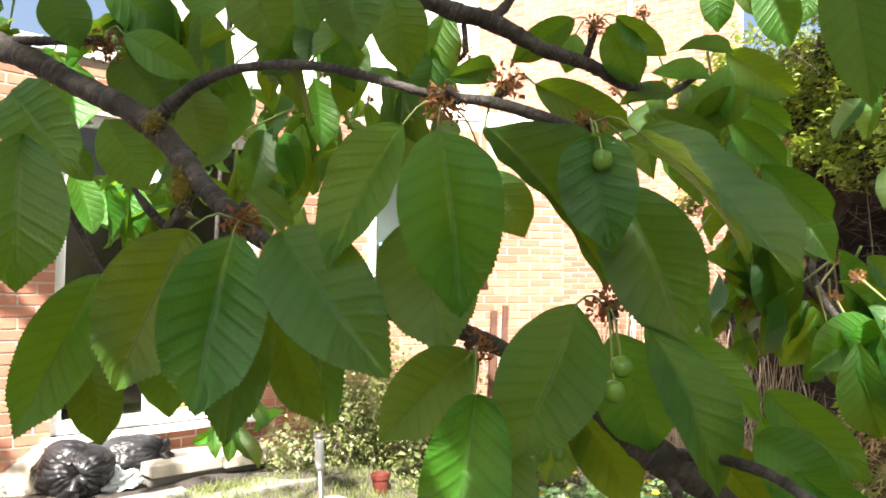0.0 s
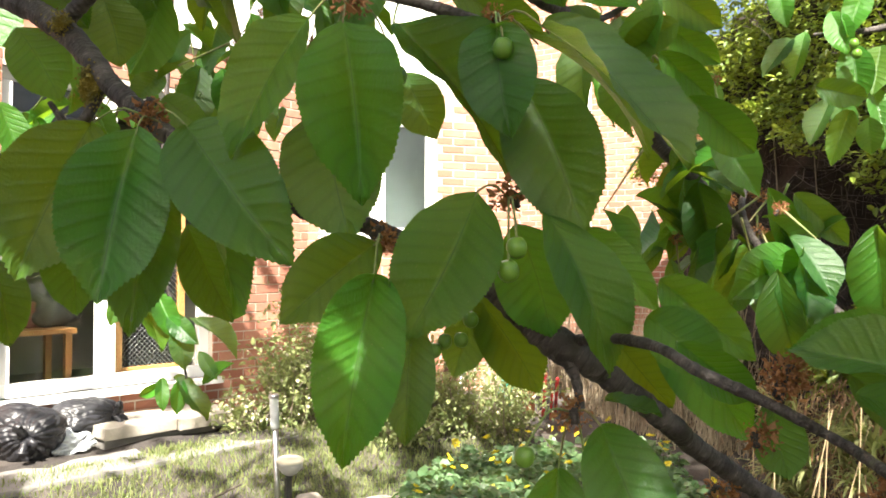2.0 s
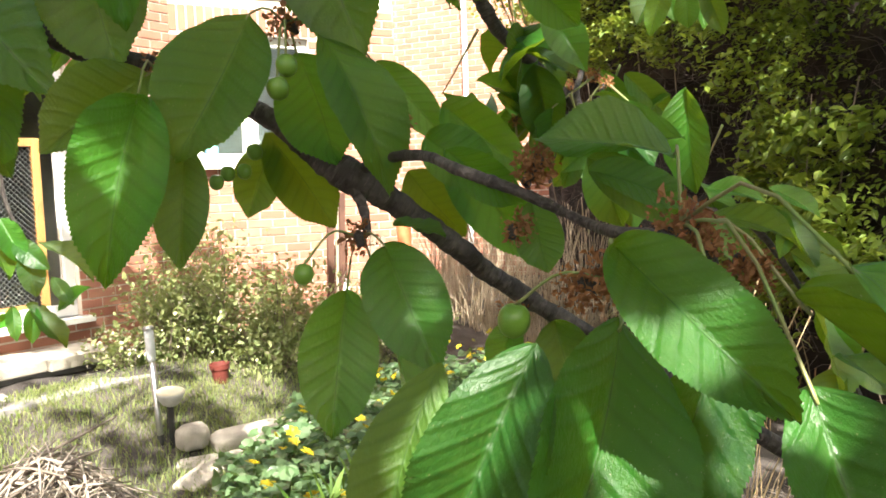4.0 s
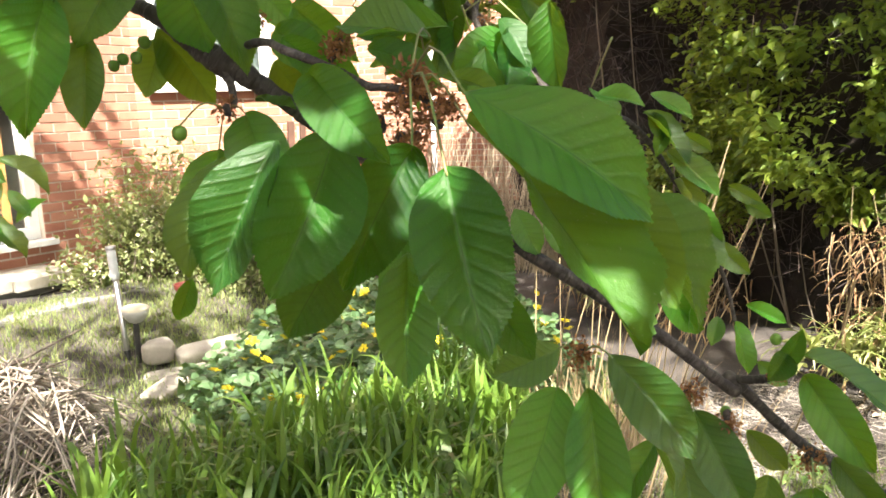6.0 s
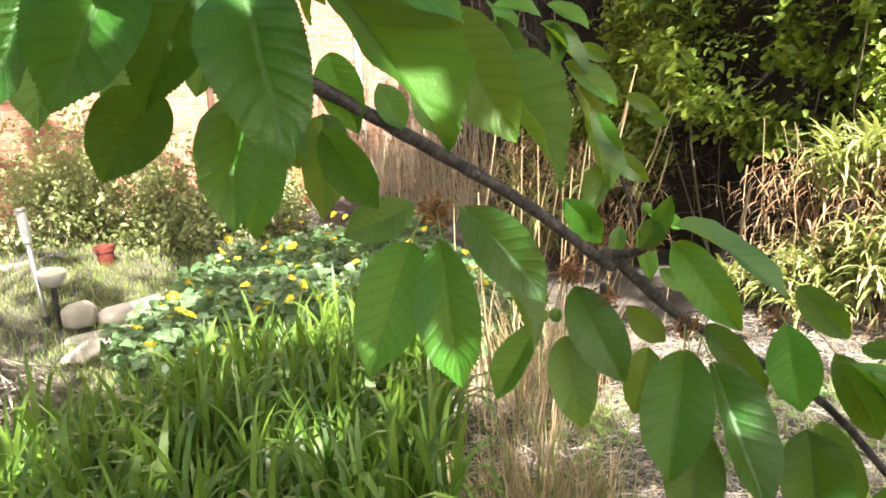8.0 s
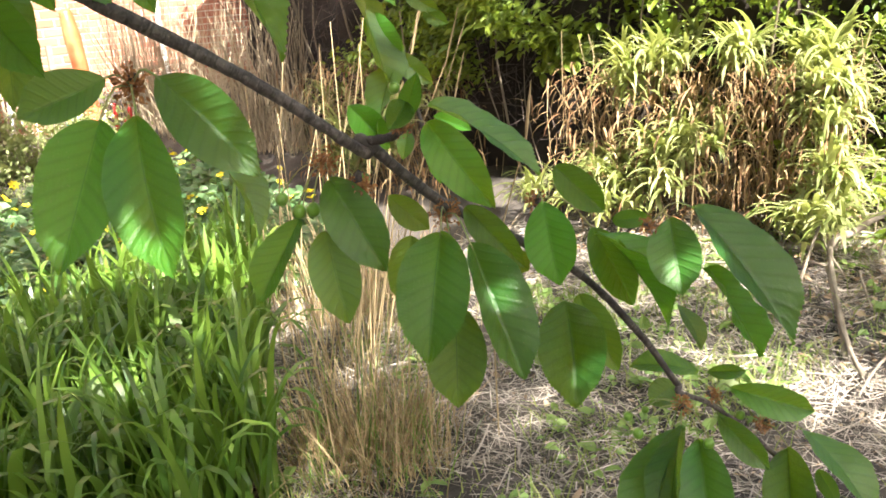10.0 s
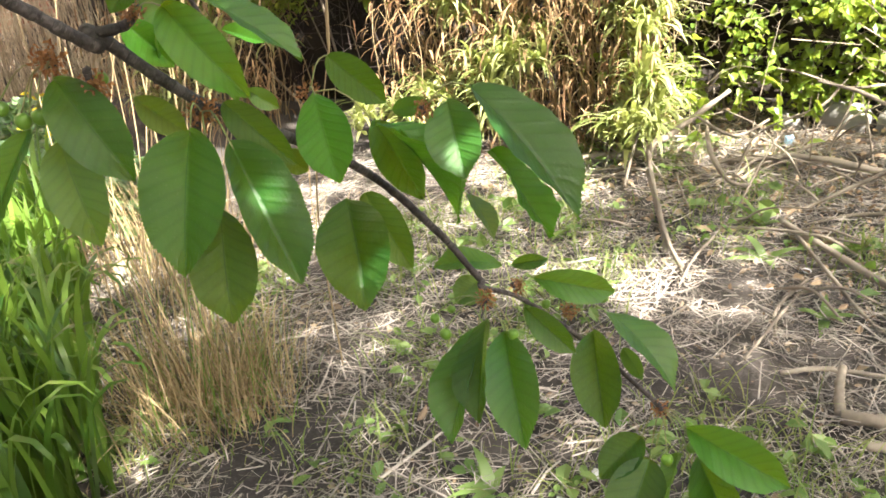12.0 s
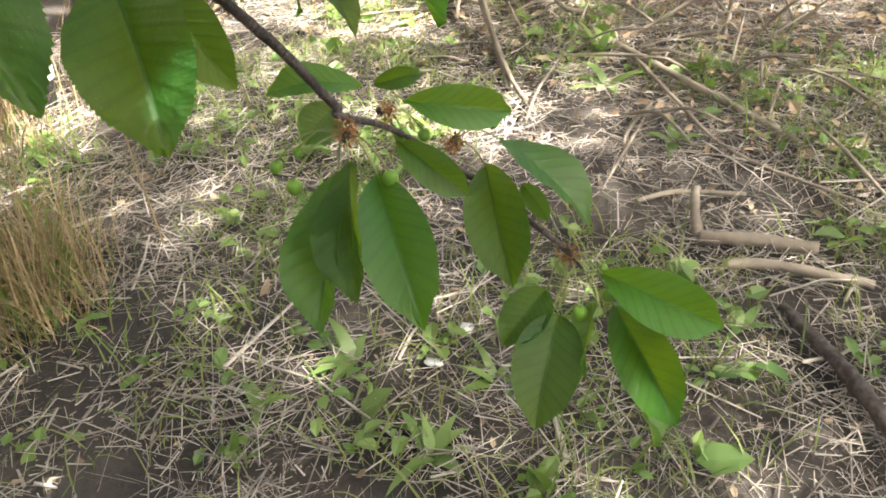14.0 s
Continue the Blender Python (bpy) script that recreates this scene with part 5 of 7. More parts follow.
leaf(FARB, (0.851, 1.145, 1.210), (0.891, 1.104, 1.130), (-0.48, -0.85, 0.20), 0.047)
leaf(FARB, (0.886, 1.127, 1.139), (0.937, 1.088, 1.085), (-0.47, -0.87, 0.17), 0.038)
leaf(FARB, (0.884, 1.123, 1.119), (0.827, 1.090, 0.996), (-0.83, -0.30, 0.47), 0.057)
leaf(FARB, (0.916, 1.097, 0.999), (0.921, 1.060, 0.914), (0.01, -0.92, 0.40), 0.038)
leaf(FARB, (0.937, 1.098, 1.028), (0.993, 1.064, 0.999), (-0.20, -0.80, 0.57), 0.029)
leaf(FARB, (0.887, 1.103, 1.010), (0.862, 1.079, 0.965), (-0.31, -0.75, 0.59), 0.030)
leaf(FARB, (0.950, 1.129, 1.206), (0.982, 1.099, 1.181), (-0.59, -0.79, 0.18), 0.028)
leaf(FARB, (0.922, 1.139, 1.236), (0.968, 1.105, 1.205), (-0.53, -0.84, 0.12), 0.028)
leaf(FARB, (0.950, 1.078, 0.928), (0.988, 1.045, 0.892), (-0.47, -0.84, 0.28), 0.033)
leaf(FARB, (0.826, 1.156, 1.250), (0.857, 1.099, 1.073), (0.49, -0.80, 0.35), 0.078)
leaf(FARB, (0.791, 1.128, 1.064), (0.842, 1.085, 0.986), (-0.40, -0.89, 0.22), 0.052)
leaf(FARB, (0.849, 1.167, 1.329), (0.887, 1.135, 1.298), (-0.57, -0.81, 0.14), 0.028)
leaf(FARB, (0.821, 1.175, 1.350), (0.789, 1.149, 1.292), (-0.21, -0.84, 0.50), 0.028)
spray(FARB, (0.484, 1.067, 1.484), (0.07, 0.12, 0.04), 12, 0.100, 31)
spray(FARB, (0.398, 1.223, 1.582), (0.08, 0.12, 0.08), 16, 0.100, 32)
SPRIG = limb("branch", [(-0.776, 2.299, 2.407, 0.0080), (-0.816, 2.317, 1.562, 0.0065), (-0.784, 2.357, 1.312, 0.0050), (-0.747, 2.349, 1.128, 0.0033)], 20)
leaf(SPRIG, (-0.841, 2.361, 1.381), (-0.770, 2.334, 1.247), (0.24, -0.92, 0.31), 0.071)
leaf(SPRIG, (-0.801, 2.357, 1.313), (-0.704, 2.332, 1.229), (0.06, -0.93, 0.35), 0.063)
leaf(SPRIG, (-0.958, 2.363, 1.367), (-0.976, 2.341, 1.285), (0.44, -0.88, 0.15), 0.047)
leaf(SPRIG, (-0.908, 2.363, 1.382), (-0.820, 2.334, 1.207), (0.75, -0.48, 0.45), 0.081)
leaf(SPRIG, (-0.776, 2.355, 1.279), (-0.747, 2.330, 1.155), (0.31, -0.91, 0.26), 0.071)
leaf(SPRIG, (-0.742, 2.356, 1.312), (-0.588, 2.327, 1.193), (0.51, -0.39, 0.76), 0.080)
leaf(SPRIG, (-0.711, 2.351, 1.210), (-0.648, 2.326, 1.128), (0.14, -0.92, 0.38), 0.044)
leaf(SPRIG, (-0.788, 2.350, 1.129), (-0.676, 2.322, 1.005), (0.57, -0.51, 0.64), 0.070)
leaf(SPRIG, (-0.814, 2.350, 1.112), (-0.882, 2.330, 1.076), (0.25, -0.97, 0.07), 0.035)
leaf(SPRIG, (-0.697, 2.347, 1.110), (-0.597, 2.327, 1.177), (-0.47, -0.74, 0.48), 0.050)
leaf(SPRIG, (-0.763, 2.349, 1.128), (-0.767, 2.325, 1.023), (0.35, -0.92, 0.20), 0.047)
leaf(SPRIG, (-0.822, 2.351, 1.129), (-0.808, 2.327, 1.032), (0.35, -0.90, 0.27), 0.041)

# spray that hangs beyond the branch
FARD = limb("branch", [(0.744, 1.166, 1.844, 0.0057), (0.685, 1.165, 1.821, 0.0049), (0.630, 1.164, 1.813, 0.0041), (0.581, 1.163, 1.810, 0.0024)], 16)
leaf(FARD, (0.528, 1.161, 1.884), (0.535, 1.142, 1.812), (-0.46, -0.87, 0.18), 0.034)
leaf(FARD, (0.569, 1.163, 1.815), (0.543, 1.143, 1.740), (-0.59, -0.70, 0.39), 0.033)
leaf(FARD, (0.609, 1.165, 1.722), (0.566, 1.145, 1.647), (-0.57, -0.66, 0.49), 0.037)
leaf(FARD, (0.634, 1.165, 1.799), (0.635, 1.146, 1.703), (-0.47, -0.87, 0.16), 0.048)
leaf(FARD, (0.621, 1.166, 1.714), (0.626, 1.147, 1.651), (-0.50, -0.84, 0.21), 0.034)
leaf(FARD, (0.663, 1.166, 1.738), (0.671, 1.148, 1.640), (-0.07, -0.98, 0.18), 0.041)
leaf(FARD, (0.604, 1.163, 1.844), (0.620, 1.145, 1.777), (-0.54, -0.83, 0.10), 0.038)
leaf(FARD, (0.654, 1.164, 1.877), (0.620, 1.144, 1.797), (-0.25, -0.91, 0.33), 0.038)
leaf(FARD, (0.549, 1.162, 1.803), (0.500, 1.142, 1.741), (-0.44, -0.69, 0.57), 0.033)
leaf(FARD, (0.679, 1.166, 1.795), (0.656, 1.146, 1.718), (-0.37, -0.87, 0.32), 0.046)
cherry(FARD, (0.619, 1.124, 1.786), 0.0134)
cherry(FARD, (0.623, 1.125, 1.772), 0.0134)
spur(FARD, (0.630, 1.164, 1.813), 0.014)
spur(TWIG_E, (0.263, 0.372, 1.387), 0.012)
spur(TWIG_E, (0.276, 0.361, 1.378))
spur(TWIG_E, (0.274, 0.381, 1.364), 0.011)
spur(TWIG_E, (0.230, 0.346, 1.375), 0.012)
spur(TWIG_E, (0.221, 0.420, 1.397), 0.010)
spur(TWIG_E, (0.279, 0.300, 1.387), 0.011)
spur(TWIG_E, (0.225, 0.402, 1.426), 0.012)
spur(TWIG_E, (0.260, 0.320, 1.358), 0.012)
leaf(TWIG_E, (0.268, 0.530, 1.328), (0.284, 0.507, 1.262), (-0.33, -0.91, 0.24), 0.041)
leaf(TWIG_E, (0.339, 0.548, 1.322), (0.357, 0.525, 1.253), (-0.42, -0.89, 0.19), 0.039)


# ---- unseen crown over the eye, added to shade the branch and the bed ----
def crown():
    """An unseen crown added on the sunny side to block the sun, dense over the branch and the near soil, broken over
    the bed, the lawn and the far litter.
    """
    rng = np.random.default_rng(33)
    n = 104000
    z = rng.uniform(4.9, 6.2, n)
    gx, gy = rng.uniform(-4.6, 4.1, n), rng.uniform(-0.9, 9.7, n)
    q = np.column_stack([gx + SUN_TO.x / SUN_TO.z * z, gy + SUN_TO.y / SUN_TO.z * z, z])
    # openness by place on the ground, set to steer where sun falls
    gap = np.interp(gy, [-0.9, 1.6, 2.1, 5.4, 6.3, 6.9, 7.6], [-0.9, -0.9, -0.28, -0.16, -0.06, 0.35, 0.9])
    gap += np.interp(gx, [1.15, 1.5], [0.0, 1.0]) * np.interp(gy - 0.8 * np.clip(1.9 - gx, 0, 0.8), [0.4, 0.9, 2.0, 4.0, 4.4, 6.8, 7.3], [0.0, 0.5, 0.28, 0.38, -0.45, -0.45, 0.4])
    gap += np.interp(gx, [3.2, 4.0], [0.0, 0.6]) + np.interp(gx, [-4.6, -3.8], [0.5, 0.0])
    gap -= 0.55 * ((gx > -2.1) & (gx < 0.2) & (gy > 6.2) & (gy < 7.7)) + 0.45 * ((gx > -2.0) & (gx < -0.9) & (gy > 7.6) & (gy < 8.4))
    gap += 0.32 * ((gx < -0.4) & (gy > 3.6) & (gy < 6.2)) + 0.25 * ((gx < -0.75) & (gy > 2.7) & (gy <= 3.6))
    gap += 0.22 * ((gx > 0.2) & (gx < 1.2) & (gy > 2.1) & (gy < 3.6)) - 0.15 * ((gx > 2.5) & (gy < 1.8)) + 0.3 * ((gx > 1.45) & (gx < 2.3) & (gy > 0.9) & (gy < 1.9))
    gap += 0.45 * np.interp(gx, [1.3, 1.6], [0.0, 1.0]) * np.interp(gy, [-0.7, -0.3, 0.4, 0.8], [0.0, 1.0, 1.0, 0.0])
    gap -= 1.3 * ((gx > 0.8) & (gx < 2.3) & (gy > 6.5))
    gap += 0.12 * ((gx > 1.9) & (gy > 1.1) & (gy < 2.7)) + 0.15 * ((gx > 2.2) & (gy > 0.9) & (gy < 2.2)) + 0.34 * ((gx > 2.5) & (gy > 2.2) & (gy < 4.1))
    gap -= 0.25 * ((gx > 1.0) & (gx < 2.0) & (gy > 0.7) & (gy < 1.7))
    gap -= 0.08 * ((gx > 1.3) & (gx < 2.3) & (gy > 1.5) & (gy < 2.3))
    gap += 0.22 * ((gx > 1.35) & (gx < 2.3) & (gy > 1.2) & (gy < 1.7)) + 0.2 * ((gx >= 2.6) & (gy > 1.7) & (gy < 2.9))
    gap[(gx < 0.9) & (gx > -1.7) & (gy < 2.0)] = -0.9
    for x, y, r in SUN_HOLES:
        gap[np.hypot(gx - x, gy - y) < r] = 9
    dens = fbm(np.column_stack([gx, gy, np.zeros(n)]), 1.9, 4) + 0.35 * fbm(np.column_stack([gx, gy, np.zeros(n)]), 5.5, 9)
    loose = np.where((gx > 1.2) & (gy < 3.2), 0.5, 0.12)
    q = q[dens + rng.uniform(-1, 1, n) * loose > gap]
    n = len(q)
    me = small_leaves("crown", q - np.array([-1.5, 0.2, 0]), rng.normal(0, 1, (n, 3)) + np.array([0, 0, -0.6]), rng.normal(0, 0.5, (n, 3)) + np.array([0, 0, 1.0]), rng.uniform(0.075, 0.13, n), 0.5, 0.18, True)
    part("crown", me, SHADING_LEAF, TREE)


def shade_spray():
    """Unseen leaves added over the eye to break the sun into small flecks on the branch below."""
    rng = np.random.default_rng(35)
    n = 3300
    gx, gy = rng.uniform(-0.40, 1.05, n), rng.uniform(-0.28, 0.20, n)
    gy += np.interp(gx, [-0.36, 1.0], [1.82, 1.10])
    z = rng.uniform(1.98, 2.16, n) - 0.12 * gx
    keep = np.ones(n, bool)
    for x, y, r in FLECK_GAPS:
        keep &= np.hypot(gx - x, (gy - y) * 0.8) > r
    q = np.column_stack([gx + SUN_TO.x / SUN_TO.z * z, gy + SUN_TO.y / SUN_TO.z * z, z])[keep]
    n = len(q)
    me = small_leaves("shade_spray", q - np.array([-1.5, 0.2, 0]), rng.normal(0, 1, (n, 3)), rng.normal(0, 0.25, (n, 3)) + np.array(SUN_TO), rng.uniform(0.045, 0.07, n), 0.55)
    part("shade_spray", me, SHADING_LEAF, TREE)


# chinks cut in the unseen crown to aim sun at chosen leaves, by where the sun through them would meet the ground, and
# their size
SUN_HOLES = [(0.03, 1.64, 0.085), (-0.19, 1.75, 0.07), (0.20, 1.39, 0.11), (0.18, 1.60, 0.06), (0.40, 1.30, 0.11), (0.43, 1.36, 0.09), (0.65, 1.25, 0.08), (0.77, 1.16, 0.10)]
# small gaps left in the low spray so that flecks land on chosen leaves, in the same way
FLECK_GAPS = [(0.022, 1.639, 0.024), (-0.196, 1.758, 0.026), (0.158, 1.383, 0.022), (0.185, 1.418, 0.022), (0.216, 1.380, 0.022), (0.268, 1.395, 0.024), (0.43, 1.309, 0.030), (0.381, 1.258, 0.026), (0.722, 1.138, 0.030), (0.816, 1.177, 0.030), (0.416, 1.378, 0.026), (0.248, 1.418, 0.022), (0.181, 1.602, 0.026), (0.65, 1.25, 0.028), (0.345, 1.305, 0.024)]
SHADING_LEAF = stuff_mat("shading_leaf", (0.035, 0.11, 0.014), (0.055, 0.14, 0.018), None, 5, 60, 0.45, 0.0, thin=0.35, thin_colour=(0.28, 0.46, 0.04))
crown()
shade_spray()
# unseen limbs added to carry the crown, and the twig of the low spray
limb("branch", [(-1.619, 0.861, 2.554, 0.029), (-1.52, 0.45, 3.4, 0.028), (-1.3, -0.5, 4.4, 0.024), (-0.7, -1.6, 5.3, 0.019), (0.8, -3.2, 5.6, 0.010)], 30)
limb("branch", [(-1.52, 0.45, 3.4, 0.024), (-1.35, 1.1, 4.3, 0.020), (-0.8, 2.0, 5.2, 0.016), (0.6, 3.4, 5.6, 0.008)], 26)
limb("branch", [(-1.3, -0.5, 4.4, 0.020), (-2.2, -0.9, 5.0, 0.016), (-3.6, -1.6, 5.5, 0.008)], 20)
limb("branch", [(-1.65, 0.885, 2.05, 0.022), (-1.1, 0.45, 2.16, 0.014), (-0.4, 0.07, 2.14, 0.009), (0.3, -0.29, 2.07, 0.006), (1.0, -0.62, 1.97, 0.003)], 30)


def lichen(x, y, z, tall, count, seed):
    r = np.random.default_rng(seed)
    p = r.normal(0, 0.0034, (count, 3)) * np.array([1, 1, tall]) + np.array([x + 1.5, y - 0.2, z])
    part("lichen", small_leaves("lichen", p, r.normal(0, 1, (count, 3)), r.normal(0, 1, (count, 3)), r.uniform(0.0012, 0.0026, count), 0.9, 0.6), LICHEN, MAIN, "yellow lichen crust")


lichen(-0.193, 0.588, 1.606, 1.8, 2200, 2)
lichen(-0.238, 0.618, 1.662, 1.0, 900, 3)
lichen(-0.222, 0.60, 1.655, 1.2, 500, 4)


# ---- strap-leaved plants ----
def strap_bed():
    rng = np.random.default_rng(51)

    def inside(m):
        xy = np.column_stack([rng.uniform(-0.85, 1.25, m), rng.uniform(1.25, 3.15, m)])
        ok = (xy[:, 0] < 0.58 + 0.24 * (xy[:, 1] - 1.3)) & (xy[:, 0] > -0.48) & (xy[:, 1] < 2.50 + 0.55 * xy[:, 0]) & (xy[:, 1] > 1.35 + 0.35 * np.maximum(0, -xy[:, 0]))
        return xy[ok]
    meshes = []
    for k in range(8):
        me = blades("strap_leaf", np.zeros((1, 3)), np.array([[1.0, 0.0]]), np.array([1.0]), np.array([0.045 + 0.010 * (k % 3)]), np.array([0.2 + 0.33 * k]), 12, np.array([0.02 + 0.05 * (k % 4)]), 0.8, True)
        me.materials.append(STRAP)
        meshes.append(me)
    centres = inside(70)[:22]
    for c in centres:
        base = Vector((c[0], c[1], float(ground_z(c[0], c[1])) - 0.01))
        plant = thing("strap_plant", "clump of arching green strap leaves in the bed", "plant", "strap plants in the bed", at=Matrix.Translation(base))
        for _ in range(16):
            o = rng.normal(0, 0.035, 2)
            size = rng.uniform(0.40, 0.64)
            m = Matrix.LocRotScale((o[0], o[1], 0), Euler((rng.normal(0, 0.1), rng.normal(0, 0.1), rng.uniform(0, 6.28))), (size, size * rng.uniform(0.7, 1.1), size))
            part("leaf", meshes[rng.integers(0, 8)], None, plant, at=m)
    xy = inside(9000)
    c = inside(420)
    near = np.argmin(((xy[:, None] - c[None]) ** 2).sum(-1), 1)
    xy = c[near] + (xy - c[near]) * 0.55
    n = len(xy)
    keep = rng.uniform(0, 1, n) < 0.52
    xy = xy[keep]
    n = len(xy)
    me = blades("strap_rest", grounded(xy, -0.01), rng.normal(0, 1, (n, 2)), rng.uniform(0.38, 0.62, n) * np.where(xy[:, 0] > 0, 1.06, 1.0), rng.uniform(0.013, 0.024, n), np.where(rng.uniform(0, 1, n) < 0.58, rng.uniform(1.9, 3.6, n), rng.uniform(0.1, 1.2, n)), 12, rng.uniform(0.0, 0.24, n), 0.8, True)
    me.materials.append(STRAP)
    tagged(new("strap_leaves", me), "thick bed of arching green strap leaves", "plants", kind="stuff")


strap_bed()


def marigolds():
    rng = np.random.default_rng(61)
    bed = thing("marigold_bed", "bed of round-leaved marsh marigolds with yellow flowers", "flowers")
    n = 7600
    xy = np.column_stack([rng.uniform(-0.75, 1.5, n), rng.uniform(2.95, 5.6, n)])
    ok = (xy[:, 0] > -0.55 + 0.35 * np.abs(xy[:, 1] - 3.7)) & (xy[:, 0] < 1.35 + 0.05 * xy[:, 1])
    xy = xy[ok]
    n = len(xy)
    lump = np.array([noise.noise((x * 2.2, y * 2.2, 5)) for x, y in xy])
    p = grounded(xy) + np.column_stack([np.zeros((n, 2)), (0.19 + 0.13 * lump) * rng.uniform(0.25, 1.15, n)])
    part("foliage", small_leaves("foliage", p, rng.normal(0, 1, (n, 3)) * np.array([1, 1, 0.35]), np.array([0, -0.25, 1.0]) + rng.normal(0, 0.35, (n, 3)), rng.uniform(0.035, 0.082, n), 0.95, 0.16), MARSH, bed)
    part("stalk_tangle", rods("stalk_tangle", grounded(xy[::5]), p[::5], np.full(len(p[::5]), 0.0022), 0.03, 3), STALK, bed)
    petals = small_leaves("flower", np.zeros((9, 3)) + np.array([[0.3 * math.cos(k * 0.9), 0.3 * math.sin(k * 0.9), 0.1 * (k % 3)] for k in range(9)]), np.array([[math.cos(k * 0.9), math.sin(k * 0.9), 0.35] for k in range(9)]), np.tile([0, 0, 1.0], (9, 1)), np.full(9, 0.75), 0.7)
    petals.materials.append(YELLOW)
    for i in rng.choice(n, 85, replace=False):
        c = p[i] + np.array([0, 0, rng.uniform(0.07, 0.18)])
        part("flower", petals, None, bed, at=Matrix.LocRotScale(Vector(c), Euler((rng.normal(0, 0.5), rng.normal(0, 0.5), rng.uniform(0, 6))), Vector((0.036,) * 3) * rng.uniform(0.7, 1.25)))


marigolds()


# ---- dry grass, stalks and litter ----
def dry_clump(x, y, spread, height, count, seed, green=0.12):
    rng = np.random.default_rng(seed)
    base = Vector((x, y, float(ground_z(x, y))))
    t = thing("dry_grass_clump", "tuft of dry straw-coloured grass with a few green blades", "grass", at=Matrix.Translation(base))
    for name, m, mat in (("dry_tuft", count, STRAW), ("green_tuft", int(count * green), STRAP)):
        xy = rng.normal(0, spread, (m, 2))
        lean = xy * 2 + rng.normal(0, 0.9, (m, 2)) + 0.001
        me = blades(name, np.column_stack([xy, np.full(m, -0.02)]), lean, rng.uniform(0.45, 1.15, m) * height, rng.uniform(0.0022, 0.0048, m), rng.gamma(2, 0.36, m), 7, rng.uniform(0.0, 0.35, m))
        part(name, me, mat, t)


dry_clump(0.88, 1.68, 0.10, 0.40, 420, 71, 0.22)
dry_clump(1.06, 1.66, 0.06, 0.30, 150, 72, 0.5)
dry_clump(0.97, 1.50, 0.06, 0.22, 120, 73, 0.3)
dry_clump(1.25, 2.55, 0.16, 0.55, 500, 74)


def tall_stalks():
    rng = np.random.default_rng(81)
    for k in range(18):
        a = np.array([rng.normal(0.98, 0.13), rng.normal(2.05, 0.22), 0.0])
        b = a + np.array([rng.normal(0.10, 0.12), rng.normal(-0.08, 0.14), rng.uniform(0.7, 1.2)])
        s = thing("dry_stalk", "tall bleached dry grass stalk", "stalk", "dry stalks by the bed", at=Matrix.Translation(a))
        part("stem", tube("stem", [(0, 0, -0.02, 0.0026), (*((b - a) * 0.5 + rng.normal(0, 0.03, 3)), 0.0022), (*(b - a), 0.0011)], 10, 5), STRAW, s)
    for x, y, z, ex, ey, ez in ((1.05, 1.95, 0, 1.27, 1.60, 1.19), (1.1, 1.9, 0, 1.30, 1.64, 1.08), (1.0, 2.0, 0, 1.29, 1.80, 1.28), (0.95, 1.85, 0, 1.20, 1.66, 1.22), (1.28, 1.55, 0, 1.12, 1.06, 1.07)):
        s = thing("seed_stalk", "dry grass stalk with a bleached seed head", "stalk", "seed stalks", at=Matrix.Translation((x, y, z)))
        d = Vector((ex - x, ey - y, ez - z))
        part("stem", tube("stem", [(0, 0, -0.02, 0.0024), (*(d * 0.5 + Vector((-0.03, 0.02, 0.05))), 0.002), (*(d * 0.9), 0.0012)], 12, 5), STRAW, s)
        part("seed_head", tube("seed_head", [(*(d * 0.88), 0.0014), (*(d * 0.94), 0.0034), (*d, 0.0008)], 8, 6, 0.4), STRAW, s)


tall_stalks()


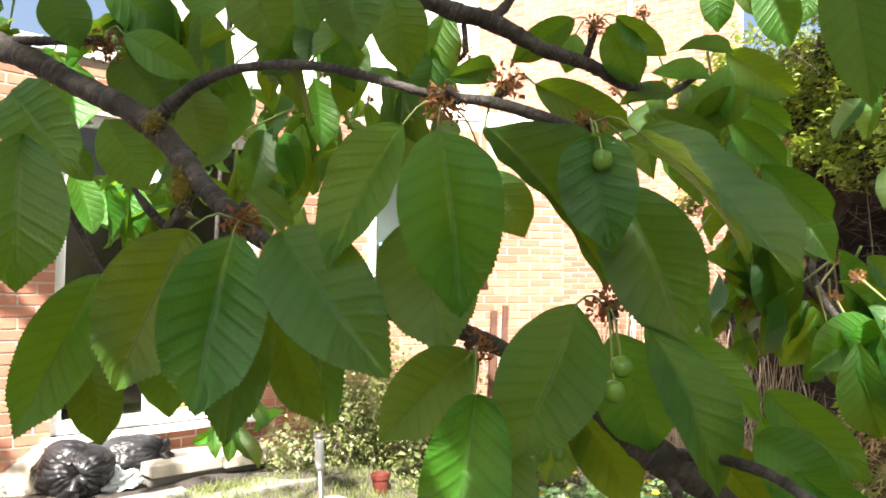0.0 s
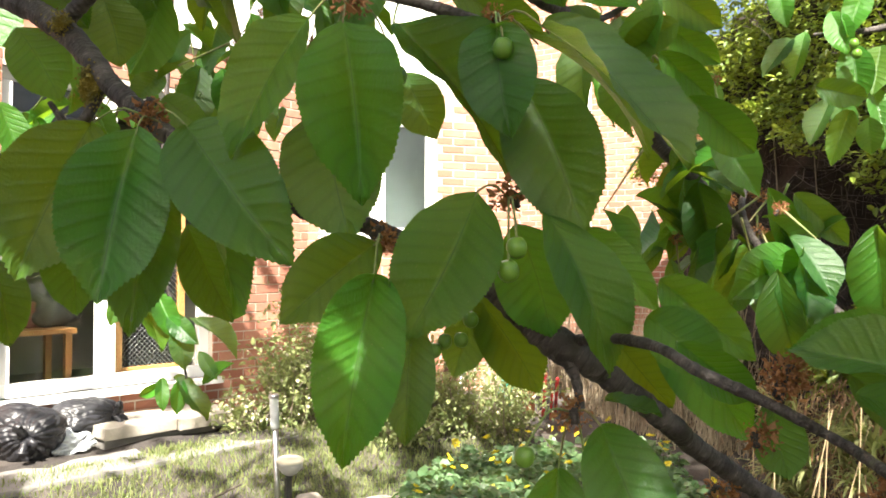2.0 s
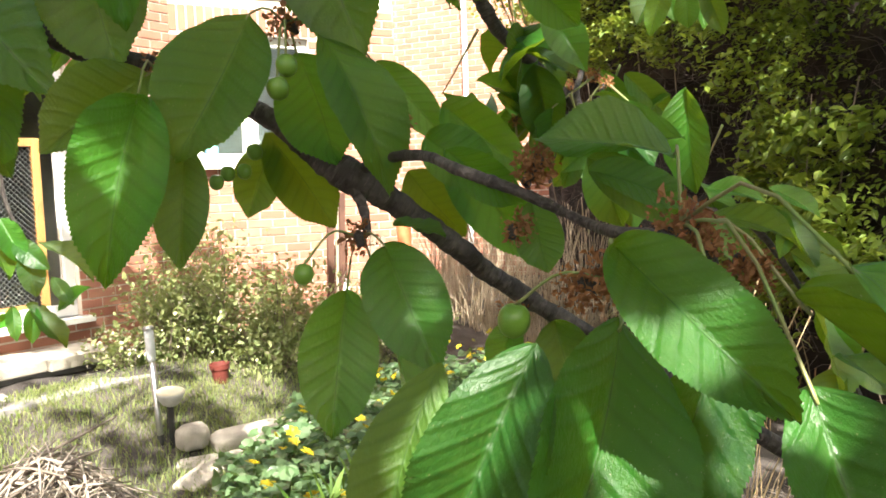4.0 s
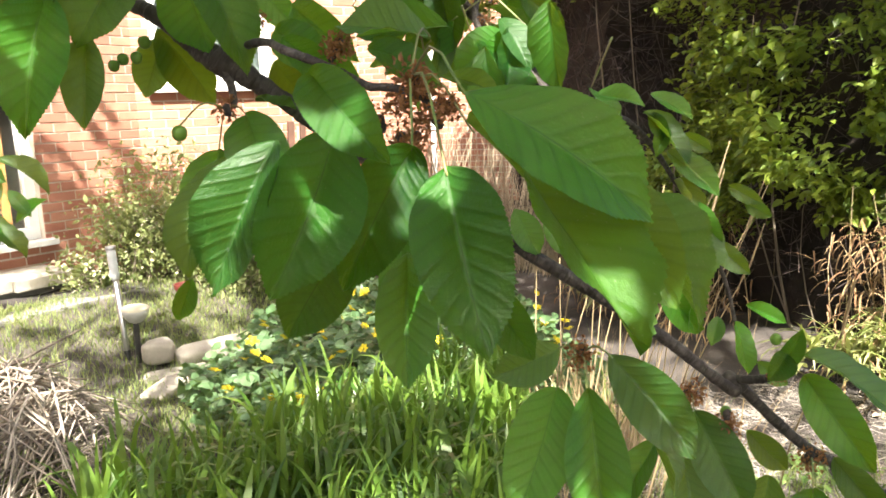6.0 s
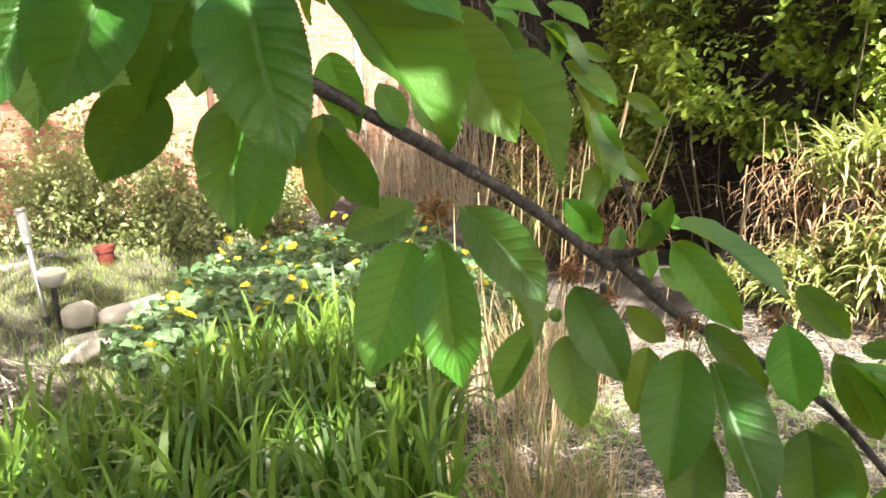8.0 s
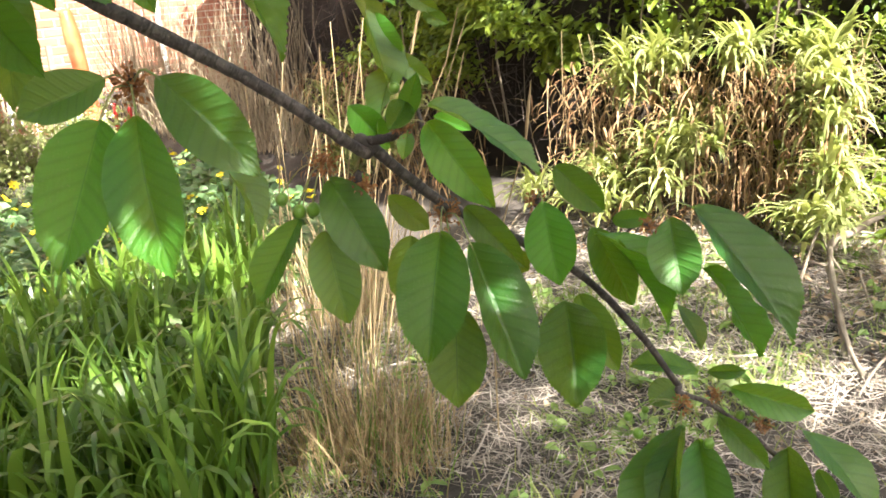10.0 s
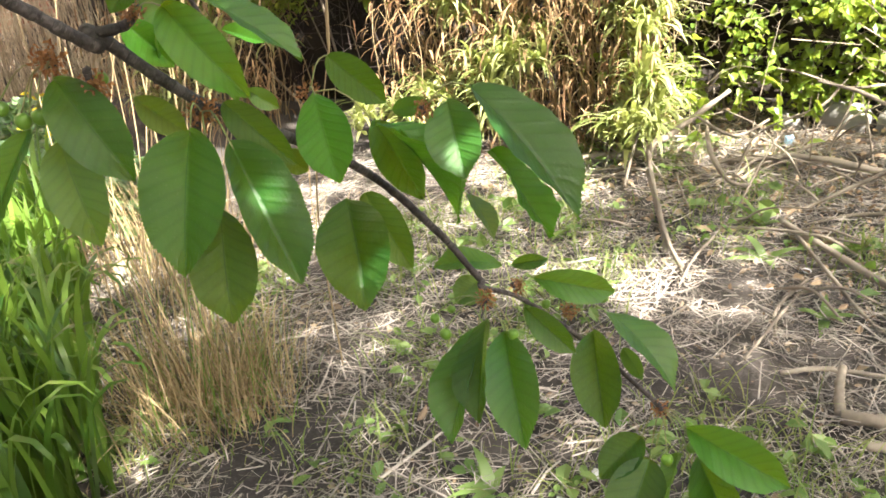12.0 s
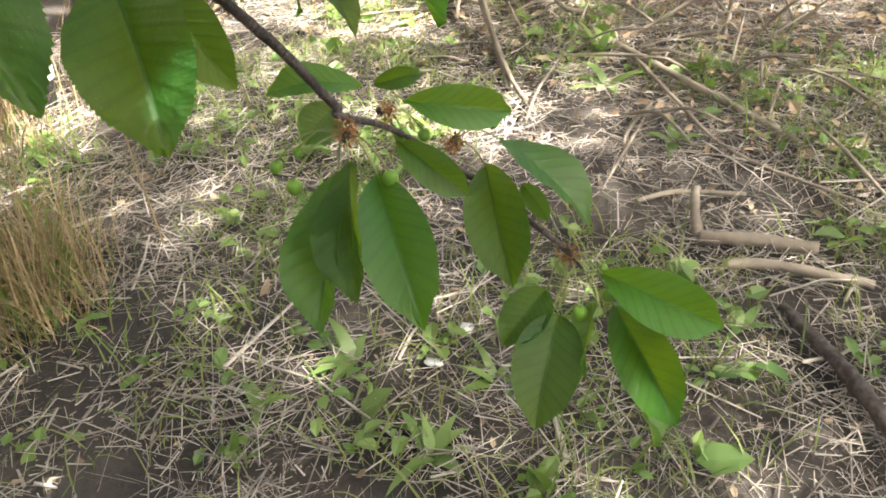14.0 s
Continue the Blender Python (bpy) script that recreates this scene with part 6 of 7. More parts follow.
def litter():
    rng = np.random.default_rng(91)

    def strewn(m, x0, y0, y1):
        xy = np.column_stack([rng.uniform(x0, 4.0, m), rng.uniform(y0, y1, m)])
        bare = np.array([noise.noise((x * 3.5, y * 3.5, 8)) + 0.6 * noise.noise((x * 11, y * 11, 3)) for x, y in xy])
        return xy[(xy[:, 0] > 0.5 + 0.22 * (xy[:, 1] - 1.3)) & (bare + rng.uniform(-0.4, 0.4, m) > -0.30)]
    for label, m, reach, thick, bends in (("fine dry grass and straw scattered on the soil", 76000, 0.021, 0.00030, 1), ("scattered dry stalks on the soil", 7000, 0.048, 0.00052, 2)):
        xy = strewn(m, 0.45, -0.9, 3.2)
        n = len(xy)
        ang = rng.uniform(0, 6.28, n)
        length = rng.gamma(2.2, reach, n)
        a = grounded(xy, 0.003) + np.column_stack([np.zeros((n, 2)), rng.uniform(0, 0.024, n)])
        b = a + np.column_stack([np.cos(ang) * length, np.sin(ang) * length, rng.normal(0, 0.010, n)])
        me = rods("litter", a, b, rng.gamma(3, thick, n), 0.05, bends, 3, 0.7)
        me.materials.append(LITTER)
        tagged(new("straw_litter", me), label, "litter", kind="stuff")
    m = 13000
    xy = strewn(m, 0.5, -0.9, 2.8)
    m = len(xy)
    me = small_leaves("chips", grounded(xy, 0.010), rng.normal(0, 1, (m, 3)) * np.array([1, 1, 0.4]), rng.normal(0, 0.5, (m, 3)) + np.array([0, 0, 1.0]), rng.gamma(2.5, 0.0048, m), 0.5)
    me.materials.append(DRYLEAF)
    tagged(new("leaf_litter", me), "small brown dry leaves and chips on the soil", "litter", kind="stuff")
    m = 5200
    xy = np.column_stack([2.3 + 1.9 * rng.uniform(0, 1, m) ** 0.7, rng.uniform(-0.4, 2.9, m)])
    me = small_leaves("brown_leaves", grounded(xy, 0.012) + np.column_stack([np.zeros((m, 2)), rng.uniform(0, 0.02, m)]), rng.normal(0, 1, (m, 3)) * np.array([1, 1, 0.5]), rng.normal(0, 0.6, (m, 3)) + np.array([0, 0, 1.0]), rng.gamma(4, 0.0058, m), 0.5)
    me.materials.append(FALLEN)
    tagged(new("fallen_leaves", me), "curled orange-brown dead leaves towards the hedge", "litter", kind="stuff")
    k = 560
    c = np.column_stack([rng.uniform(0.6, 3.6, k), rng.uniform(-0.6, 2.4, k)])
    c = c[np.array([noise.noise((x * 1.6, y * 1.6, 2)) for x, y in c]) + rng.uniform(-0.3, 0.3, k) > 0.02]
    each = 8
    p = np.repeat(c, each, 0) + rng.normal(0, 0.028, (len(c) * each, 2))
    q = len(p)
    me = small_leaves("weeds", grounded(p, 0.0) + np.column_stack([np.zeros((q, 2)), rng.uniform(0.01, 0.05, q)]), rng.normal(0, 1, (q, 3)) * np.array([1, 1, 0.3]), rng.normal(0, 0.4, (q, 3)) + np.array([0, 0, 1.0]), rng.gamma(4, 0.0075, q), 0.6)
    me.materials.append(WEED)
    tagged(new("weeds", me), "small green weeds scattered over the soil", "weeds", kind="stuff")
    g = 9000
    cl = c[rng.integers(0, len(c), g)] + rng.normal(0, 0.07, (g, 2))
    me = blades("grass", grounded(cl), rng.normal(0, 1, (g, 2)), rng.gamma(3, 0.028, g), rng.uniform(0.002, 0.0055, g), rng.uniform(0.5, 2.4, g), 4)
    me.materials.append(GRASS)
    tagged(new("sparse_grass", me), "sparse thin grass between the litter", "grass", kind="stuff")
    for x, y, wide in ((1.24, 0.88, 0.09), (1.15, 0.62, 0.10), (1.35, 0.62, 0.08), (1.55, 1.35, 0.08), (2.05, 1.30, 0.10), (2.62, 1.05, 0.12), (2.85, 1.20, 0.12), (1.75, 0.30, 0.07), (1.05, 0.95, 0.07), (2.35, 0.72, 0.09)):
        base = Vector((x, y, float(ground_z(x, y))))
        w = thing("broad_weed", "low green weed with a rosette of pointed leaves", "weed", "broad weeds in the litter", at=Matrix.Translation(base))
        m = 9
        a = rng.uniform(0, 6.28, m)
        for k in range(m):
            me = blades("leaf", np.zeros((1, 3)), np.array([[math.cos(a[k]), math.sin(a[k])]]), np.array([wide * rng.uniform(0.7, 1.4)]), np.array([wide * rng.uniform(0.22, 0.34)]), np.array([rng.uniform(0.5, 1.6)]), 6, np.array([rng.uniform(0.4, 1.2)]))
            part("leaf", me, WEED, w)


LITTER = stuff_mat("grey_straw", (0.27, 0.23, 0.195), (0.12, 0.099, 0.085), (0.54, 0.485, 0.425), 6, 80, 0.85, 0.0, island=True)
DRYLEAF = stuff_mat("dry_leaf", (0.22, 0.155, 0.10), (0.14, 0.09, 0.06), (0.38, 0.30, 0.21), 8, 60, 0.9, 0.0, island=True)
FALLEN = stuff_mat("fallen_leaf", (0.23, 0.145, 0.085), (0.13, 0.078, 0.048), (0.38, 0.29, 0.19), 8, 60, 0.85, 0.0, island=True)
WEED = stuff_mat("weed_leaf", (0.09, 0.16, 0.045), (0.06, 0.12, 0.03), (0.17, 0.24, 0.07), 6, 50, 0.5, 0.0, island=True, thin=0.25)
litter()


def blob(name, size, seed, rough=0.12, sub=3, square=1.0):
    bm = bmesh.new()
    bmesh.ops.create_icosphere(bm, subdivisions=sub, radius=0.5)
    for v in bm.verts:
        v.co = Vector([math.copysign(0.5 * abs(2 * c) ** square, c) for c in v.co])
        n = 1 + rough * (noise.noise(v.co * 3 + Vector((seed, 0, 0))) + 0.5 * noise.noise(v.co * 8 + Vector((0, seed, 0))))
        v.co = Vector((v.co.x * size[0] * n, v.co.y * size[1] * n, max(-0.42, v.co.z) * size[2] * n))
    for f in bm.faces:
        f.smooth = True
    return bm


def stick(points, label="dead bleached branch lying on the litter", name="fallen_branch", material=None, rough=0.22):
    ob = part(name, tube(name, points, 26, 8, rough), material or DEADWOOD, None)
    tagged(ob, label, "branch", "fallen branches")


stick([(2.330, 1.153, 0.012, 0.009), (2.489, 1.346, 0.040, 0.009), (2.731, 1.576, 0.080, 0.010), (2.937, 1.760, 0.160, 0.013), (3.058, 1.753, 0.190, 0.014), (3.210, 1.737, 0.240, 0.013), (3.372, 1.680, 0.320, 0.010)], "thick pale broken branch propped on the litter", rough=0.5)
stick([(2.876, 2.320, 0.020, 0.012), (3.029, 2.144, 0.030, 0.018), (3.120, 1.990, 0.050, 0.018), (3.141, 1.884, 0.090, 0.012)], "pale broken log lying on the litter", rough=0.45)
stick([(3.337, 1.764, 0.180, 0.008), (3.141, 1.609, 0.120, 0.010), (3.061, 1.470, 0.050, 0.010), (3.103, 1.396, 0.030, 0.007)], rough=0.4)
stick([(3.210, 1.737, 0.240, 0.006), (3.251, 1.573, 0.170, 0.007), (3.451, 1.528, 0.200, 0.005)])
stick([(2.773, 1.758, 0.050, 0.006), (2.918, 1.831, 0.140, 0.006), (3.081, 1.901, 0.260, 0.004)])
stick([(3.736, 1.643, 0.100, 0.007), (3.703, 1.451, 0.200, 0.007), (3.835, 1.406, 0.300, 0.004)])
stick([(3.662, 1.650, 0.360, 0.004), (3.733, 1.557, 0.330, 0.005), (3.774, 1.374, 0.280, 0.006), (3.886, 1.267, 0.280, 0.006)])
stick([(3.397, 1.422, 0.060, 0.006), (3.679, 1.357, 0.120, 0.006), (3.808, 1.346, 0.300, 0.004)])
stick([(3.700, 1.611, 0.550, 0.010), (3.922, 1.603, 0.550, 0.016), (4.091, 1.398, 0.580, 0.020)])
TW = random.Random(23)
for k in range(46):
    x, y = TW.uniform(2.75, 4.2), TW.uniform(0.6, 2.3)
    a, n, z = TW.uniform(0, 6.28), TW.uniform(0.15, 0.45), float(ground_z(x, y))
    h = TW.uniform(0.03, 0.30)
    stick([(x, y, z + 0.01, 0.004), (x + math.cos(a) * n * 0.4 + TW.uniform(-0.05, 0.05), y + math.sin(a) * n * 0.4, z + h * 0.7, 0.004), (x + math.cos(a) * n, y + math.sin(a) * n, z + h, 0.002)], "thin bent dead twig under the hedge", "dead_twig", DEADWOOD)


def sprig(x, y, z, count, size, seed):
    """A thin shoot with yellow-green leaves, growing from the hedge's foot."""
    rng = np.random.default_rng(seed)
    g = float(ground_z(x, y))
    top = Vector((rng.normal(0, 0.06), rng.normal(0, 0.06), z))
    t = thing("hedge_shoot", "thin shoot with fresh yellow-green leaves at the hedge foot", "shoot", "shoots at the hedge foot", at=Matrix.Translation((x, y, g)))
    part("stem", tube("stem", [(0, 0, -0.01, 0.003), (top.x * 0.3, top.y * 0.6, z * 0.5, 0.0025), (*top, 0.001)], 10, 5), TWIG, t)
    for k in range(count):
        f = rng.uniform(0.35, 1.0)
        c = np.array([[top.x * f, top.y * f, z * f]])
        part("leaf", small_leaves("leaf", c, rng.normal(0, 1, (1, 3)) * np.array([1, 1, 0.4]), rng.normal(0, 0.4, (1, 3)) + np.array([0, -0.3, 0.9]), np.array([size * rng.uniform(0.7, 1.2)]), 0.55), SHOOT, t)


SHOOT = stuff_mat("fresh_leaf", (0.16, 0.24, 0.03), (0.12, 0.20, 0.025), None, 8, 50, 0.4, 0.0, thin=0.35, thin_colour=(0.5, 0.6, 0.06))
for k in range(30):
    sprig(TW.uniform(3.25, 4.15), TW.uniform(1.1, 2.6), TW.uniform(0.2, 0.6), 9, 0.075, 300 + k)
for x, y, sx, sy, sz in ((4.05, 1.50, 0.22, 0.13, 0.14), (3.95, 1.72, 0.12, 0.10, 0.08), (4.12, 1.30, 0.15, 0.12, 0.11)):
    ob = part("rubble_block", blob("rubble_block", (sx, sy, sz), x * 7, 0.25, 3, 0.6), CONCRETE, None, at=pose(x, y, float(ground_z(x, y)) + 0.38 * sz, 5, -8, x * 200))
    tagged(ob, "pale lump of rubble under the hedge", "rubble", "rubble under the hedge")
bm = blob("plastic_scrap", (0.07, 0.04, 0.05), 3.3, 0.6, 3)
tagged(part("plastic_scrap", bm, stuff_mat("blue_plastic", (0.25, 0.45, 0.7), (0.4, 0.55, 0.75), None, 20, 80, 0.4, 0.0), None, at=pose(3.72, 1.58, float(ground_z(3.72, 1.58)) + 0.02, 20, 30, 10)), "crumpled scrap of blue plastic under the hedge", "scrap")
stick([(3.095, 0.863, 0.02, 0.008), (3.2, 0.88, 0.2, 0.010), (3.267, 0.902, 0.33, 0.010), (3.32, 0.854, 0.42, 0.005)], rough=0.5)
stick([(3.25, 0.9, 0.33, 0.008), (3.2, 1.05, 0.42, 0.007), (3.15, 1.2, 0.46, 0.004)])
stick([(3.2, 0.88, 0.2, 0.008), (3.12, 1.0, 0.12, 0.008), (2.98, 1.12, 0.04, 0.006)])
stick([(3.09, 0.87, 0.05, 0.008), (3.05, 1.0, 0.02, 0.007), (2.9, 1.08, 0.015, 0.004)])
stick([(1.955, 0.479, 0.022, 0.017), (2.0, 0.39, 0.024, 0.016), (2.05, 0.25, 0.02, 0.015)], "short bleached log on the ground")
stick([(1.955, 0.479, 0.022, 0.014), (2.03, 0.52, 0.03, 0.012), (2.117, 0.556, 0.04, 0.010)], "short bleached stick against the log")
stick([(1.90, 0.40, 0.015, 0.011), (1.95, 0.30, 0.018, 0.012), (1.99, 0.12, 0.015, 0.010)], "short bleached log on the ground")
stick([(1.82, 0.25, 0.02, 0.012), (1.72, 0.12, 0.02, 0.015), (1.62, 0.015, 0.02, 0.016), (1.45, -0.15, 0.02, 0.014)], "dark dead branch on the soil", "fallen_branch", BARK)
stick([(2.87, 1.144, 0.03, 0.010), (2.72, 0.88, 0.035, 0.012), (2.53, 0.511, 0.03, 0.010), (2.45, 0.35, 0.02, 0.007)])
stick([(2.80, 1.05, 0.03, 0.006), (2.55, 0.8, 0.04, 0.006), (2.35, 0.55, 0.03, 0.005), (2.28, 0.2, 0.02, 0.004)])
stick([(2.182, 0.767, 0.012, 0.006), (2.30, 0.83, 0.03, 0.006), (2.472, 0.838, 0.05, 0.005)])
stick([(2.04, 0.67, 0.01, 0.007), (2.12, 0.60, 0.015, 0.007), (2.2, 0.46, 0.01, 0.006)])
stick([(2.434, 1.305, 0.012, 0.010), (2.6, 1.45, 0.03, 0.011), (2.864, 1.711, 0.10, 0.010)])
stick([(3.3, 1.7, 0.02, 0.010), (3.42, 1.35, 0.07, 0.013), (3.46, 1.0, 0.06, 0.012), (3.55, 0.7, 0.10, 0.012), (3.6, 0.1, 0.05, 0.010)], "crooked grey dead branch under the hedge", rough=0.6)
RS = random.Random(17)
for k in range(64):
    x, y, a = RS.uniform(1.5, 3.8) ** 0.5 * 3.8 ** 0.5, RS.uniform(-0.5, 2.0), RS.uniform(0, 6.28)
    n = RS.uniform(0.15, 0.5)
    z = float(ground_z(x, y)) + 0.015
    stick([(x, y, z, 0.005), (x + math.cos(a) * n * 0.5 + RS.uniform(-0.03, 0.03), y + math.sin(a) * n * 0.5, z + RS.uniform(0.01, 0.06), 0.005), (x + math.cos(a) * n, y + math.sin(a) * n, z + RS.uniform(0, 0.05), 0.003)], "thin dry stick on the ground", "dry_stick")


def brush_pile():
    rng = np.random.default_rng(101)
    pile = thing("brush_pile", "heap of dry hollow stems on the lawn", "pile", at=Matrix.Translation((-1.09, 3.14, 0.0)))

    def dome(x, y):
        return 0.42 * max(0.0, 1 - (abs(x / 0.34) ** 2 + abs(y / 0.46) ** 2)) ** 0.8
    for k in range(210):
        r, a = rng.uniform(0, 1) ** 0.55, rng.uniform(0, 6.28)
        x, y = r * 0.32 * math.cos(a), r * 0.44 * math.sin(a)
        th = rng.normal(1.25, 0.28) if k % 4 else rng.normal(2.2, 0.5)
        half = rng.uniform(0.12, 0.34)
        dx, dy = half * math.cos(th), half * math.sin(th)
        up = rng.uniform(0.45, 1.0) if k % 2 else 1.0
        a, m, b = [np.array([x + u * dx, y + u * dy, dome(x + u * dx * 0.7, y + u * dy * 0.7) * up + 0.012]) for u in (-1, 0, 1)]
        m = 0.3 * m + 0.35 * (a + b) + np.array([0, 0, 0.02]) + rng.normal(0, 0.008, 3)
        thick = rng.uniform(0.0028, 0.0058)
        part("dry_stem", tube("dry_stem", [(*a, thick), (*m, thick), (*(b + np.array([0, 0, rng.uniform(-0.01, 0.05)])), thick * 0.7)], 6, 6), DEADSTEM if k % 5 else TWIG, pile)
    k = 260
    r, a = rng.uniform(0, 1, k) ** 0.6, rng.uniform(0, 6.28, k)
    c = np.column_stack([r * 0.36 * np.cos(a), r * 0.5 * np.sin(a), 0.26 * (1 - r ** 1.5) * rng.uniform(0.1, 1.0, k) + 0.012])
    th = rng.normal(1.1, 0.7, k)
    d = np.column_stack([np.cos(th), np.sin(th), rng.normal(0, 0.12, k)]) * rng.uniform(0.05, 0.2, (k, 1))
    part("fine_straw", rods("fine_straw", c - d, c + d, rng.uniform(0.001, 0.0025, k), 0.05), DEADSTEM, pile)
    part("dry_stem", tube("dry_stem", [(-0.36, -0.20, 0.30, 0.007), (0.0, 0.10, 0.43, 0.007), (0.20, 0.30, 0.50, 0.004)], 12, 6), DEADSTEM, pile, "long pale stick leaning over the heap")


DEADSTEM = stuff_mat("bleached_stem", (0.30, 0.245, 0.195), (0.17, 0.135, 0.105), (0.43, 0.37, 0.31), 8, 120, 0.85, 0.001)
brush_pile()


for x, y, sx, sy, sz, turn, square in ((-0.79, 4.45, 0.18, 0.16, 0.15, 0, 0.7), (-0.49, 4.50, 0.42, 0.20, 0.10, 24, 0.45), (-0.12, 4.72, 0.34, 0.22, 0.09, 32, 0.45), (0.20, 4.98, 0.30, 0.2, 0.08, 40, 0.45), (-0.66, 3.98, 0.17, 0.34, 0.05, -20, 0.4), (-0.72, 4.22, 0.22, 0.16, 0.03, 10, 0.4), (-0.55, 4.28, 0.14, 0.10, 0.03, 40, 0.5), (0.95, 3.1, 0.13, 0.10, 0.09, 20, 0.8), (1.05, 2.75, 0.10, 0.08, 0.06, 60, 0.8)):
    ob = part("stone", blob("stone", (sx, sy, sz), x * 9 + y, 0.08, 4, square), STONE, None, at=pose(x, y, float(ground_z(x, y)) + 0.40 * sz, 2, -2, turn))
    tagged(ob, "pale worn edging stone beside the flower bed", "stone", "edging stones")


def garden_lights():
    z = float(ground_z(-0.905, 4.46))
    lamp = thing("solar_lamp", "small solar garden lamp with a cream top on a black stake", "lamp", at=pose(-0.905, 4.46, z, 3, 2, 0))
    part("stake", lathe("stake", [(0.001, -0.05), (0.016, -0.02), (0.017, 0.22), (0.02, 0.235), (0.001, 0.236)], 14), BLACK, lamp)
    part("bowl", lathe("bowl", [(0.018, 0.23), (0.045, 0.245), (0.07, 0.28), (0.077, 0.305), (0.077, 0.312), (0.001, 0.312)], 24), stuff_mat("frosted_cup", (0.5, 0.5, 0.48), (0.42, 0.42, 0.4), None, 20, 80, 0.4, 0.0), lamp, "grey translucent bowl")
    part("cap", lathe("cap", [(0.078, 0.312), (0.079, 0.318), (0.070, 0.326), (0.03, 0.33), (0.001, 0.33)], 24), CREAM, lamp, "flat cream cap")
    for x, y, rx, ry, h in ((-0.97, 4.48, 0, -2.5, 0.67), (0.02, 6.36, 6, 9, 0.55)):
        z = float(ground_z(x, y))
        post = thing("stake_light", "slim metal stake light standing in the garden", "lamp", "stake lights", at=pose(x, y, z, rx, ry, 0))
        part("pole", lathe("pole", [(0.001, -0.06), (0.012, -0.02), (0.017, 0.05), (0.017, h * 0.70), (0.001, h * 0.701)], 14), STEEL, post)
        part("foot", lathe("foot", [(0.019, -0.01), (0.019, 0.045), (0.017, 0.05)], 14), BLACK, post)
        part("tube", lathe("tube", [(0.001, h * 0.70), (0.024, h * 0.705), (0.026, h * 0.75), (0.026, h * 0.97), (0.001, h * 0.972)], 16), stuff_mat("clear_tube", (0.62, 0.64, 0.64), (0.5, 0.52, 0.52), None, 20, 80, 0.15, 0.0), post, "clear plastic tube")
        part("cap", lathe("cap", [(0.03, h * 0.97), (0.031, h * 0.985), (0.027, h), (0.001, h)], 16), STEEL, post)


garden_lights()


def pots():
    pot = thing("plant_pot", "small terracotta plant pot under the shrubs", "pot", at=pose(-0.78, 5.42, float(ground_z(-0.78, 5.42)) - 0.01, 2, -2, 0))
    part("body", lathe("body", [(0.001, 0.0), (0.046, 0.0), (0.060, 0.11), (0.054, 0.11), (0.05, 0.095), (0.001, 0.092)], 36, False), CLAY, pot)
    part("rim", lathe("rim", [(0.059, 0.105), (0.066, 0.105), (0.069, 0.14), (0.062, 0.14), (0.058, 0.105)], 36, False), CLAY, pot)
    dark = thing("nursery_pot", "small black plastic pot with a white rim", "pot", at=pose(1.57, 2.61, float(ground_z(1.57, 2.61)) - 0.005, 3, 2, 0))
    part("body", lathe("body", [(0.001, 0.0), (0.042, 0.0), (0.055, 0.12), (0.05, 0.12), (0.046, 0.10), (0.001, 0.098)], 28, False), BLACK, dark)
    part("rim", lathe("rim", [(0.054, 0.115), (0.060, 0.115), (0.062, 0.15), (0.056, 0.15), (0.053, 0.115)], 28, False), UPVC, dark, "white rim")
    roll = thing("rolled_mat", "rolled orange-red plastic mat standing on end, wrapped in film", "roll", at=pose(0.665, 6.9, float(ground_z(0.665, 6.9)) - 0.01, 0, -3, 0))
    red = stuff_mat("orange_red_sheet", (0.46, 0.09, 0.035), (0.56, 0.16, 0.07), None, 6, 60, 0.4, 0.0)
    prof = [(0.001, 0.0), (0.062, 0.0), (0.066, 0.3), (0.058, 0.62), (0.064, 0.95), (0.05, 1.12), (0.03, 1.15), (0.001, 1.13)]
    part("sheet", lathe("sheet", prof, 18), red, roll)
    part("tie", lathe("tie", [(0.064, 0.55), (0.069, 0.57), (0.067, 0.60)], 18), BLACK, roll)
    for x, y, h, w in ((0.80, 6.95, 0.42, 0.03), (0.92, 7.05, 0.36, 0.028), (0.86, 6.9, 0.3, 0.02)):
        tool = thing("red_tool_handle", "red garden tool handle standing in the bed", "tool", "red tools", at=pose(x, y, float(ground_z(x, y)) - 0.02, 4, 3, 0))
        part("shaft", lathe("shaft", [(0.001, 0), (w * 0.5, 0), (w * 0.5, h * 0.7), (w * 0.62, h * 0.72), (w * 0.6, h * 0.97), (0.001, h)], 12), stuff_mat("red_plastic", (0.55, 0.03, 0.03), (0.45, 0.02, 0.025), None, 8, 60, 0.4, 0.0), tool)
    brown = stuff_mat("dark_brown_wood", (0.085, 0.040, 0.026), (0.13, 0.062, 0.040), None, 6, 70, 0.8, 0.002)
    for x, y, h, w, wood in ((-0.06, 6.86, 1.16, 0.055, brown), (0.04, 6.95, 1.2, 0.05, brown), (0.0, 7.05, 1.1, 0.03, GREYWOOD), (0.31, 7.0, 0.86, 0.05, GREYWOOD), (0.40, 7.05, 0.82, 0.045, GREYWOOD)):
        s = part("wooden_stake", box_bm((w, w * 0.8, h), (0, 0, h / 2), 0.004), wood, None, at=pose(x, y, float(ground_z(x, y)) - 0.03, 1, 2, 20))
        tagged(s, "dark brown wooden stake standing in the bed" if wood is brown else "weathered grey wooden stake standing in the bed", "stake", "wooden stakes")
    sheet = part("crumpled_sheet", blob("crumpled_sheet", (0.13, 0.10, 0.36), 5.3, 0.45, 4, 0.8), stuff_mat("turquoise_plastic", (0.03, 0.34, 0.27), (0.07, 0.46, 0.38), None, 12, 60, 0.4, 0.0), None, at=pose(0.46, 6.8, float(ground_z(0.46, 6.8)) + 0.165, 6, 10, 30))
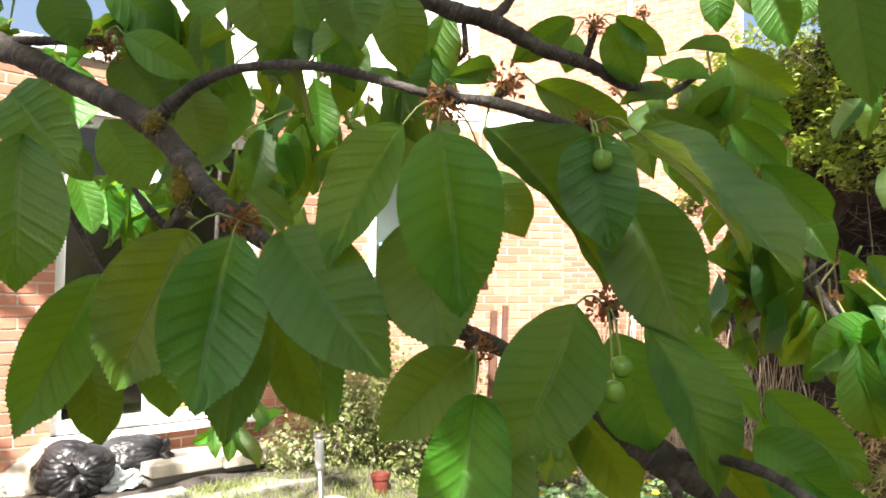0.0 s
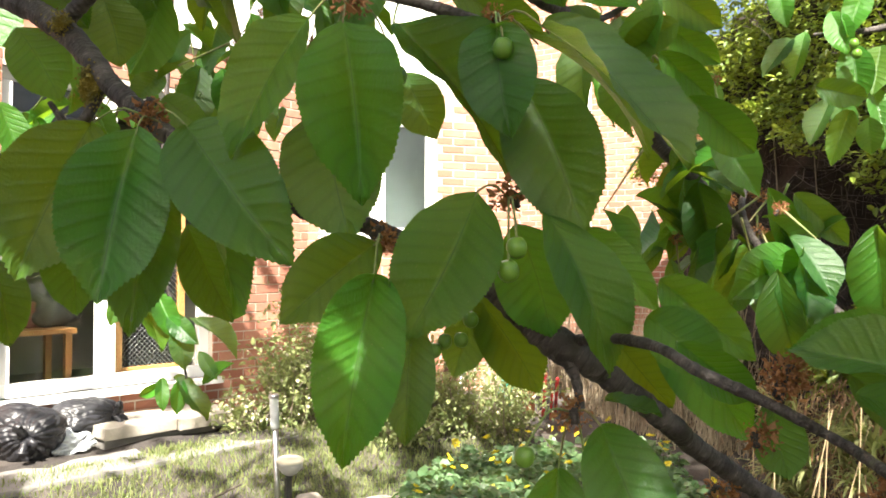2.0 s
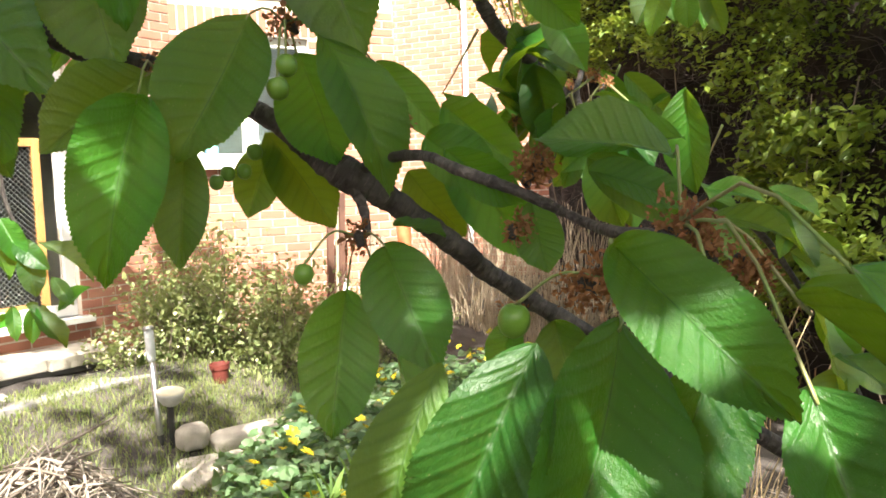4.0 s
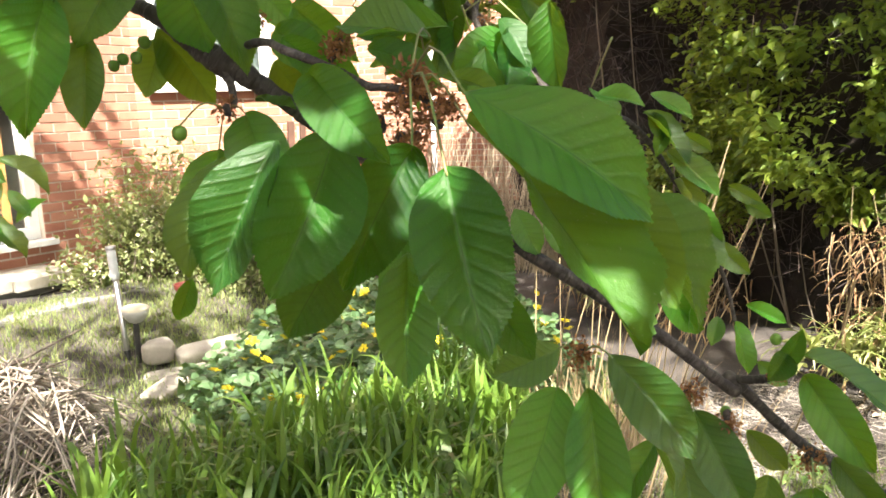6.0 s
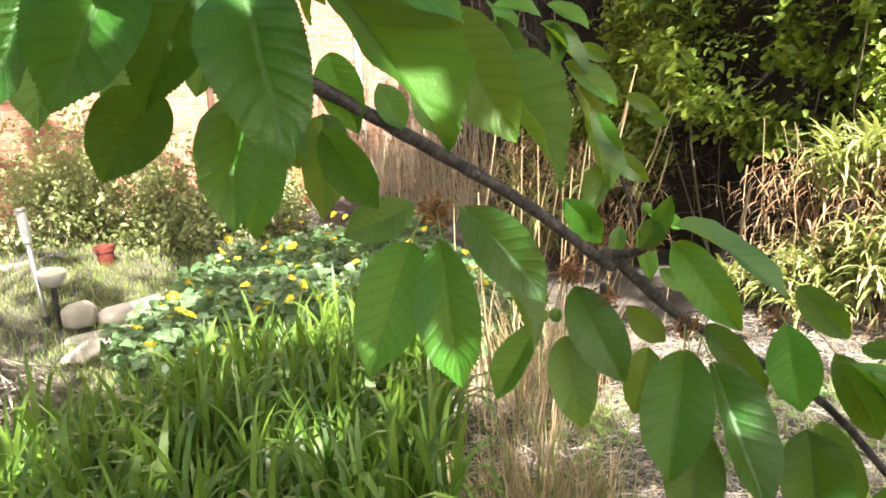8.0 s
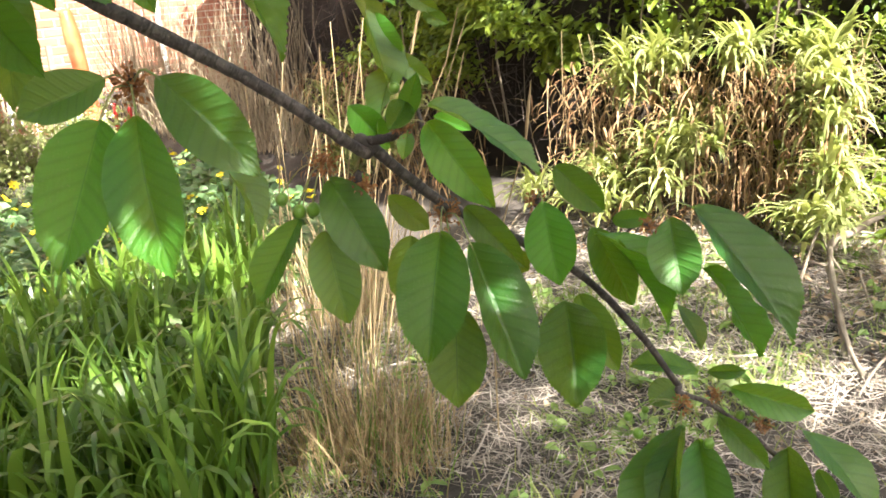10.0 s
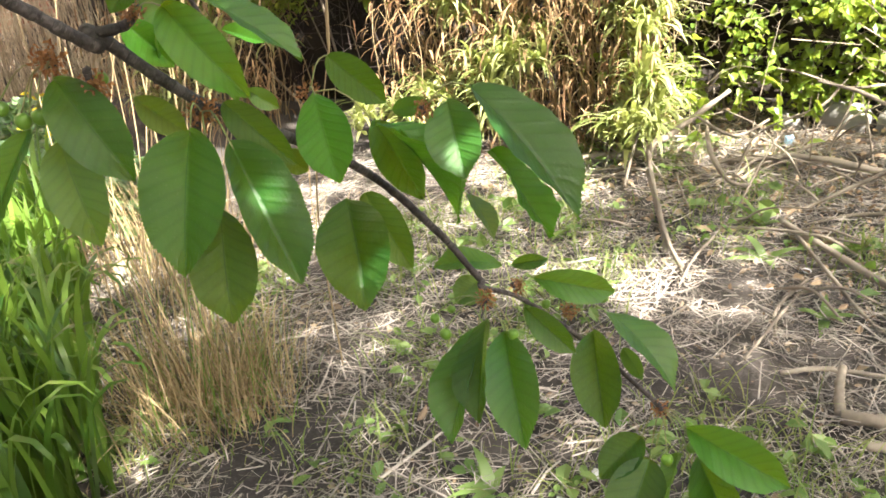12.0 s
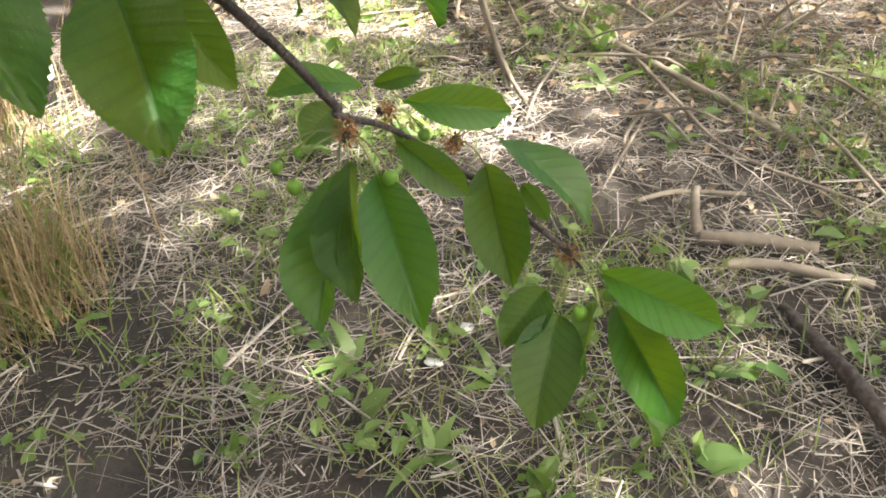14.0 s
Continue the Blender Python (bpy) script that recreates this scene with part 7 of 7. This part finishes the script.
    tagged(sheet, "crumpled turquoise plastic sheet standing among the plants", "plastic sheet")


pots()


def reed_screen():
    rng = np.random.default_rng(111)
    s = thing("reed_screen", "screen of dry upright reeds at the end of the bed", "fence")
    for k in range(10):
        n = 70
        u = (k + rng.uniform(-0.1, 1.1, n)) / 10
        a = np.column_stack([0.95 + 1.25 * u + rng.normal(0, 0.09, n), 8.0 - 1.9 * u + rng.normal(0, 0.09, n)])
        a = grounded(a, -0.02)
        b = a + np.column_stack([rng.normal(0.04, 0.15, (n, 2)), rng.uniform(0.3, 1.35, n)])
        part("reed_panel", rods("reed_panel", a, b, rng.uniform(0.002, 0.006, n), 0.03, 3), REED, s)


reed_screen()


def shrub(x, y, w, h, count, seed, label, flowers=0.0):
    rng = np.random.default_rng(seed)
    s = thing("shrub", label, "shrub", at=Matrix.Translation((x, y, float(ground_z(x, y)))))
    m = 46
    a = rng.normal(0, w * 0.16, (m, 3)) * np.array([1, 1, 0])
    b = np.column_stack([rng.normal(0, w * 0.34, (m, 2)), h * rng.uniform(0.5, 1.05, m)])
    part("stem", rods("stem", a - np.array([0, 0, 0.02]), b, rng.uniform(0.002, 0.006, m), 0.08, 5), TWIG, s)
    k = rng.integers(0, m, count)
    t = rng.uniform(0.12, 1.03, (count, 1)) ** 0.8
    p = a[k] + (b[k] - a[k]) * t + rng.normal(0, 0.085, (count, 3))
    p[:, 2] = np.abs(p[:, 2])
    part("foliage", small_leaves("foliage", p, rng.normal(0, 1, (count, 3)), np.array([0, 0, 0.8]) + rng.normal(0, 0.6, (count, 3)), rng.gamma(5, 0.0068, count), 0.55), SHRUB, s)
    if flowers:
        f = int(count * flowers)
        part("blossom", small_leaves("blossom", p[:f] + rng.normal(0, 0.03, (f, 3)), rng.normal(0, 1, (f, 3)), rng.normal(0, 1, (f, 3)), rng.uniform(0.015, 0.035, f), 0.8), PALE, s, "small pale blossom")


PALE = stuff_mat("pale_blossom", (0.62, 0.58, 0.50), (0.5, 0.44, 0.38), (0.55, 0.5, 0.3), 20, 80, 0.7, 0.0, island=True, thin=0.2, thin_colour=(0.7, 0.65, 0.5))
shrub(-1.16, 5.82, 0.50, 0.60, 3000, 121, "loose leafy shrub with pale flowers against the wall", 0.06)
shrub(-0.95, 6.00, 0.72, 0.92, 3700, 122, "twiggy green shrub with small leaves beside the wall", 0.03)
shrub(-0.48, 5.98, 0.70, 0.66, 3200, 123, "twiggy green shrub with small leaves beside the wall", 0.03)
shrub(-0.04, 6.15, 0.60, 0.42, 2200, 127, "twiggy green shrub with small leaves beside the wall", 0.05)
shrub(0.42, 6.30, 0.7, 0.52, 2600, 124, "low leafy plant at the back of the bed", 0.12)
shrub(-1.46, 5.62, 0.26, 0.20, 600, 125, "low plant with pale flowers at the corner of the step", 0.25)
shrub(-0.40, 5.80, 0.5, 0.24, 1500, 128, "low green growth under the shrubs", 0.02)
shrub(-3.25, 4.25, 0.4, 0.5, 700, 126, "low weeds against the wall", 0.0)


def bag(x, y, z, size, turn, seed, label):
    b = thing("rubbish_bag", label, "bag", "rubbish bags by the wall", at=pose(x, y, z, 0, 0, turn))
    bm = bmesh.new()
    bmesh.ops.create_icosphere(bm, subdivisions=6, radius=0.5)
    knot = Vector((0.62, -0.62, 0.10)).normalized()
    side = knot.cross(Vector((0, 0, 1))).normalized()
    rise = side.cross(knot)
    for v in bm.verts:
        p = v.co.copy()
        d = p.normalized()
        far = math.acos(max(-1, min(1, d.dot(knot))))
        a = math.atan2(d.dot(rise), d.dot(side))
        ray = a * 8 + 2.2 * noise.noise(p * 4 + Vector((seed, 0, 0)))
        pleat = (abs(math.sin(ray)) ** 0.6 - 0.6) * 0.10 * math.exp(-far * 0.85) * min(1, far * 2)
        crease = -0.11 * (1 - min(1, 4.5 * abs(noise.noise(p * 4.5 + Vector((seed, 2, 0)))))) - 0.06 * (1 - min(1, 4 * abs(noise.noise(p * 11 + Vector((0, seed, 1))))))
        r = 1 + pleat + 0.35 * crease + 0.16 * noise.noise(p * 2.4 + Vector((0, 0, seed)))
        v.co = Vector((p.x * size[0] * r, p.y * size[1] * r, max(-0.40, p.z) * size[2] * r + 0.40 * size[2]))
    for f in bm.faces:
        f.smooth = True
    part("body", bm, BAG, b)
    at = Vector((knot.x * size[0] * 0.47, knot.y * size[1] * 0.47, knot.z * size[2] * 0.5 + 0.40 * size[2]))
    for k, (dx, dz, fat) in enumerate(((0.02, -0.10, 0.035), (0.05, 0.09, 0.028), (-0.06, -0.05, 0.022))):
        end = at + knot * 0.06 + side * dx + Vector((0, 0, dz))
        mid = (at + end) / 2 + knot * 0.02
        part("neck", tube("neck", [(*at, 0.018), (*mid, 0.02), (*(mid.lerp(end, 0.6)), fat), (*end, fat * 0.5)], 14, 12, 0.5), BAG, b, "gathered knotted neck")


bag(-2.66, 4.86, 0.24, (0.56, 0.44, 0.38), -20, 1, "full black rubbish bag with creased plastic")
bag(-2.48, 5.24, 0.30, (0.50, 0.34, 0.28), 45, 4, "tied black rubbish bag beside the step")


def by_the_wall():
    """A leaning slab and a bag of clear film beside the black bags."""
    slab = part("leaning_slab", box_bm((0.44, 0.05, 0.42), (0, 0, 0.20), 0.012), STONE, None, at=pose(-3.02, 4.74, 0.20, -24, 0, 30))
    tagged(slab, "buff paving slab leaning beside the rubbish bags", "slab")
    film_mat, t, p = tree_of("clear_film")
    p.inputs["Base Color"].default_value, p.inputs["Roughness"].default_value = (0.46, 0.49, 0.51, 1), 0.22
    bumped(t, p, noise_of(t, 30.0, 4.0), 0.8, 0.02)
    heap = part("clear_bag", blob("clear_bag", (0.30, 0.22, 0.16), 8.8, 0.55, 5), film_mat, None, at=pose(-2.46, 4.98, 0.30, 4, -6, 30))
    tagged(heap, "crumpled clear plastic bag between the rubbish bags", "bag")


by_the_wall()


def steps():
    for s0, s1, o0, o1, z0, z1, label in ((2.24, 2.74, 0.06, 0.50, 0.31, 0.39, "pale concrete step slab under the window"), (2.745, 3.22, 0.05, 0.53, 0.305, 0.385, "pale concrete step slab under the window"), (2.26, 3.20, 0.08, 0.44, 0.15, 0.304, "dark brick plinth under the step slab"), (0.6, 3.4, 0.56, 1.0, 0.05, 0.25, "worn concrete path along the wall")):
        ob = part("step_slab", box_bm((s1 - s0, o1 - o0, z1 - z0), ((s0 + s1) / 2, -(o0 + o1) / 2, (z0 + z1) / 2), 0.012), STONE if z0 > 0.25 else CONCRETE, None, at=WALL_POSE)
        tagged(ob, label, "slab", "slabs along the wall")


steps()


def indoors():
    """What shows through the low window: a wooden guard with dark mesh, a shelf and a table."""
    g = thing("wooden_guard", "orange wooden frame with dark hexagon mesh behind the glass", "guard", at=WALL_POSE)
    for x, z, a, b in ((2.62, 1.25, 0.06, 1.3), (3.12, 1.25, 0.06, 1.3), (2.87, 0.64, 0.44, 0.08), (2.87, 1.87, 0.44, 0.06)):
        part("rail", box_bm((a, 0.04, b), (x, 0.20, z), 0.005), WOOD, g)
    ends = []
    for k in range(-12, 34):
        for way in (1, -1):
            lo = [2.65, 0.68 + k * 0.04] if way > 0 else [3.09, 0.68 + k * 0.04]
            hi = [lo[0] + way * 0.44, lo[1] + 0.44]
            for p, q in ((lo, hi), (hi, lo)):
                for edge, beyond in ((0.68, p[1] < 0.68), (1.84, p[1] > 1.84)):
                    if beyond and p[1] != q[1]:
                        f = (edge - p[1]) / (q[1] - p[1])
                        p[0], p[1] = p[0] + f * (q[0] - p[0]), edge
            if hi[1] - lo[1] > 0.01 and 2.64 < lo[0] < 3.1 and 2.64 < hi[0] < 3.1:
                ends.append(((lo[0], 0.20 + 0.004 * way, lo[1]), (hi[0], 0.20 + 0.004 * way, hi[1])))
    part("mesh", rods("mesh", np.array([p for p, q in ends]), np.array([q for p, q in ends]), np.full(len(ends), 0.006), 0.0, 1), BLACK, g, "dark wire mesh")
    t = thing("side_table", "low wooden table with clutter inside the room", "table", at=WALL_POSE)
    part("tabletop", box_bm((0.7, 0.5, 0.04), (2.1, 0.75, 0.95), 0.006), WOOD, t)
    for x in (1.8, 2.4):
        for y in (0.55, 0.95):
            part("leg", box_bm((0.05, 0.05, 0.46), (x, y, 0.70), 0.005), WOOD, t)
    heap = part("cloth_heap", blob("cloth_heap", (0.5, 0.4, 0.42), 5.5, 0.5, 4), stuff_mat("grey_green_cloth", (0.10, 0.10, 0.08), (0.05, 0.05, 0.045), None, 6, 60, 0.9, 0.003), None, at=WALL_POSE @ Matrix.Translation((2.32, 0.85, 1.13)))
    tagged(heap, "heap of grey-green cloth on the indoor table", "cloth")
    sofa = thing("armchair", "dark armchair inside the room", "chair", at=WALL_POSE)
    dark = stuff_mat("dark_fabric", (0.05, 0.045, 0.04), (0.035, 0.03, 0.03), None, 5, 80, 0.9, 0.001)
    for name, size, at in (("seat", (0.8, 0.7, 0.28), (1.7, 1.7, 0.62)), ("backrest", (0.8, 0.2, 0.75), (1.7, 2.1, 0.95)), ("armrest", (0.16, 0.7, 0.5), (1.25, 1.7, 0.75)), ("armrest", (0.16, 0.7, 0.5), (2.15, 1.7, 0.75))):
        part(name, box_bm(size, at, 0.05), dark, sofa)
    for k, (x, y, w, h, m) in enumerate(((2.0, 0.7, 0.22, 0.12, CREAM), (2.25, 0.8, 0.18, 0.2, CLAY), (1.92, 0.9, 0.2, 0.26, STEEL))):
        ob = part("household_box", box_bm((w, 0.2, h), (x, y, 0.97 + h / 2), 0.012), m, None, at=WALL_POSE)
        tagged(ob, "small household box on the indoor table", "box", "boxes on the table")
    ob = part("ornament", lathe("ornament", [(0.001, 1.76), (0.05, 1.76), (0.06, 1.84), (0.03, 1.92), (0.04, 1.98), (0.001, 1.99)], 16), stuff_mat("blue_glaze", (0.12, 0.35, 0.55), (0.2, 0.45, 0.6), None, 10, 60, 0.2, 0.0), None, at=KITCHEN_POSE @ Matrix.Translation((0.33, 0.17, 0)))
    tagged(ob, "pale blue ornament on the kitchen window ledge", "ornament")
    ob = part("window_ledge", box_bm((1.03, 0.2, 0.04), (0.672, 0.215, 1.74), 0.006), UPVC, None, at=KITCHEN_POSE)
    tagged(ob, "white inner window ledge", "ledge", kind="structure")
    pipe = part("drainpipe", lathe("drainpipe", [(0.036, 0.05), (0.036, 7.3)], 12), UPVC, None, at=FAR_POSE @ Matrix.Translation((1.75, -0.07, 0)))
    tagged(pipe, "slim white drainpipe on the brick wall", "pipe")


indoors()
for x, y, a in ((1.42, 0.74, 0.4), (1.31, 0.74, 1.6), (2.6, 0.9, 0.2)):
    ob = part("paper_scrap", blob("paper_scrap", (0.045, 0.03, 0.012), x * 5, 0.5, 2), stuff_mat("white_paper", (0.75, 0.75, 0.74), (0.66, 0.66, 0.66), None, 40, 200, 0.9, 0.001), None, at=pose(x, y, float(ground_z(x, y)) + 0.02, 20, 10, a * 57))
    tagged(ob, "crumpled scrap of white paper on the soil", "scrap", "paper scraps")


# ---- bricks of the house wall ----
def brick_mesh(length):
    me = bpy.data.meshes.new("brick")
    bm = box_bm((length, 0.03, 0.0645), (0, 0, 0), 0.0025)
    bm.to_mesh(me)
    bm.free()
    me.materials.append(BRICK)
    return me


def bricks(wall, s0, s1, top, openings, near, kitchen):
    shape = brick_mesh(0.215)
    rng = random.Random(3)
    verts, faces, made = [], [], 0

    def block(a, b, lo, hi, y):
        k = len(verts)
        for i in (0, 1):
            for j in (0, 1):
                for m in (0, 1):
                    c = 0.002 if j == 0 else 0
                    verts.append(((a + c, b - c)[i], (y - 0.015, y + 0.015)[j], (lo + c, hi - c)[m]))
        faces.extend([(k, k + 4, k + 5, k + 1), (k, k + 1, k + 3, k + 2), (k + 4, k + 6, k + 7, k + 5), (k + 1, k + 5, k + 7, k + 3), (k, k + 2, k + 6, k + 4)])
    for row in range(int((top - 0.16) / 0.075)):
        z = 0.16 + row * 0.075 + 0.0375
        s = s0 - (0.1125 if row % 2 else 0)
        while s < s1 - 0.03:
            a, b = max(s + 0.005, s0), min(s + 0.22, s1)
            s += 0.225
            for o in openings:
                if o[2] - 0.04 < z < o[3] + 0.03:
                    if a < o[0] < b:
                        b = o[0] - 0.003
                    if a < o[1] < b:
                        a = o[1] + 0.003
            if any(o[0] - 0.02 < (a + b) / 2 < o[1] + 0.02 and o[2] - 0.035 < z < o[3] + 0.03 for o in openings) or b - a < 0.04:
                continue
            if kitchen and z > KITCHEN_WINDOW[3] and a < 1.27:
                continue
            x, y = (a + b) / 2, -0.002 + rng.uniform(-0.0015, 0.0015)
            if made < near[2] and near[0] < x < near[1] and 0.5 < z < 2.2 and b - a > 0.2:
                made += 1
                part("brick", shape, None, wall, at=Matrix.Translation((x, y, z)) @ Matrix.Rotation(rng.gauss(0, 0.004), 4, "Y"))
            else:
                block(a, b, z - 0.032, z + 0.032, y)
    if kitchen:
        for k in range(17):
            block(0.004 + k * 0.075, 0.069 + k * 0.075, KITCHEN_WINDOW[3] + 0.012, KITCHEN_WINDOW[3] + 0.227, -0.002 + rng.uniform(-0.0015, 0.0015))
    me = fast_mesh("brickwork", np.array(verts), np.array(faces), False)
    tagged(part("brickwork", me, BRICKWORK, wall), kind="stuff")


BRICKWORK = stuff_mat("red_brickwork", (0.41, 0.18, 0.115), (0.49, 0.245, 0.165), (0.29, 0.115, 0.075), 6, 90, 0.9, 0.003, island=True)
for wall, row, near in zip(HOUSES, WALLS, ((3.28, 4.2, 150), (0.0, 1.6, 150), (0, 0, 0))):
    bricks(wall, *row[3:], near, row[0] == "wall_kitchen")
